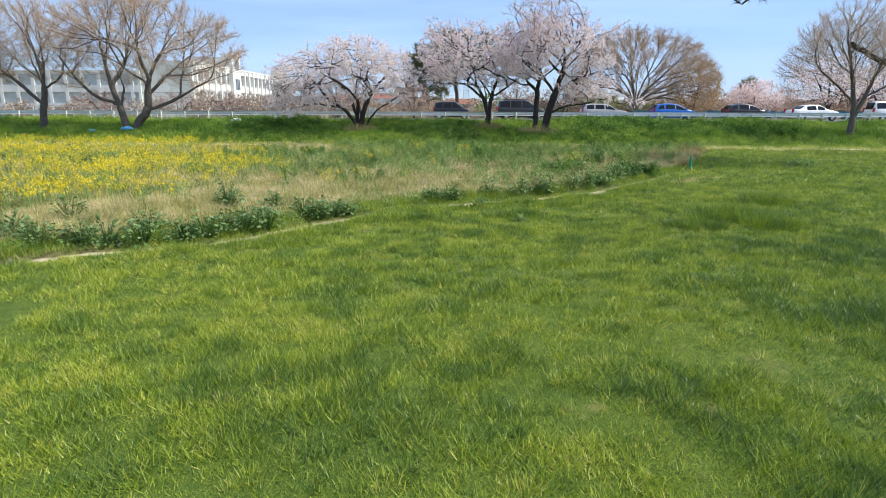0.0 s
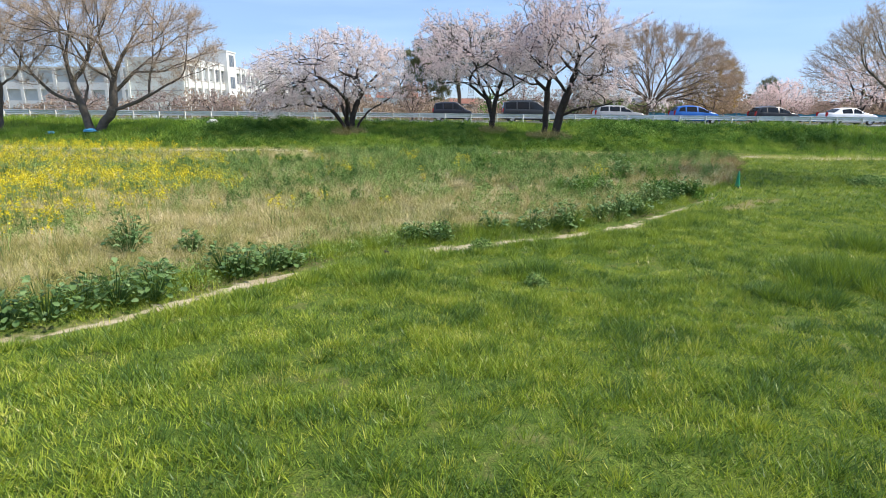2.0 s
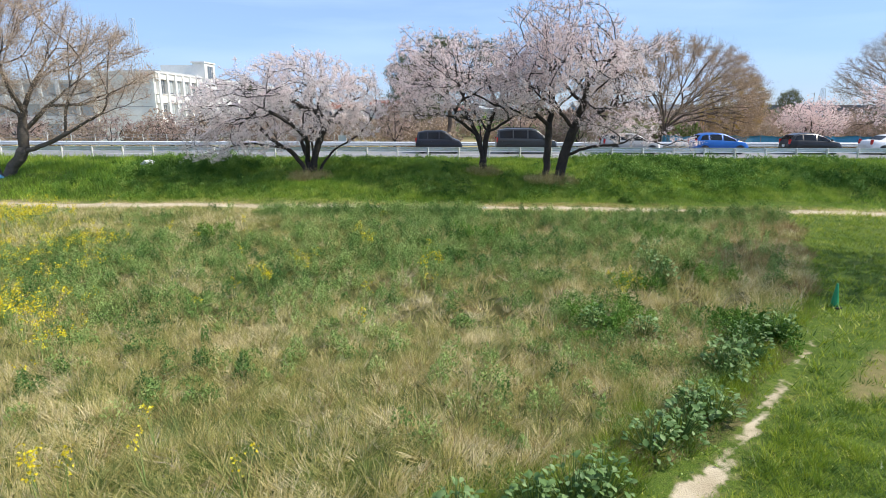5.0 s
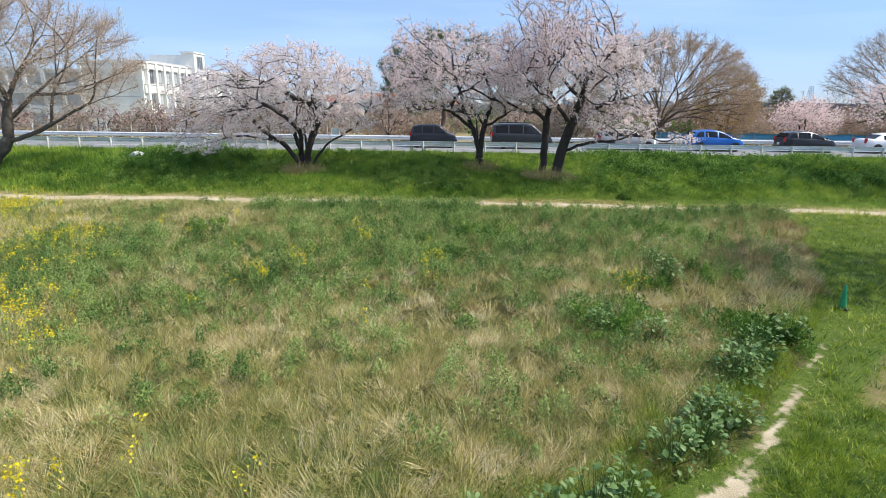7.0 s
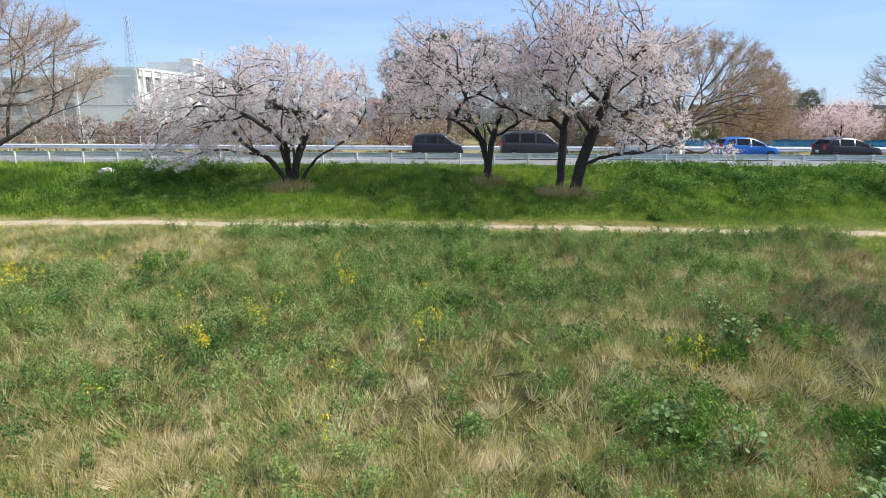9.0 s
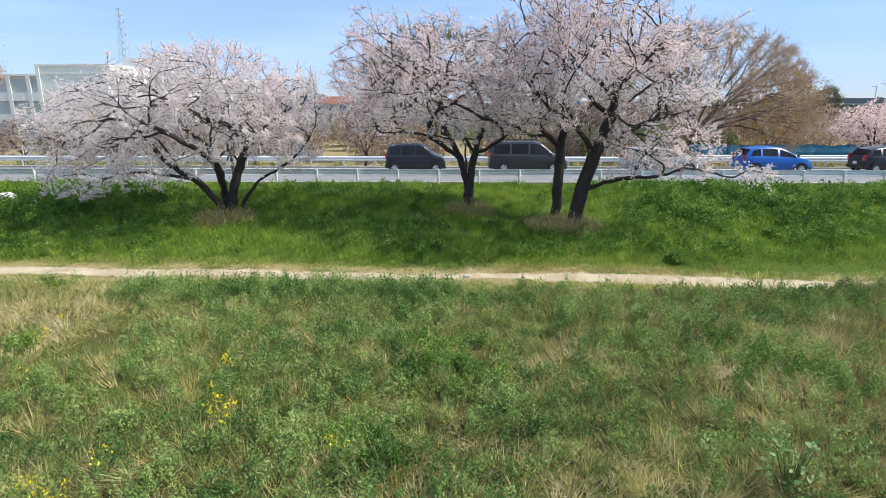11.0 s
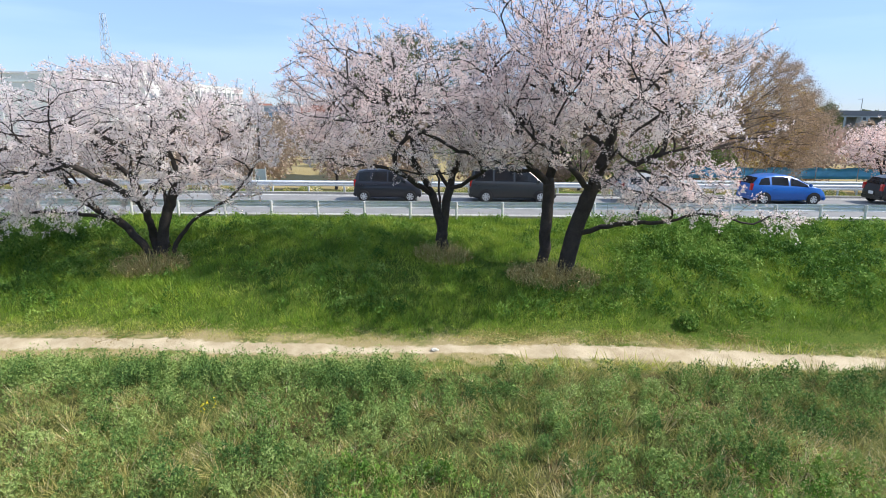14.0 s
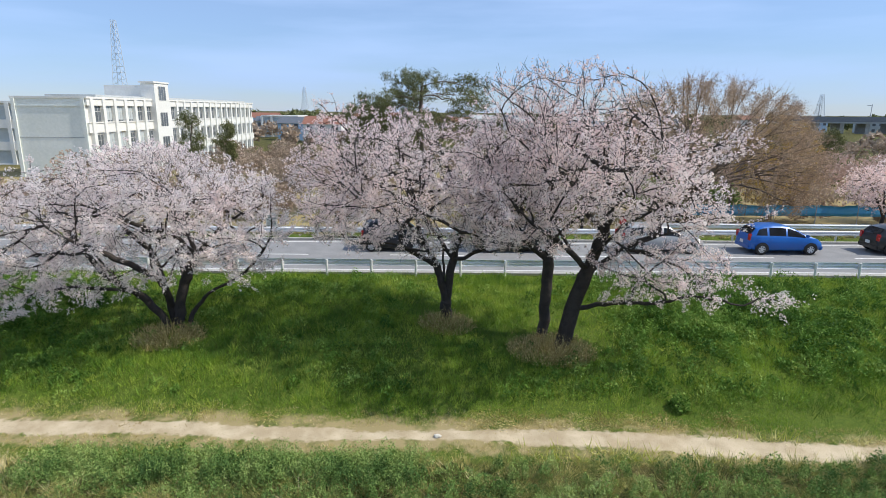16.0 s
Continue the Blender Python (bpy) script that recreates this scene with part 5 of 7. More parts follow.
def weeds(name, n_clumps, per, x0, x1, y0, y1, seed, size, height, zone, label, material=M_WEED, spread=0.42):
    """Clumps of small-leaved weeds: many little leaves heaped round each centre."""
    rs = np.random.RandomState(seed)
    x, y = strew(rs, n_clumps * 4, x0, x1, y0, y1)
    keep = zone(x, y, rs)
    x, y = x[keep][:n_clumps], y[keep][:n_clumps]
    n = len(x)
    r = spread * rs.uniform(0.35, 1.2, n)
    hh = height * rs.uniform(0.5, 1.1, n)
    i = np.repeat(np.arange(n), per)
    a, q = rs.rand(len(i)) * math.tau, np.sqrt(rs.rand(len(i)))
    px, py = x[i] + np.cos(a) * q * r[i], y[i] + np.sin(a) * q * r[i]
    pz = ground_z(px, py) + hh[i] * (1 - 0.8 * q * q) * rs.rand(len(i)) ** 0.45
    tn = 0.72 * rs.rand(n)[i] + 0.22 * rs.rand(len(i)) + 0.50 * patches(px, py, 0.5, 1.4, 72) - 0.27
    c = np.stack([px, py, pz], 1)
    d = np.stack([np.cos(a) * q, np.sin(a) * q, np.full(len(i), 0.7)], 1) + rs.normal(0, 0.6, (len(i), 3))
    d *= (size * rs.uniform(0.7, 1.5, len(i)) / np.linalg.norm(d, axis=1))[:, None]
    me = spikes(name, rs, c - d * 0.5, c + d * 0.5, size * 0.55 * rs.uniform(0.7, 1.3, len(i)), tn)
    return tagged(link_mesh(name, me, material), label, "weeds", kind="stuff")


def in_meadow(x, y, rs):
    g = step(18, 30, y) * 0.62 + 0.12 + 0.9 * (vnoise(x, y, 2.6, 41) - 0.5) + 0.5 * (vnoise(x, y, 0.9, 44) - 0.5) - 0.6 * step(9.5, 3.0, field_edge(y) - x) * step(23, 26, y) * step(36.5, 34, y) - 0.6 * step(-4, -8, x) * step(30, 34, y)
    return (field_zone(x, y) > 0.5) & (path_distance(x, y) > 0.5) & (rs.rand(len(x)) < g)


def by_path(x, y, rs):
    return (field_zone(x, y) > 0.4) & (path_distance(x, y) > 0.4) & (path_distance(x, y) < 1.5)


def on_bank(x, y, rs):
    return rs.rand(len(x)) < step(0.42, 0.7, vnoise(x, y, 2.4, 42)) + 0.1


weeds("meadow_weeds", 2050, 145, -14, 16, 16, 38.2, 121, 0.054, 0.58, in_meadow, "soft green vetch and weeds among the meadow grass", spread=0.30)
weeds("meadow_weeds", 550, 70, -34, -14, 14, 38, 122, 0.1, 0.5, in_meadow, "soft green vetch and weeds among the meadow grass")
weeds("meadow_weeds", 400, 110, -7.0, 2.7, 37.2, 38.4, 125, 0.054, 0.74, lambda x, y, rs: rs.rand(len(x)) < 0.9, "soft green vetch and weeds among the meadow grass", spread=0.34)
for wx, wy, wr, wn in ((5.0, 24.1, 0.9, 34), (7.6, 23.6, 0.8, 30), (6.4, 26.9, 0.5, 14), (1.2, 29.8, 0.6, 14), (8.6, 27.6, 0.7, 16), (-7.5, 33.5, 0.8, 20), (2.6, 33.2, 1.2, 36), (9.4, 33.4, 1.0, 26)):
    weeds("dark_weeds", wn, 120, wx - wr, wx + wr, wy - wr, wy + wr, 160 + wn, 0.065, 0.62, lambda x, y, rs: rs.rand(len(x)) < 0.9, "dark green leafy weeds standing in the meadow", M_BANKWEED, 0.28)
weeds("path_weeds", 420, 90, -9, 12, 9, 26, 123, 0.050, 0.30, by_path, "low green weeds along the sandy footpath")


def bank_grass(name, n, x0, x1, y0, y1, h, w, seed):
    rs = np.random.RandomState(seed)
    x, y = strew(rs, n, x0, x1, y0, y1)
    k = vnoise(x, y, 0.7, 51) * 0.4 + vnoise(x, y, 2.5, 52) * 0.6
    keep = (np.abs(y - DYKE_PATH(x)) > 0.35 + 0.65 * rs.rand(n)) & (y < 50.55) & (rs.rand(n) < 0.4 + 0.9 * k)
    x, y, k = x[keep], y[keep], k[keep]
    n = len(x)
    hh = h * (0.45 + 0.7 * rs.rand(n)) * (0.1 + 1.2 * k + 0.75 * patches(x, y, 0.6, 1.3, 57)) * (0.45 + 0.55 * step(40.0, 41.5, y))
    tn = 0.42 * patches(x, y, 1.2, 3.2, 53) + 0.40 * patches(x, y, 0.35, 0.8, 55) + 0.35 * rs.rand(n) - 0.12 + 0.5 * step(1.5, 0.6, np.abs(y - DYKE_PATH(x)))
    return blades(name, rs, x, y, hh, w * (0.6 + 0.8 * rs.rand(n)), tn, 0.2 + 0.6 * rs.rand(n), 1, M_SLOPE, "lush green grass on the road embankment")


bank_grass("bank_grass", 275000, -16, 22, 39.3, 50.6, 0.21, 0.0125, 131)
bank_grass("bank_grass", 52000, -42, -16, 39.3, 50.6, 0.36, 0.030, 132)
bank_grass("bank_grass", 42000, 22, 48, 39.3, 50.6, 0.36, 0.030, 133)
tussocks("bank_tufts", 3000, 26, -18, 24, 40.8, 50.3, 0.30, 0.015, 0.34, 137, lambda x, y, rs: rs.rand(len(x)) < 0.2 + vnoise(x, y, 2.0, 55), M_SLOPE, "long tufts of grass on the road embankment", -0.25, 1.05)
weeds("bank_weeds", 900, 70, 9.5, 26, 42, 50.0, 136, 0.10, 0.55, lambda x, y, rs: rs.rand(len(x)) < 0.25 + 0.8 * step(0.4, 0.6, vnoise(x, y, 1.8, 43)), "leafy green weeds on the embankment", M_BANKWEED)
weeds("bank_weeds", 900, 60, -20, 26, 41, 50.2, 134, 0.085, 0.5, on_bank, "leafy dark green weeds on the embankment", M_BANKWEED)
weeds("bank_weeds", 260, 110, -17, -8.5, 43.5, 48.6, 138, 0.085, 0.7, lambda x, y, rs: rs.rand(len(x)) < step(0.35, 0.6, vnoise(x, y, 1.6, 46)), "leafy dark green weeds on the embankment", M_BANKWEED)
tussocks("path_tufts", 3000, 10, -16, 20, 38.0, 41.2, 0.09, 0.013, 0.14, 139, lambda x, y, rs: (np.abs(y - DYKE_PATH(x)) > 0.30 + 0.25 * rs.rand(len(x))) & (np.abs(y - DYKE_PATH(x)) < 1.2), M_FIELD, "short dry tufts along the edge of the sandy path", 0.2, 0.9)
weeds("leaf_litter", 300, 16, -6.0, 12.0, 39.85, 40.6, 140, 0.05, 0.05, lambda x, y, rs: rs.rand(len(x)) < step(0.4, 0.7, vnoise(x, y, 0.9, 47)), "brown leaf litter at the edge of the sandy path", M_DRYTWIG, 0.35)
weeds("verge_weeds", 260, 60, -40, 40, 58.4, 61.5, 135, 0.10, 0.5, lambda x, y, rs: rs.rand(len(x)) < 0.7, "rough green and brown verge weeds behind the road", M_FIELD)


def rape(name, n, x0, x1, y0, y1, seed, zone, height=0.75):
    """Flowering rape: upright stems with heads of small yellow petals."""
    rs = np.random.RandomState(seed)
    x, y = strew(rs, n * 4, x0, x1, y0, y1)
    keep = zone(x, y, rs)
    x, y = x[keep][:n], y[keep][:n]
    n = len(x)
    z = ground_z(x, y)
    h = height * rs.uniform(0.65, 1.2, n)
    root = np.stack([x, y, z], 1)
    per = 3
    i = np.repeat(np.arange(n), per)
    head = root[i] + np.stack([rs.normal(0, 0.09, len(i)), rs.normal(0, 0.09, len(i)), h[i] * rs.uniform(0.72, 1.0, len(i))], 1)
    stem = spikes(name + "_stems", rs, root[i], head + np.array([0, 0, 0.05]), 0.016, 0.4 + 0.6 * rs.rand(len(i)))
    st = tagged(link_mesh("rape_stems", stem, M_WEED), "slender green stems of flowering rape", "rape plants", kind="stuff")
    j = np.repeat(np.arange(len(head)), 7)
    c = head[j] + rs.normal(0, 1, (len(j), 3)) * np.array([0.035, 0.035, 0.05])
    fl = petals(name, rs, c, 0.032, rs.rand(len(j)), 0.5, True)
    tagged(link_mesh("rape_flowers", fl, M_RAPE), "bright yellow flower heads of rape plants", "rape flowers", kind="stuff")
    return st


def rape_zone(x, y, rs):
    d = step(-6.0, -9.5, x + 0.9 * np.maximum(0, y - 28)) * step(13.5, 17, y) * (0.8 + 0.1 * step(24, 31, y - 0.25 * (x + 12))) * (0.25 + 0.7 * step(0.42, 0.68, vnoise(x, y, 2.2, 61))) + 0.012 * step(2, -4, x)
    return (field_zone(x, y) > 0.5) & (path_distance(x, y) > 1.6) & (rs.rand(len(x)) < d)


rape("rape", 3300, -38, 2, 12, 38, 141, rape_zone)
rape("rape", 350, -14, -7, 15, 24, 142, rape_zone)
for i, (x, y) in enumerate([(-3.6, 26.6), (-2.9, 28.0), (5.8, 25.9), (-3.6, 18.2), (-1.4, 30.2), (-7.5, 20.4), (-6.2, 22.2), (0.9, 26.7)]):
    rape("rape", 6, x - 0.35, x + 0.35, y - 0.35, y + 0.35, 150 + i, lambda a, b, rs: np.ones(len(a), bool), 0.8)


# ---- cars waiting on the far lane ----
def car_paint(name, c):
    return mat(name, c, tuple(v * 0.9 for v in c), 1.5, 0.3, metal=0.1, spec=0.5, coat=0.35)


def wheel_meshes(r):
    prof = [(r * 0.62, -0.10), (r * 0.93, -0.10), (r, -0.06), (r, 0.06), (r * 0.93, 0.10), (r * 0.62, 0.10)]
    bm = bmesh.new()
    n = 24
    rings = [[bm.verts.new((q * math.cos(k * math.tau / n), z, q * math.sin(k * math.tau / n))) for k in range(n)] for q, z in prof]
    for a, b in zip(rings, rings[1:] + rings[:1]):
        for k in range(n):
            bm.faces.new((a[k], a[(k + 1) % n], b[(k + 1) % n], b[k]))
    bmesh.ops.recalc_face_normals(bm, faces=bm.faces[:])
    tyre = bm
    bm = bmesh.new()
    spokes = 7
    for s in range(spokes):
        a = s * math.tau / spokes
        w = math.tau / spokes * 0.26
        v = []
        for y in (-0.085, -0.05):
            for q, d in ((0.05, w * 1.6), (r * 0.60, w)):
                v += [bm.verts.new((q * math.cos(a + e * d), y, q * math.sin(a + e * d))) for e in (-1, 1)]
        for f in ((0, 1, 3, 2), (4, 6, 7, 5), (0, 2, 6, 4), (1, 5, 7, 3), (2, 3, 7, 6)):
            bm.faces.new([v[i] for i in f])
    for q0, q1 in ((r * 0.56, r * 0.64), (0.0, 0.075)):
        ring = [[bm.verts.new((q * math.cos(k * math.tau / n), y, q * math.sin(k * math.tau / n))) for k in range(n)] for q, y in ((max(q0, 0.004), -0.09), (q1, -0.09), (q1, -0.04))]
        for a, b in zip(ring, ring[1:]):
            for k in range(n):
                bm.faces.new((a[k], a[(k + 1) % n], b[(k + 1) % n], b[k]))
    bmesh.ops.recalc_face_normals(bm, faces=bm.faces[:])
    return tyre, bm


def car(name, x, y, roof, belt, width, wheels, r, panes, screens, paint, label, z=ROAD_Z, sill=0.22, roof_rails=False):
    """A car facing +x from its side outline: roof and belt lines, wheel places, side panes and screens."""
    root = empty(name, x, y, z + 0.005, label, "car", "cars waiting on the road")
    rx, rz = np.array(roof).T
    bx, bz = np.array(belt).T
    x0, x1 = rx[0], rx[-1]
    xs = np.unique(np.concatenate([np.linspace(x0, x1, 44), rx]))
    top = np.interp(xs, rx, rz)
    low = np.minimum(np.interp(xs, bx, bz), top)
    ends = np.minimum(1, np.minimum(xs - x0, x1 - xs) / 0.55)
    half = width / 2 * (0.80 + 0.20 * np.sqrt(np.clip(ends, 0, 1)))

    def section(i):
        w, t, b = half[i], top[i], low[i]
        up = t - b
        wt = w * (0.97 - 0.24 * min(1, up / 0.5))
        s = sill + 0.10 * (1 - min(1, ends[i] * 1.6))
        return [(0, s), (w * 0.86, s), (w * 0.97, s + 0.10), (w, s + (b - s) * 0.55), (w * 0.975, b - 0.03), (w * 0.95, b), (wt, t - 0.05 * min(1, up / 0.2)), (wt * 0.82, t - 0.006), (0, t + 0.012)]
    bm = bmesh.new()
    rows = []
    for i in range(len(xs)):
        h = section(i)
        full = h + [(-a, b) for a, b in h[-2:0:-1]]
        rows.append([bm.verts.new((xs[i], a, b)) for a, b in full])
    n = len(rows[0])
    for a, b in zip(rows, rows[1:]):
        for k in range(n):
            bm.faces.new((a[k], a[(k + 1) % n], b[(k + 1) % n], b[k]))
    bm.faces.new(rows[0])
    bm.faces.new(rows[-1][::-1])
    bmesh.ops.recalc_face_normals(bm, faces=bm.faces[:])
    body = part("body", bm, paint, root, smooth=True)

    def at(px, f, side, out=0.008):
        i = int(np.clip(np.searchsorted(xs, px) - 1, 0, len(xs) - 2))
        g = (px - xs[i]) / (xs[i + 1] - xs[i])
        (a, b), (c, d) = ((1 - g) * np.array(section(i)) + g * np.array(section(i + 1)))[5:7]
        return (px, side * (a + (c - a) * f + out), b + (d - b) * f + 0.002)
    for side in (-1, 1):
        for a, b, fa, fb in panes:
            bm = bmesh.new()
            cols = []
            for g in np.linspace(0, 1, 12):
                cols.append([bm.verts.new(at(a + fa * f + (b - fb * f - a - fa * f) * g, f, side)) for f in (0.10, 0.5, 0.90)])
            for p, q in zip(cols, cols[1:]):
                for k in range(2):
                    bm.faces.new((p[k], q[k], q[k + 1], p[k + 1]))
            bmesh.ops.solidify(bm, geom=bm.faces[:], thickness=0.004)
            part("side_window", bm, M_CARGLASS, root)
    for a, b in screens:
        bm = bmesh.new()
        cols = []
        for px in np.linspace(a, b, 6):
            i = int(np.argmin(np.abs(xs - px)))
            h = section(i)
            w = h[7][0] * 1.02
            cols.append([bm.verts.new((xs[i] + (0.012 if b > 0 else -0.012), s * w, h[8][1] + 0.006 - 0.012 * abs(s))) for s in (-1, -0.4, 0.4, 1)])
        for p, q in zip(cols, cols[1:]):
            for k in range(3):
                if (p[k].co - q[k].co).length > 1e-4:
                    bm.faces.new((p[k], q[k], q[k + 1], p[k + 1]))
        bmesh.ops.solidify(bm, geom=bm.faces[:], thickness=0.004)
        part("windscreen" if b > 0 else "rear_window", bm, M_CARGLASS, root)
    tyre, rim = wheel_meshes(r)
    tm = rm = None
    for wx in wheels:
        i = int(np.argmin(np.abs(xs - wx)))
        for side in (-1, 1):
            yy = side * (half[i] - 0.085)
            bm = bmesh.new()
            ring = [bm.verts.new((wx + (r + 0.065) * math.cos(k * math.pi / 14), side * (half[i] + 0.006), r + (r + 0.065) * math.sin(k * math.pi / 14))) for k in range(15)]
            ring += [bm.verts.new((wx - r - 0.05, side * (half[i] + 0.006), sill + 0.01)), bm.verts.new((wx + r + 0.05, side * (half[i] + 0.006), sill + 0.01))]
            bm.faces.new(ring if side < 0 else ring[::-1])
            part("wheel_arch", bm, M_TRIM, root)
            wheel = new("wheel")
            wheel.parent = root
            wheel.location = (wx, yy, r)
            wheel.rotation_euler = (0, 0, 0 if side < 0 else math.pi)
            if tm is None:
                tm, rm = part("tyre", tyre, M_TYRE, wheel, smooth=False), part("rim", rim, M_RIM, wheel)
            else:
                link_mesh("tyre", tm.data, None, wheel)
                link_mesh("rim", rm.data, None, wheel)
            wheel.location.y = side * (half[i] - 0.07)
    belt_z = float(np.interp(0, bx, bz))
    for side in (-1, 1):
        w = width / 2
        part("headlamp", box(x1 - 0.34, side * w * 0.62 - 0.17, low[-4] - 0.20, x1 - 0.03, side * w * 0.62 + 0.17, low[-4] - 0.06, 0.04), M_HEADLAMP, root)
        part("tail_lamp", box(x0 - 0.01, side * w * 0.74 - 0.09, belt_z - 0.22, x0 + 0.14, side * w * 0.74 + 0.12, belt_z + 0.14, 0.03), M_TAILLAMP, root)
        mx = panes[-1][1] - 0.05
        part("door_mirror", box(mx - 0.05, side * (w + 0.10) - 0.09, belt_z + 0.02, mx + 0.08, side * (w + 0.10) + 0.09, belt_z + 0.16, 0.03), paint, root)
        for a, b, *_ in panes[:2]:
            part("door_handle", box(a + 0.05, side * (w + 0.008) - 0.014, belt_z - 0.13, a + 0.22, side * (w + 0.008) + 0.014, belt_z - 0.10), paint, root)
        if roof_rails:
            bm = bmesh.new()
            add_bar(bm, (x0 + 0.5, side * w * 0.68, top.max() + 0.03), (panes[-1][1] - 0.6, side * w * 0.68, top.max() + 0.03), 0.02, 6)
            part("roof_rail", bm, M_TRIM, root)
    part("bumper", box(x1 - 0.16, -width * 0.44, 0.24, x1 + 0.03, width * 0.44, 0.46, 0.05), paint, root)
    part("bumper", box(x0 - 0.03, -width * 0.44, 0.26, x0 + 0.16, width * 0.44, 0.50, 0.05), paint, root)
    part("number_plate", box(x0 - 0.045, -0.165, 0.52, x0 - 0.031, 0.165, 0.685), M_PLATE, root)
    return root


HATCH_ROOF = [(-1.95, 0.60), (-1.93, 0.90), (-1.84, 1.08), (-1.60, 1.36), (-1.25, 1.47), (-0.8, 1.52), (-0.3, 1.52), (0.1, 1.47), (0.45, 1.35), (0.85, 1.13), (1.2, 0.97), (1.6, 0.85), (1.84, 0.72), (1.93, 0.58), (1.95, 0.45)]
HATCH_BELT = [(-1.95, 0.58), (-1.88, 1.00), (-0.5, 0.96), (1.1, 0.90), (1.6, 0.82), (1.95, 0.45)]
VAN_ROOF = [(-2.2, 0.6), (-2.18, 1.05), (-2.02, 1.68), (-1.5, 1.78), (0.3, 1.80), (0.75, 1.70), (1.45, 1.12), (2.0, 0.96), (2.18, 0.74), (2.2, 0.5)]
VAN_BELT = [(-2.2, 0.6), (-2.1, 1.06), (1.45, 1.00), (2.0, 0.92), (2.2, 0.5)]
WAGON_ROOF = [(-2.15, 0.6), (-2.12, 0.95), (-1.72, 1.42), (-1.2, 1.48), (-0.2, 1.48), (0.3, 1.42), (1.0, 0.98), (1.85, 0.84), (2.13, 0.66), (2.15, 0.5)]
WAGON_BELT = [(-2.15, 0.6), (-2.05, 0.96), (1.0, 0.91), (1.85, 0.82), (2.15, 0.5)]
KEI_ROOF = [(-1.7, 0.6), (-1.68, 1.0), (-1.5, 1.52), (-1.0, 1.62), (0.2, 1.64), (0.5, 1.55), (1.05, 1.08), (1.5, 0.92), (1.68, 0.7), (1.7, 0.5)]
KEI_BELT = [(-1.7, 0.6), (-1.62, 1.0), (1.0, 0.96), (1.5, 0.88), (1.7, 0.5)]
LANE_Y = 55.62
car("hatchback", 21.35, LANE_Y, HATCH_ROOF, HATCH_BELT, 1.70, (-1.30, 1.26), 0.30, [(-1.66, -1.06, 0.2, 0), (-0.95, -0.08, 0, 0), (0.02, 0.98, 0, 0.1)], [(-1.86, -1.58), (0.36, 1.08)],
    car_paint("blue_paint", (0.004, 0.11, 0.43)), "bright blue hatchback waiting on the road behind the guard rail")
car("dark_hatchback", 0.75, LANE_Y, KEI_ROOF, KEI_BELT, 1.62, (-1.18, 1.16), 0.29, [(-1.46, -0.85, 0.05, 0), (-0.76, -0.02, 0, 0), (0.06, 0.92, 0, 0.1)], [(-1.66, -1.54), (0.55, 1.0)],
    car_paint("dark_navy_paint", (0.010, 0.012, 0.020)), "small dark navy hatchback waiting on the road behind the guard rail")
car("minivan", 7.15, LANE_Y, VAN_ROOF, VAN_BELT, 1.75, (-1.38, 1.42), 0.32, [(-1.95, -1.05, 0, 0), (-0.95, 0.0, 0, 0), (0.1, 1.28, 0, 0.12)], [(-2.15, -2.04), (0.82, 1.4)],
    car_paint("dark_grey_paint", (0.022, 0.026, 0.028)), "dark grey minivan waiting on the road behind the guard rail", roof_rails=True)
car("estate_car", 14.9, LANE_Y, WAGON_ROOF, WAGON_BELT, 1.70, (-1.32, 1.34), 0.30, [(-1.80, -1.05, 0.12, 0), (-0.95, -0.12, 0, 0), (-0.02, 0.88, 0, 0.1)], [(-2.08, -1.78), (0.38, 0.95)],
    car_paint("silver_paint", (0.36, 0.36, 0.36)), "silver estate car waiting on the road behind the guard rail")
car("black_hatchback", 28.15, LANE_Y, HATCH_ROOF, HATCH_BELT, 1.70, (-1.30, 1.26), 0.30, [(-1.66, -1.06, 0.2, 0), (-0.95, -0.08, 0, 0), (0.02, 0.98, 0, 0.1)], [(-1.86, -1.58), (0.36, 1.08)],
    car_paint("black_paint", (0.010, 0.010, 0.012)), "black hatchback waiting on the road behind the guard rail")
SEDAN_ROOF = [(-2.25, 0.60), (-2.2, 0.95), (-1.6, 1.04), (-1.0, 1.38), (-0.3, 1.46), (0.3, 1.42), (1.05, 1.0), (1.8, 0.86), (2.2, 0.68), (2.25, 0.5)]
SEDAN_BELT = [(-2.25, 0.60), (-2.15, 0.93), (1.05, 0.93), (1.8, 0.84), (2.25, 0.5)]
car("white_sedan", 34.4, LANE_Y, SEDAN_ROOF, SEDAN_BELT, 1.74, (-1.40, 1.38), 0.31, [(-0.98, -0.12, 0, 0), (-0.02, 0.66, 0, 0)], [(-1.6, -1.05), (0.35, 1.0)],
    car_paint("white_paint", (0.78, 0.78, 0.78)), "white sedan waiting on the road behind the guard rail")
car("white_minivan", 41.8, LANE_Y, VAN_ROOF, VAN_BELT, 1.75, (-1.38, 1.42), 0.32, [(-1.95, -1.05, 0, 0), (-0.95, 0.0, 0, 0), (0.1, 1.28, 0, 0.12)], [(-2.15, -2.04), (0.82, 1.4)],
    car_paint("cream_paint", (0.70, 0.70, 0.68)), "white minivan waiting on the road behind the guard rail")


# ---- behind the road ----
guard_rail("guard_rail", 60.4, 1.66, 17.0, 61.0, 2.0, 0.70, "second corrugated guard rail along a side lane", M_RAIL)


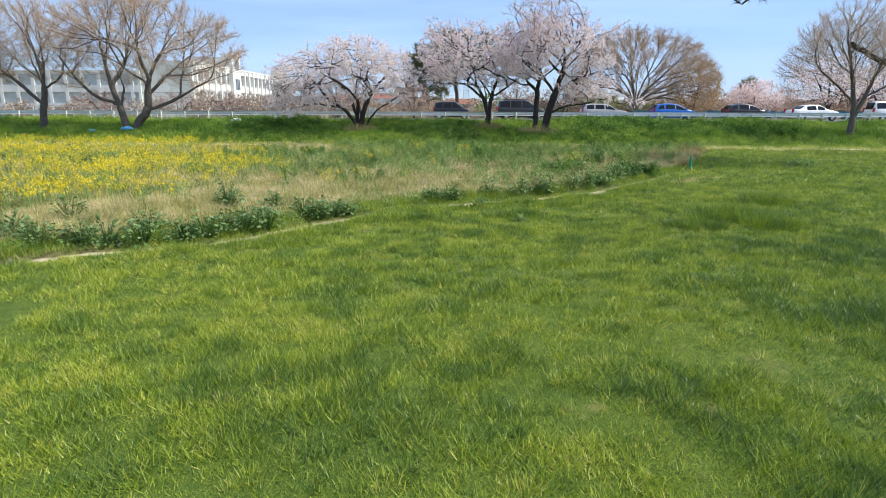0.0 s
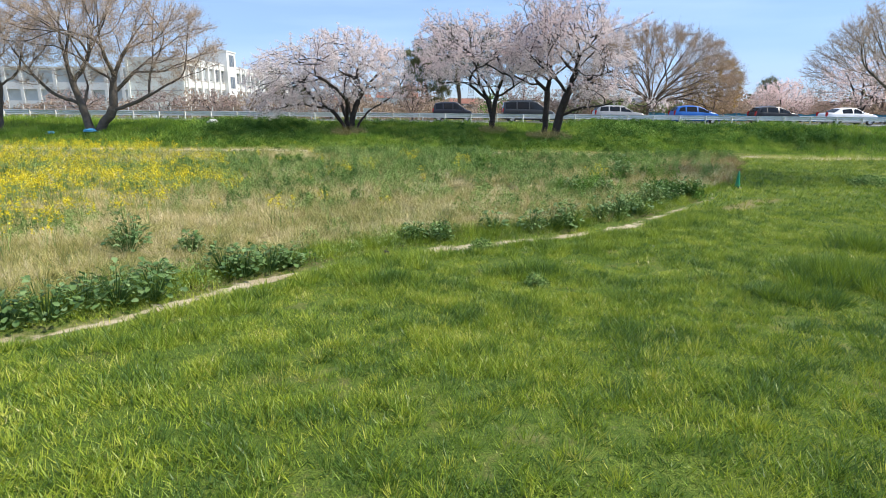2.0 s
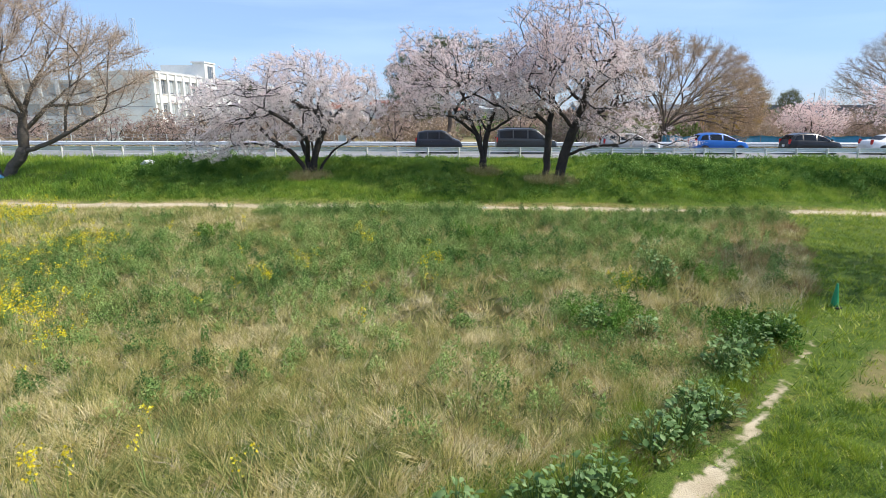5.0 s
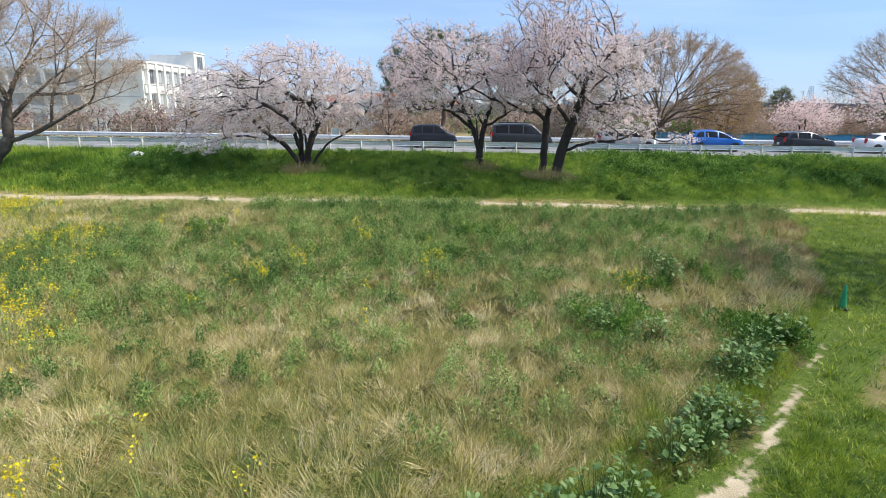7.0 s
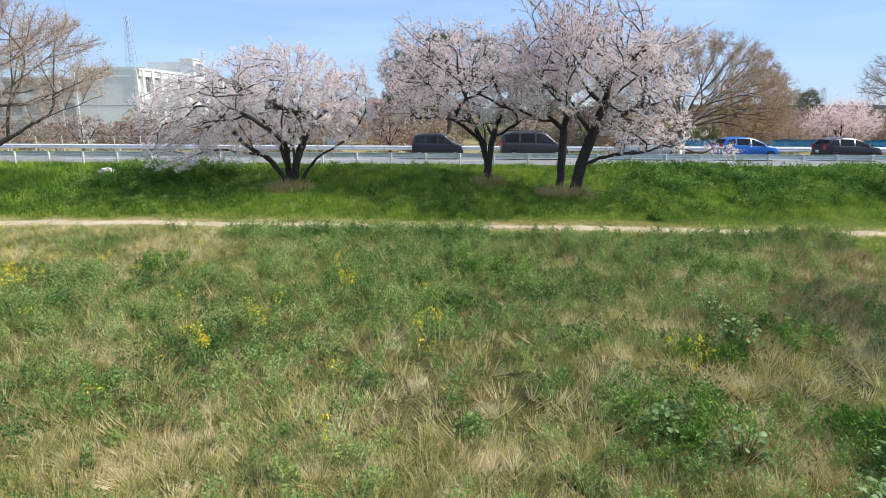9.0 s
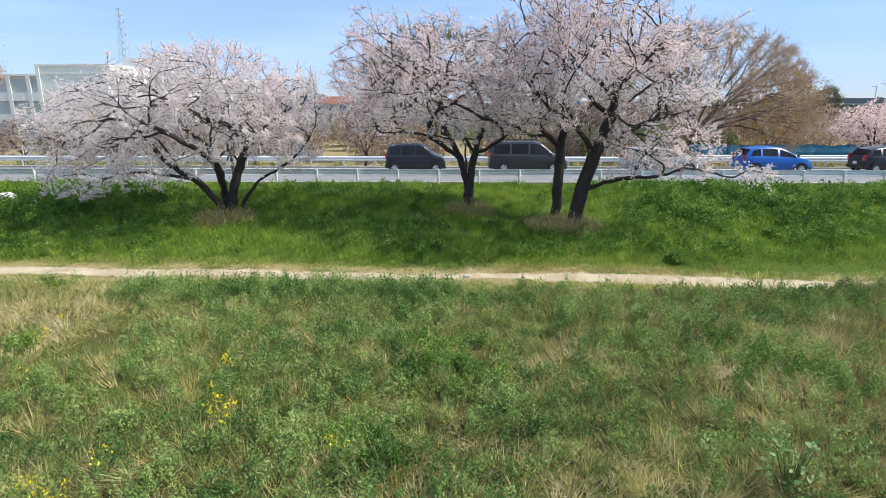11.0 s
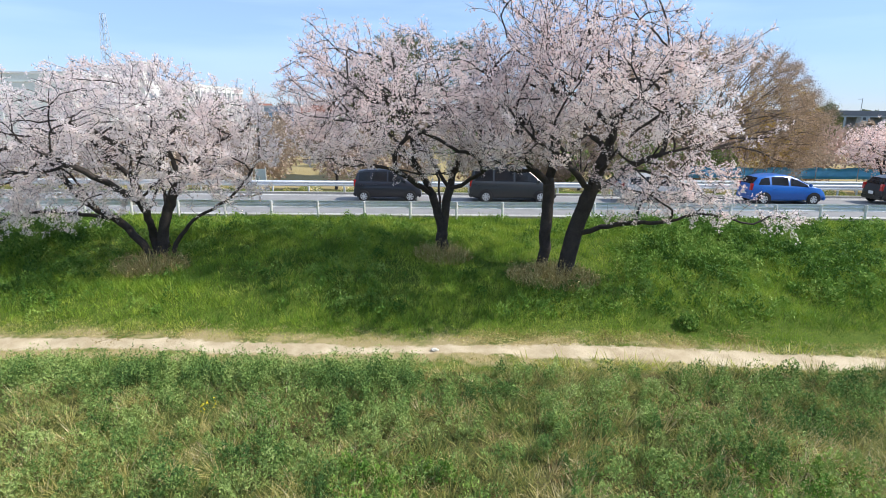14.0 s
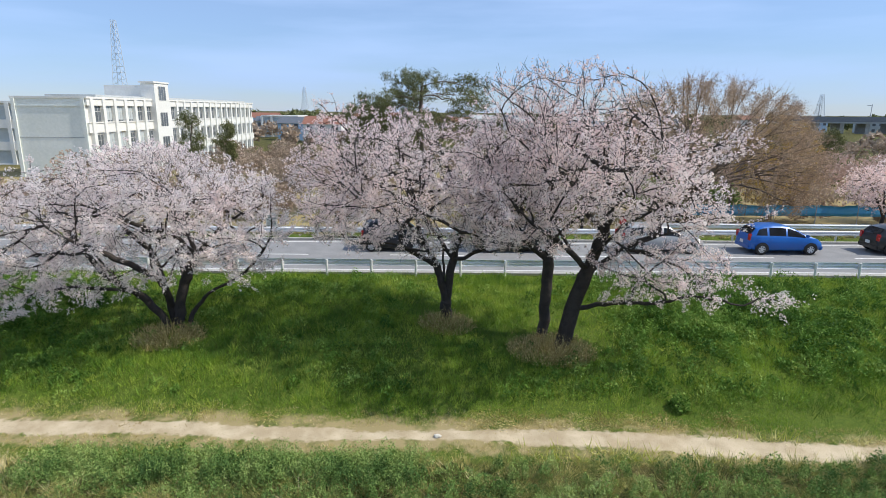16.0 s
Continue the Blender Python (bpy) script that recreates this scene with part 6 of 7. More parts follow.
def mesh_fence(x0, x1, y, top, spacing=2.0):
    root = empty("mesh_fence", x0, y, 0, "pale steel mesh fence on white posts behind the road", "fence")
    n = int((x1 - x0) / spacing)
    post = None
    wire = bmesh.new()
    for k in range(n + 1):
        if post is None:
            bm = bmesh.new()
            add_bar(bm, (0, 0, -1.5), (0, 0, 0), 0.035, 8)
            o = part("post", bm, M_STEELPOST, root)
            post = o.data
        else:
            o = link_mesh("post", post, None, root)
        o.location = (k * spacing, 0, top)
    L = x1 - x0
    for z in np.linspace(top - 1.15, top - 0.03, 5):
        add_bar(wire, (0, 0.03, z), (L, 0.03, z), 0.011, 4)
    for k in range(int(L / 0.22)):
        add_bar(wire, (k * 0.22, 0.03, top - 1.15), (k * 0.22, 0.03, top - 0.03), 0.006, 3)
    part("wire_mesh", wire, M_RAIL_GREY, root)
    return root


mesh_fence(-58.0, -8.0, 61.2, 2.85)


def notice_board(x, y, z, w, h):
    root = empty("notice_board", x, y, float(ground_z(x, y)), "blank white board in a steel frame behind the rail", "board")
    part("panel", box(-w / 2 + 0.03, -0.012, z - root.location.z - h, w / 2 - 0.03, 0.012, z - root.location.z), M_CURTAIN, root)
    for s in (-1, 1):
        bm = bmesh.new()
        add_bar(bm, (s * w / 2, 0, -0.2), (s * w / 2, 0, z - root.location.z + 0.04), 0.03, 8)
        part("post", bm, M_STEELPOST, root)
    return root


notice_board(-7.2, 60.3, 2.82, 0.62, 0.85)


def tarp_row(x0, x1, y, z0, z1):
    """A low screen of blue sheeting between stakes."""
    root = empty("tarp_screen", x0, y, 0, "low screen of bright blue tarpaulin between stakes", "screen")
    n = int((x1 - x0) / 0.4)
    xs = np.linspace(0, x1 - x0, n + 1)
    bm = bmesh.new()
    rows = []
    for k, q in enumerate(xs):
        sag = 0.05 * math.sin(k * 0.9) + 0.03 * math.sin(k * 2.3)
        rows.append([bm.verts.new((q, 0.06 * math.sin(k * 1.3) + 0.03 * j, z0 + (z1 - z0 + sag) * j / 3)) for j in range(4)])
    for a, b in zip(rows, rows[1:]):
        for j in range(3):
            bm.faces.new((a[j], b[j], b[j + 1], a[j + 1]))
    bmesh.ops.solidify(bm, geom=bm.faces[:], thickness=0.01)
    part("sheet", bm, M_TARP, root, smooth=True)
    for q in np.arange(0, x1 - x0 + 0.1, 3.0):
        bm = bmesh.new()
        add_bar(bm, (q, -0.08, z0 - 1.2), (q, -0.08, z1 + 0.15), 0.03, 6)
        part("stake", bm, M_RAIL_GREY, root)
    return root


tarp_row(21.0, 50.0, 66.2, 1.85, 2.60)


def red_sign(x, y, z):
    root = empty("warning_flag", x, y, float(ground_z(x, y)), "small red sign plate on a thin post", "sign")
    h = z - root.location.z
    bm = bmesh.new()
    add_bar(bm, (0, 0, -0.2), (0, 0, h), 0.025, 8)
    part("post", bm, M_STEELPOST, root)
    part("plate", box(-0.19, -0.04, h - 0.55, 0.19, -0.028, h - 0.02, 0.004), M_RED, root)
    return root


red_sign(13.85, 58.6, 3.15)


# ---- the school building ----
def school():
    b = empty("school_building", -50.6, 100.6, -0.7, "long white three-storey concrete building with rows of windows", "building")
    W, L, H = 9.4, 66.0, 10.75
    part("wall", box(0, 0, -0.5, W - 0.45, L, H), M_WALL, b)
    part("gable", box(-0.05, -0.12, -0.5, W - 0.38, -0.004, H + 0.02), M_GABLE, b, "pale green-grey rendered gable wall")
    part("gable_ledge", box(-0.02, -0.20, H - 0.95, W - 0.4, -0.125, H - 0.82), M_GABLE, b)
    part("gable_joint", box(-0.02, -0.15, 5.9, W - 0.4, -0.124, 6.0), M_ROOF, b)
    for px in (-0.05, W - 0.75):
        part("pilaster", box(px, -0.30, -0.5, px + 0.42, -0.125, H + 0.02), M_GABLE, b)
    part("parapet", box(-0.2, -0.2, H + 0.03, W, L + 0.1, H + 0.28), M_WALL, b)
    part("roof", box(1.5, 4.0, H + 0.29, W - 1.2, L - 2, H + 0.60, 0.05), M_ROOF, b, "pale grey flat roof")
    part("roof_house", box(2.2, 17.0, H + 0.61, W - 0.6, 24.0, H + 2.3), M_WALL, b)
    floors = (7.75, 4.10, 0.45)
    for z in floors:
        part("spandrel", box(W - 0.45, 0.02, z - 1.25, W - 0.16, L, z - 0.02), M_WALL, b)
        part("sill", box(W - 0.45, 0.02, z - 0.018, W - 0.06, L, z + 0.06), M_WALL, b)
    part("frieze", box(W - 0.45, 0.02, floors[0] + 2.18, W - 0.12, L, H + 0.028), M_WALL, b)
    bays = [0.9 + 2.72 * k for k in range(6)] + [22.6 + 2.88 * k for k in range(15)]
    pane = frame_me = None
    for i, y in enumerate(bays):
        part("column", box(W - 0.445, y - 0.32, -0.5, W + 0.06, y + 0.32, H + 0.026), M_WALL, b)
        for j, z in enumerate(floors):
            win = new("window")
            win.parent = b
            win.location = (W - 0.40, y + 1.38, z + 0.07)
            if pane is None:
                bm = box(-0.02, -1.05, 0, 0.0, 1.05, 2.1)
                pane = part("pane", bm, M_WINDOW, win).data
                bm = bmesh.new()
                for a in (-1.05, -0.36, 0.33, 1.0):
                    add_box(bm, 0.004, a, 0, 0.05, a + 0.05, 2.1)
                for a in (0.0, 1.32, 2.05):
                    add_box(bm, 0.006, -1.05, a, 0.052, 1.05, a + 0.05)
                frame_me = part("frame", bm, M_FRAME, win).data
            else:
                link_mesh("pane", pane, None, win)
                link_mesh("frame", frame_me, None, win)
            if (i * 7 + j * 3) % 5 == 1 or i in (1, 2):
                part("blind", box(0.002, -1.0, 0.25, 0.0035, 0.95, 2.04), M_CURTAIN, win)
    # stair tower
    part("stair_tower", box(W - 1.6, 16.9, -0.5, W + 0.5, 21.6, H + 2.65), M_WALL, b)
    part("tower_cap", box(W - 1.8, 16.7, H + 2.66, W + 0.6, 21.8, H + 2.9), M_WALL, b)
    for z in (H + 0.1, 6.9, 3.2, -0.2):
        win = new("stair_window")
        win.parent = b
        part("pane", box(W + 0.502, 18.1, z, W + 0.52, 20.5, z + 2.1), M_WINDOW, win)
        bm = bmesh.new()
        for a in (18.1, 18.9, 19.7, 20.44):
            add_box(bm, W + 0.522, a, z, W + 0.56, a + 0.06, z + 2.1)
        part("frame", bm, M_FRAME, win)
    return b


school()


def wing(x0, x1, y, z0, h, depth, name="school_wing", label="white two-storey school wing with long rows of windows", storeys=3):
    b = empty(name, x0, y, z0, label, "building")
    L = x1 - x0
    part("wall", box(0, 0.4, -0.5, L, depth, h), M_WALL, b)
    part("parapet", box(-0.1, 0.0, h + 0.02, L + 0.1, depth, h + 0.35), M_WALL, b)
    step_z = h / storeys
    pane = None
    for s in range(storeys):
        z = s * step_z
        part("spandrel", box(0, 0.0, z - 0.4, L, 0.396, z + 0.95), M_WALL, b)
        for k in range(int(L / 3.2)):
            win = new("window")
            win.parent = b
            win.location = (k * 3.2 + 1.6, 0.33, z + 0.96)
            if pane is None:
                # panes in the blinds' pale colour, which paints in some distance haze
                pane = part("pane", box(-1.2, 0, 0, 1.2, 0.05, step_z - 1.3), M_CURTAIN, win).data
            else:
                link_mesh("pane", pane, None, win)
    for k in range(int(L / 3.2) + 1):
        part("column", box(k * 3.2 - 0.3, -0.06, -0.5, k * 3.2 + 0.3, 0.398, h + 0.018), M_WALL, b)
    return b


wing(-112.0, -54.0, 118.0, -0.7, 10.2, 9.0)


# ---- far off ----
def pylon(x, y, h, label="tall grey steel lattice radio mast far away"):
    root = empty("lattice_mast", x, y, -1.0, label, "mast")
    bm = bmesh.new()
    n = 16
    for k in range(n):
        z0, z1 = h * k / n, h * (k + 1) / n
        w0, w1 = 4.2 * (1 - 0.72 * k / n), 4.2 * (1 - 0.72 * (k + 1) / n)
        c = [(-1, -1), (1, -1), (1, 1), (-1, 1)]
        for i in range(4):
            (a, b), (d, e) = c[i], c[(i + 1) % 4]
            add_bar(bm, (a * w0, b * w0, z0), (a * w1, b * w1, z1), 0.20, 4)
            add_bar(bm, (a * w0, b * w0, z0), (d * w1, e * w1, z1), 0.10, 4)
            add_bar(bm, (a * w1, b * w1, z1), (d * w1, e * w1, z1), 0.09, 4)
    # the lattice colour has the haze of distance mixed in
    part("lattice", bm, M_MAST, root)
    return root


pylon(-206, 420, 64)
for x, y, h in ((318, 560, 25), (345, 600, 22), (392, 640, 29), (25, 640, 46), (-150, 700, 34)):
    pylon(x, y, h, "small grey steel lattice pylon far away")


def viaduct(x0, x1, y, top):
    root = empty("viaduct", x0, y, 0, "dark grey railway viaduct with piers far across the plain", "viaduct")
    L = x1 - x0
    part("deck", box(0, 0, top - 2.6, L, 9, top - 1.0), M_RAIL_GREY, root)
    part("parapet", box(0, -0.3, top - 1.9, L, -0.004, top + 0.4), M_VIADUCT, root)
    pier = pole = None
    for k in range(int(L / 12)):
        if pier is None:
            o = part("pier", box(-1, 1, -3, 1, 8, top - 2.61), M_CONCRETE, root)
            pier = o.data
        else:
            o = link_mesh("pier", pier, None, root)
        o.location = (k * 12 + 3, 0, 0)
        if k % 2 == 0:
            if pole is None:
                bm = bmesh.new()
                add_bar(bm, (0, 0.5, top - 1), (0, 0.5, top + 6), 0.16, 6)
                add_bar(bm, (0, 0.5, top + 5.6), (0, 3.5, top + 5.6), 0.1, 5)
                o = part("mast", bm, M_RAIL_GREY, root)
                pole = o.data
            else:
                o = link_mesh("mast", pole, None, root)
            o.location = (k * 12 + 3, 0, 0)
    return root


viaduct(150, 420, 300, 7.3)


def house(x, y, w, d, h, wall, roof, label, rows=2):
    b = empty("house", x, y, float(ground_z(x, y)) - 0.3, label, "house")
    part("wall", box(-w / 2, 0, 0, w / 2, d, h), wall, b)
    bm = bmesh.new()
    v = [bm.verts.new(p) for p in ((-w / 2 - 0.4, -0.4, h + 0.01), (w / 2 + 0.4, -0.4, h + 0.01), (w / 2 + 0.4, d + 0.4, h + 0.01), (-w / 2 - 0.4, d + 0.4, h + 0.01), (-w / 2 - 0.4, d / 2, h + d * 0.22), (w / 2 + 0.4, d / 2, h + d * 0.22))]
    for f in ((3, 2, 1, 0), (0, 1, 5, 4), (2, 3, 4, 5), (1, 2, 5), (3, 0, 4)):
        bm.faces.new([v[i] for i in f])
    part("roof", bm, roof, b)
    pane = None
    for r in range(rows):
        for k in range(max(2, int(w / 3))):
            lx = -w / 2 + (k + 0.5) * w / max(2, int(w / 3))
            win = new("window")
            win.parent = b
            win.location = (lx, -0.03, 0.9 + r * 2.8)
            if pane is None:
                pane = part("pane", box(-0.8, 0, 0, 0.8, 0.025, 1.3), M_WINDOW, win).data
            else:
                link_mesh("pane", pane, None, win)
    return b


M_TILE_BLUE = mat("blue_grey_tiles", (0.12, 0.14, 0.17), (0.08, 0.09, 0.11), 2.0, 0.6)
M_TILE_RED = mat("red_brown_tiles", (0.28, 0.12, 0.08), (0.2, 0.09, 0.06), 2.0, 0.7)
M_PALEBLUE = mat("pale_blue_cladding", (0.45, 0.62, 0.78), (0.38, 0.54, 0.70), 0.6, 0.6)
wing(-56, -44, 222, -1.0, 7.6, 14, "far_block", "pale blue and white flat-roofed block far away", 2)
rs_h = np.random.RandomState(91)
for i in range(52):
    hx = rs_h.uniform(-150, 330) if i < 26 else rs_h.uniform(-40, 230)
    hy = rs_h.uniform(190, 290) if i < 26 else rs_h.uniform(165, 330)
    if (hx < -30 and hy < 200) or (hx > 90 and hy < 305):
        continue
    house(hx, hy, rs_h.uniform(8, 15), rs_h.uniform(7, 10), rs_h.uniform(4.8, 6.6), [M_WALL, M_PALEBLUE, M_CURTAIN, M_GABLE][i % 4], [M_TILE_BLUE, M_TILE_RED, M_ROOF][i % 3],
          ["white two-storey house with dark tiled roof far away", "pale house with red-brown roof far away", "grey house with a flat pale roof far away"][i % 3])


def woods(name, x0, x1, y0, y1, n_trees, h, seed, material, label, flake=0.9, per=150):
    """Far trees: heaps of leaf clumps of uneven height."""
    rs = np.random.RandomState(seed)
    x, y = strew(rs, n_trees, x0, x1, y0, y1)
    hh = h * rs.uniform(0.55, 1.1, n_trees)
    i = np.repeat(np.arange(n_trees), per)
    v = rs.normal(size=(len(i), 3))
    v /= np.linalg.norm(v, axis=1)[:, None]
    v *= rs.rand(len(i), 1) ** 0.4
    c = np.stack([x[i] + v[:, 0] * hh[i] * 0.5, y[i] + v[:, 1] * hh[i] * 0.5, ground_z(x, y)[i] + hh[i] * (0.55 + 0.45 * v[:, 2])], 1)
    tn = 0.5 * rs.rand(n_trees)[i] + 0.5 * rs.rand(len(i))
    return tagged(link_mesh(name, petals(name, rs, c, flake * 1.2, tn, 0.8, True), material), label, "trees", kind="stuff")


woods("far_woods", -420, 520, 330, 420, 240, 8.5, 201, M_PINE, "dark line of trees on the far plain", 1.3, 90)
woods("far_woods", -200, 380, 150, 230, 130, 5.5, 202, M_BUDS, "brown leafless woods on the plain", 0.8, 110)
woods("hedge", -70, 60, 67.5, 72, 75, 3.2, 203, M_BUDS, "brown tangled hedge beyond the road", 0.15, 480)
woods("hedge", 20, 75, 74, 92, 34, 5.0, 204, M_REDBUD, "reddish-brown thicket beyond the road", 0.18, 560)
woods("hedge", -36, 18, 80, 128, 60, 4.6, 206, M_BUDS, "brown leafless thicket on the plain", 0.17, 700)
woods("far_woods", 30, 190, 100, 150, 60, 5.0, 207, M_BUDS, "brown leafless woods on the plain", 0.32, 300)
woods("far_woods", 20, 190, 92, 120, 26, 5.5, 208, M_PINE, "dark evergreen trees on the plain", 0.34, 300)
woods("hedge", 5, 26, 70, 76, 16, 4.0, 205, M_WEED, "olive green evergreen shrubs beyond the road", 0.18, 560)


# ---- things in the meadow and on the bank ----
def leaf_mesh(seed, tint):
    """A broad lobed leaf, one unit long, folded along its rib and drooping at the tip."""
    rs = np.random.RandomState(seed)
    me_v, me_t = [], []
    rows = [(0.0, 0.02), (0.12, 0.05), (0.28, 0.22), (0.42, 0.17), (0.55, 0.33), (0.72, 0.27), (0.86, 0.24), (1.0, 0.03)]
    for f, w in rows:
        z = 0.25 * f - 0.42 * f * f
        w *= rs.uniform(0.85, 1.15)
        me_v += [(f, -w, z + w * 0.28), (f, 0, z), (f, w, z + w * 0.28)]
    for k in range(len(rows) - 1):
        a = k * 3
        for s in (0, 1):
            me_t += [(a + s, a + 3 + s, a + 4 + s), (a + s, a + 4 + s, a + 1 + s)]
    return tri_mesh("leaf", me_v, me_t, np.full(len(me_v), tint), smooth=True)


LEAVES = [leaf_mesh(300 + k, t) for k, t in enumerate((0.1, 0.35, 0.55, 0.8))]
for me in LEAVES:
    me.materials.append(M_BIGLEAF)


def broad_plant(x, y, r, h, seed, leaves=76, label="broad-leaved green wild plant beside the sandy footpath"):
    rs = np.random.RandomState(seed)
    root = empty("broad_leaf_plant", x, y, float(ground_z(x, y)) - 0.02, label, "plant", "broad-leaved plants")
    bm = bmesh.new()
    for k in range(leaves):
        a = rs.rand() * math.tau
        f = rs.rand()
        q = r * (0.15 + 0.75 * math.sqrt(f)) * 0.8
        z = h * (1 - 0.75 * f) * rs.uniform(0.6, 1.0)
        p = Vector((math.cos(a) * q, math.sin(a) * q, max(0.03, z)))
        add_bar(bm, (p.x * 0.15, p.y * 0.15, 0), p, 0.005, 3, 0.003)
        o = link_mesh("leaf", LEAVES[rs.randint(0, 4)], None, root)
        size = rs.uniform(0.06, 0.14)
        o.matrix_basis = Matrix.Translation(p) @ Euler((rs.normal(0, 0.35), rs.uniform(-0.9, 0.35), a + rs.normal(0, 0.5))).to_matrix().to_4x4() @ Matrix.Scale(size, 4)
    part("stem", bm, M_WEED, root)
    return root


PLANTS_WEST = [(-9.6, 12.3, 0.5, 0.5), (-8.9, 11.6, 0.45, 0.36), (-8.0, 10.9, 0.5, 0.44), (-7.3, 11.1, 0.42, 0.38), (-6.75, 11.0, 0.5, 0.46), (-6.1, 11.15, 0.48, 0.42), (-6.4, 12.0, 0.5, 0.5), (-5.45, 11.6, 0.42, 0.38), (-5.1, 11.8, 0.5, 0.5), (-4.9, 12.35, 0.42, 0.4),
               (-4.5, 12.45, 0.5, 0.48), (-4.1, 12.75, 0.48, 0.5), (-4.4, 13.5, 0.4, 0.36), (-3.55, 14.2, 0.5, 0.46), (-3.2, 14.15, 0.42, 0.5), (-2.9, 14.55, 0.45, 0.42), (-2.65, 14.9, 0.34, 0.32), (-5.8, 15.2, 0.5, 0.55), (-6.1, 15.9, 0.42, 0.6), (-4.7, 15.5, 0.3, 0.4), (-9.2, 13.8, 0.5, 0.5), (-0.4, 16.75, 0.3, 0.34), (0.15, 16.85, 0.32, 0.36)]
PLANTS_EAST = [(1.4, 17.75, 0.40, 0.45), (2.35, 17.95, 0.40, 0.45), (2.85, 18.1, 0.52, 0.62), (3.25, 18.2, 0.42, 0.55), (4.2, 19.2, 0.46, 0.5), (4.75, 19.6, 0.44, 0.52), (5.2, 20.3, 0.40, 0.42), (5.5, 20.15, 0.46, 0.48), (6.35, 21.7, 0.50, 0.6), (6.6, 22.0, 0.55, 0.68), (7.4, 22.9, 0.5, 0.55), (8.3, 23.4, 0.45, 0.62), (7.1, 27.0, 0.5, 0.7), (7.4, 28.9, 0.50, 0.75), (4.5, 23.9, 0.36, 0.45), (5.4, 23.3, 0.4, 0.5)]
for i, (x, y, r, h) in enumerate(PLANTS_WEST + PLANTS_EAST):
    broad_plant(x, y, r * 1.1, h * 1.3, 400 + i, 96 if x < -2 else 80)


def bush(name, x, y, r, h, seed, n, size, material, label, zoff=0.0, squash=1.0):
    """A rounded low bush of small leaves on short twigs."""
    rs = np.random.RandomState(seed)
    root = empty(name, x, y, float(ground_z(x, y)) - 0.03, label, "bush")
    v = rs.normal(size=(n, 3))
    v /= np.linalg.norm(v, axis=1)[:, None]
    q = rs.rand(n, 1) ** 0.35
    lump = 0.8 + 0.4 * vnoise(np.arctan2(v[:, 1], v[:, 0]) * 2 + 9, v[:, 2] * 2 + 9, 0.8, seed)[:, None]
    c = v * q * lump * np.array([r, r, h])
    c[:, 2] = np.abs(c[:, 2]) * squash + 0.02
    link_mesh("foliage", petals("foliage", rs, c, size, rs.rand(n), 0.8), material, root)
    m = max(10, n // 12)
    k = rs.randint(0, n, m)
    b = c[k] * np.array([0.15, 0.15, 0])
    link_mesh("stalk", spikes("stalk", rs, b, c[k], 0.015, rs.rand(m)), M_DRYTWIG, root)
    return root


bush("dark_bush", 10.35, 40.85, 0.34, 0.44, 501, 900, 0.055, M_BANKWEED, "small round dark green bush by the sandy path")
bush("dark_bush", 16.3, 26.6, 0.7, 0.42, 502, 1500, 0.06, M_WEED, "low dark green bush on the lawn")
bush("dark_bush", 1.8, 13.7, 0.22, 0.2, 504, 400, 0.04, M_WEED, "small dark weed tuft on the lawn")
bush("dark_bush", 1.65, 24.2, 0.3, 0.35, 505, 600, 0.05, M_WEED, "dark weed clump in the meadow")
bush("dark_bush", 0.15, 16.9, 0.3, 0.36, 506, 600, 0.05, M_WEED, "dark weed clump beside the footpath")
bush("dark_bush", -0.5, 16.8, 0.3, 0.36, 507, 600, 0.05, M_WEED, "dark weed clump beside the footpath")
bush("dark_bush", 1.0, 16.0, 0.26, 0.26, 508, 500, 0.045, M_WEED, "dark weed clump beside the footpath")


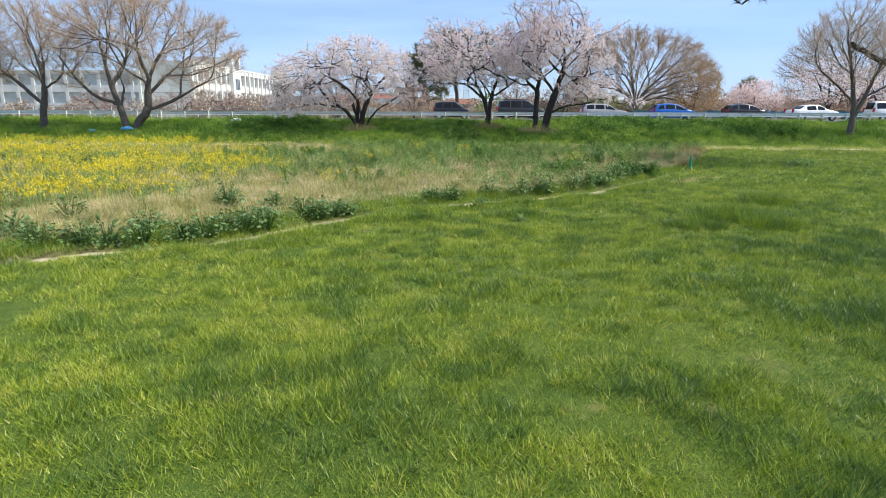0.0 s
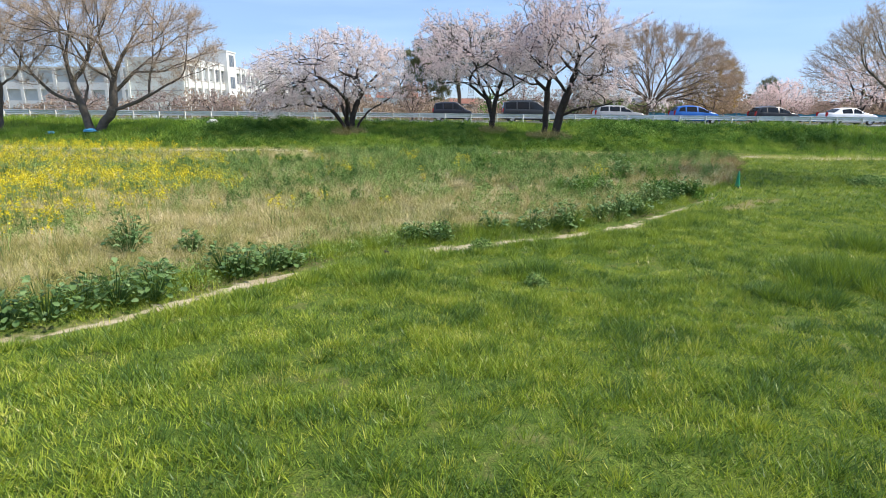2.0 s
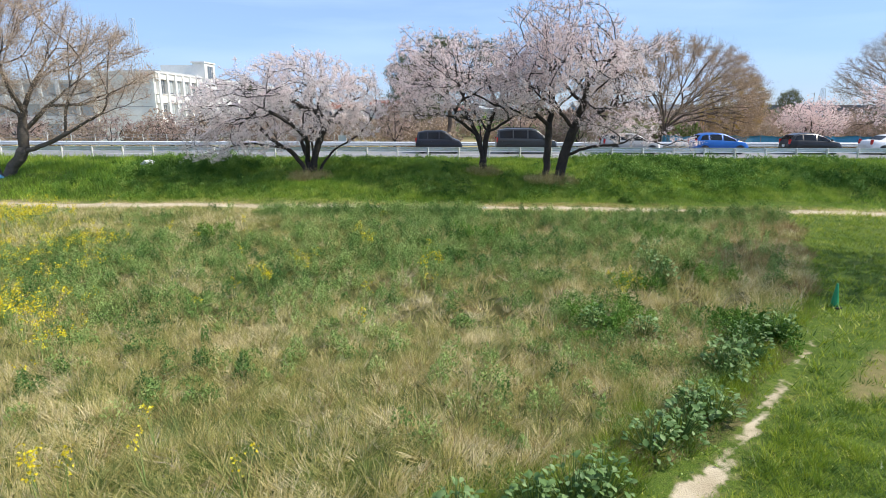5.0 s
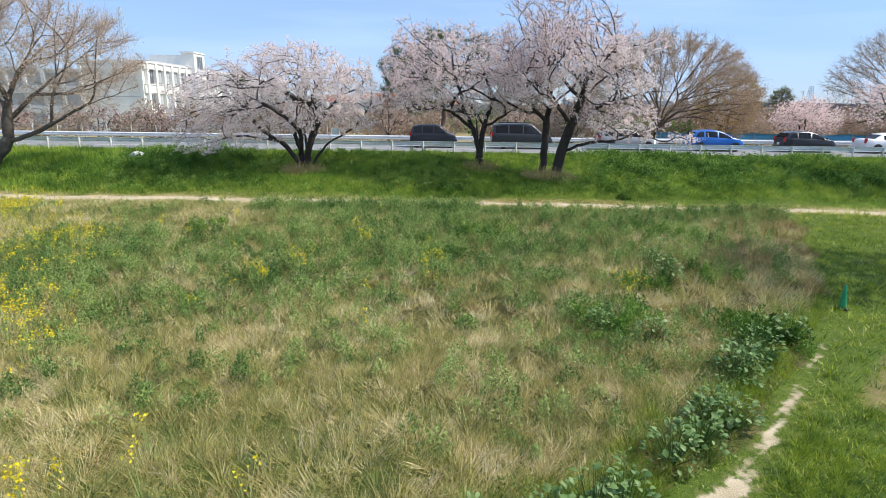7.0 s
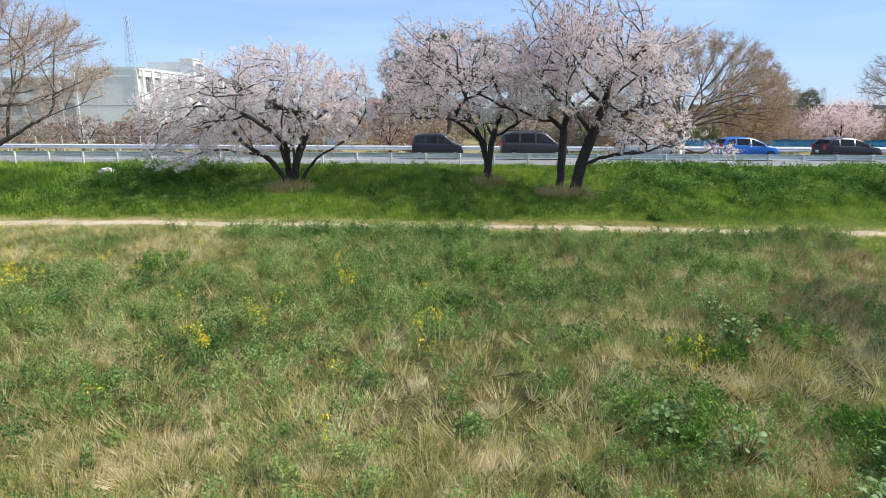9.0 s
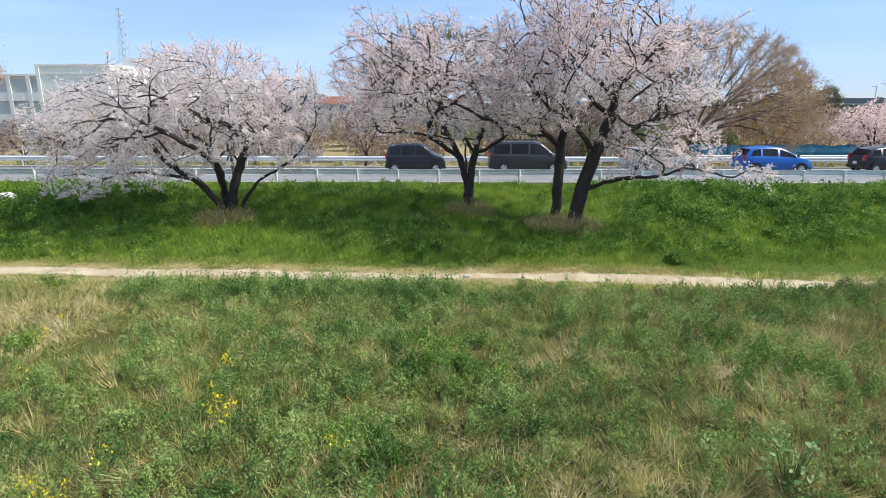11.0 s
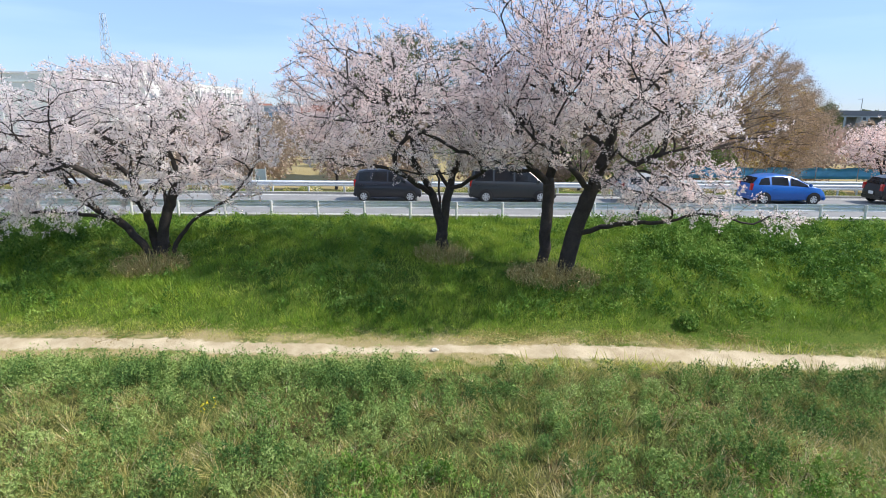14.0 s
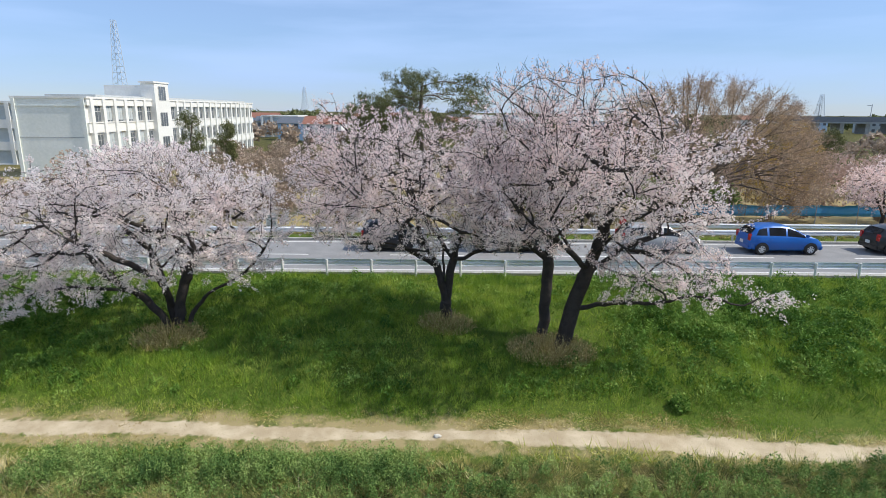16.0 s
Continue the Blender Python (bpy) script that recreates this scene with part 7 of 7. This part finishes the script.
def suckers(x, y, r, h, seed, n=900):
    """Dry shoots and dead stems heaped round a tree's foot."""
    rs = np.random.RandomState(seed)
    root = empty("dry_shoots", x, y, float(ground_z(x, y)) - 0.02, "tangle of dry brown shoots around a tree foot", "dry shoots", "dry shoots at tree feet")
    a, q = rs.rand(n) * math.tau, np.sqrt(rs.rand(n))
    b = np.stack([np.cos(a) * q * r, np.sin(a) * q * r * 0.7, ground_z(x + np.cos(a) * q * r, y + np.sin(a) * q * r * 0.7) - root.location.z], 1)
    d = np.stack([np.cos(a) * 0.35 + rs.normal(0, 0.45, n), np.sin(a) * 0.35 + rs.normal(0, 0.45, n), 0.5 + rs.rand(n)], 1)
    d /= np.linalg.norm(d, axis=1)[:, None]
    t = b + d * (h * rs.uniform(0.25, 1.1, n) * (1.15 - 0.75 * q))[:, None]
    link_mesh("shoot", spikes("shoot", rs, b, t, 0.022, rs.rand(n)), M_DRYTWIG, root)
    m = n
    k = rs.randint(0, n, m)
    c = b[k] + (t - b)[k] * rs.rand(m, 1) + rs.normal(0, 0.04, (m, 3))
    link_mesh("foliage", petals("foliage", rs, c, 0.045, rs.rand(m), 0.8), M_DRYTWIG, root)
    return root


suckers(-6.3, 44.2, 1.25, 0.8, 601, 1900)
suckers(3.45, 45.2, 1.0, 0.75, 602, 1400)
suckers(7.0, 43.5, 1.5, 0.8, 603, 2600)


def marker_cone(x, y):
    root = empty("marker_cone", x, y, float(ground_z(x, y)), "slim green plastic cone standing on the lawn", "cone")
    part("base", box(-0.13, -0.13, 0.0, 0.13, 0.13, 0.035, 0.012), M_TRIM, root)
    part("body", lathe([(0.095, 0.036), (0.085, 0.10), (0.05, 0.42), (0.024, 0.60), (0.010, 0.615)], 18), M_CONE, root, smooth=True)
    return root


marker_cone(10.75, 25.4)


def lump(name, x, y, r, label, material, category, seed, dz=0.0):
    rs = np.random.RandomState(seed)
    bm = bmesh.new()
    bmesh.ops.create_icosphere(bm, subdivisions=3, radius=1.0)
    for v in bm.verts:
        k = 0.8 + 0.4 * noise.noise(v.co * 1.4 + Vector((seed, 0, 0))) + 0.12 * noise.noise(v.co * 4)
        v.co = Vector((v.co.x * r[0], v.co.y * r[1], v.co.z * r[2])) * k
    ob = part(name, bm, material, smooth=True)
    ob.location = (x, y, float(ground_z(x, y)) + r[2] * 0.55 + dz)
    return tagged(ob, label, category)


lump("white_bag", -16.0, 45.8, (0.42, 0.25, 0.22), "crumpled white plastic bag lying on the grassy bank", M_WHITEBAG, "bag", 5, 0.22)
lump("stone", 3.15, 39.45, (0.13, 0.10, 0.05), "flat pale stone set in the sandy path", M_STONE, "stone", 6)
lump("blue_sheet", -23.3, 43.6, (0.55, 0.35, 0.16), "crumpled blue plastic sheet at a tree's foot", M_TARP, "sheet", 7)
lump("blue_sheet", -25.7, 43.2, (0.35, 0.25, 0.14), "crumpled blue plastic sheet on the bank", M_TARP, "sheet", 8)
lump("old_stump", -0.9, 15.7, (0.09, 0.08, 0.07), "small charred stump in the grass by the path", M_BARK, "stump", 9)
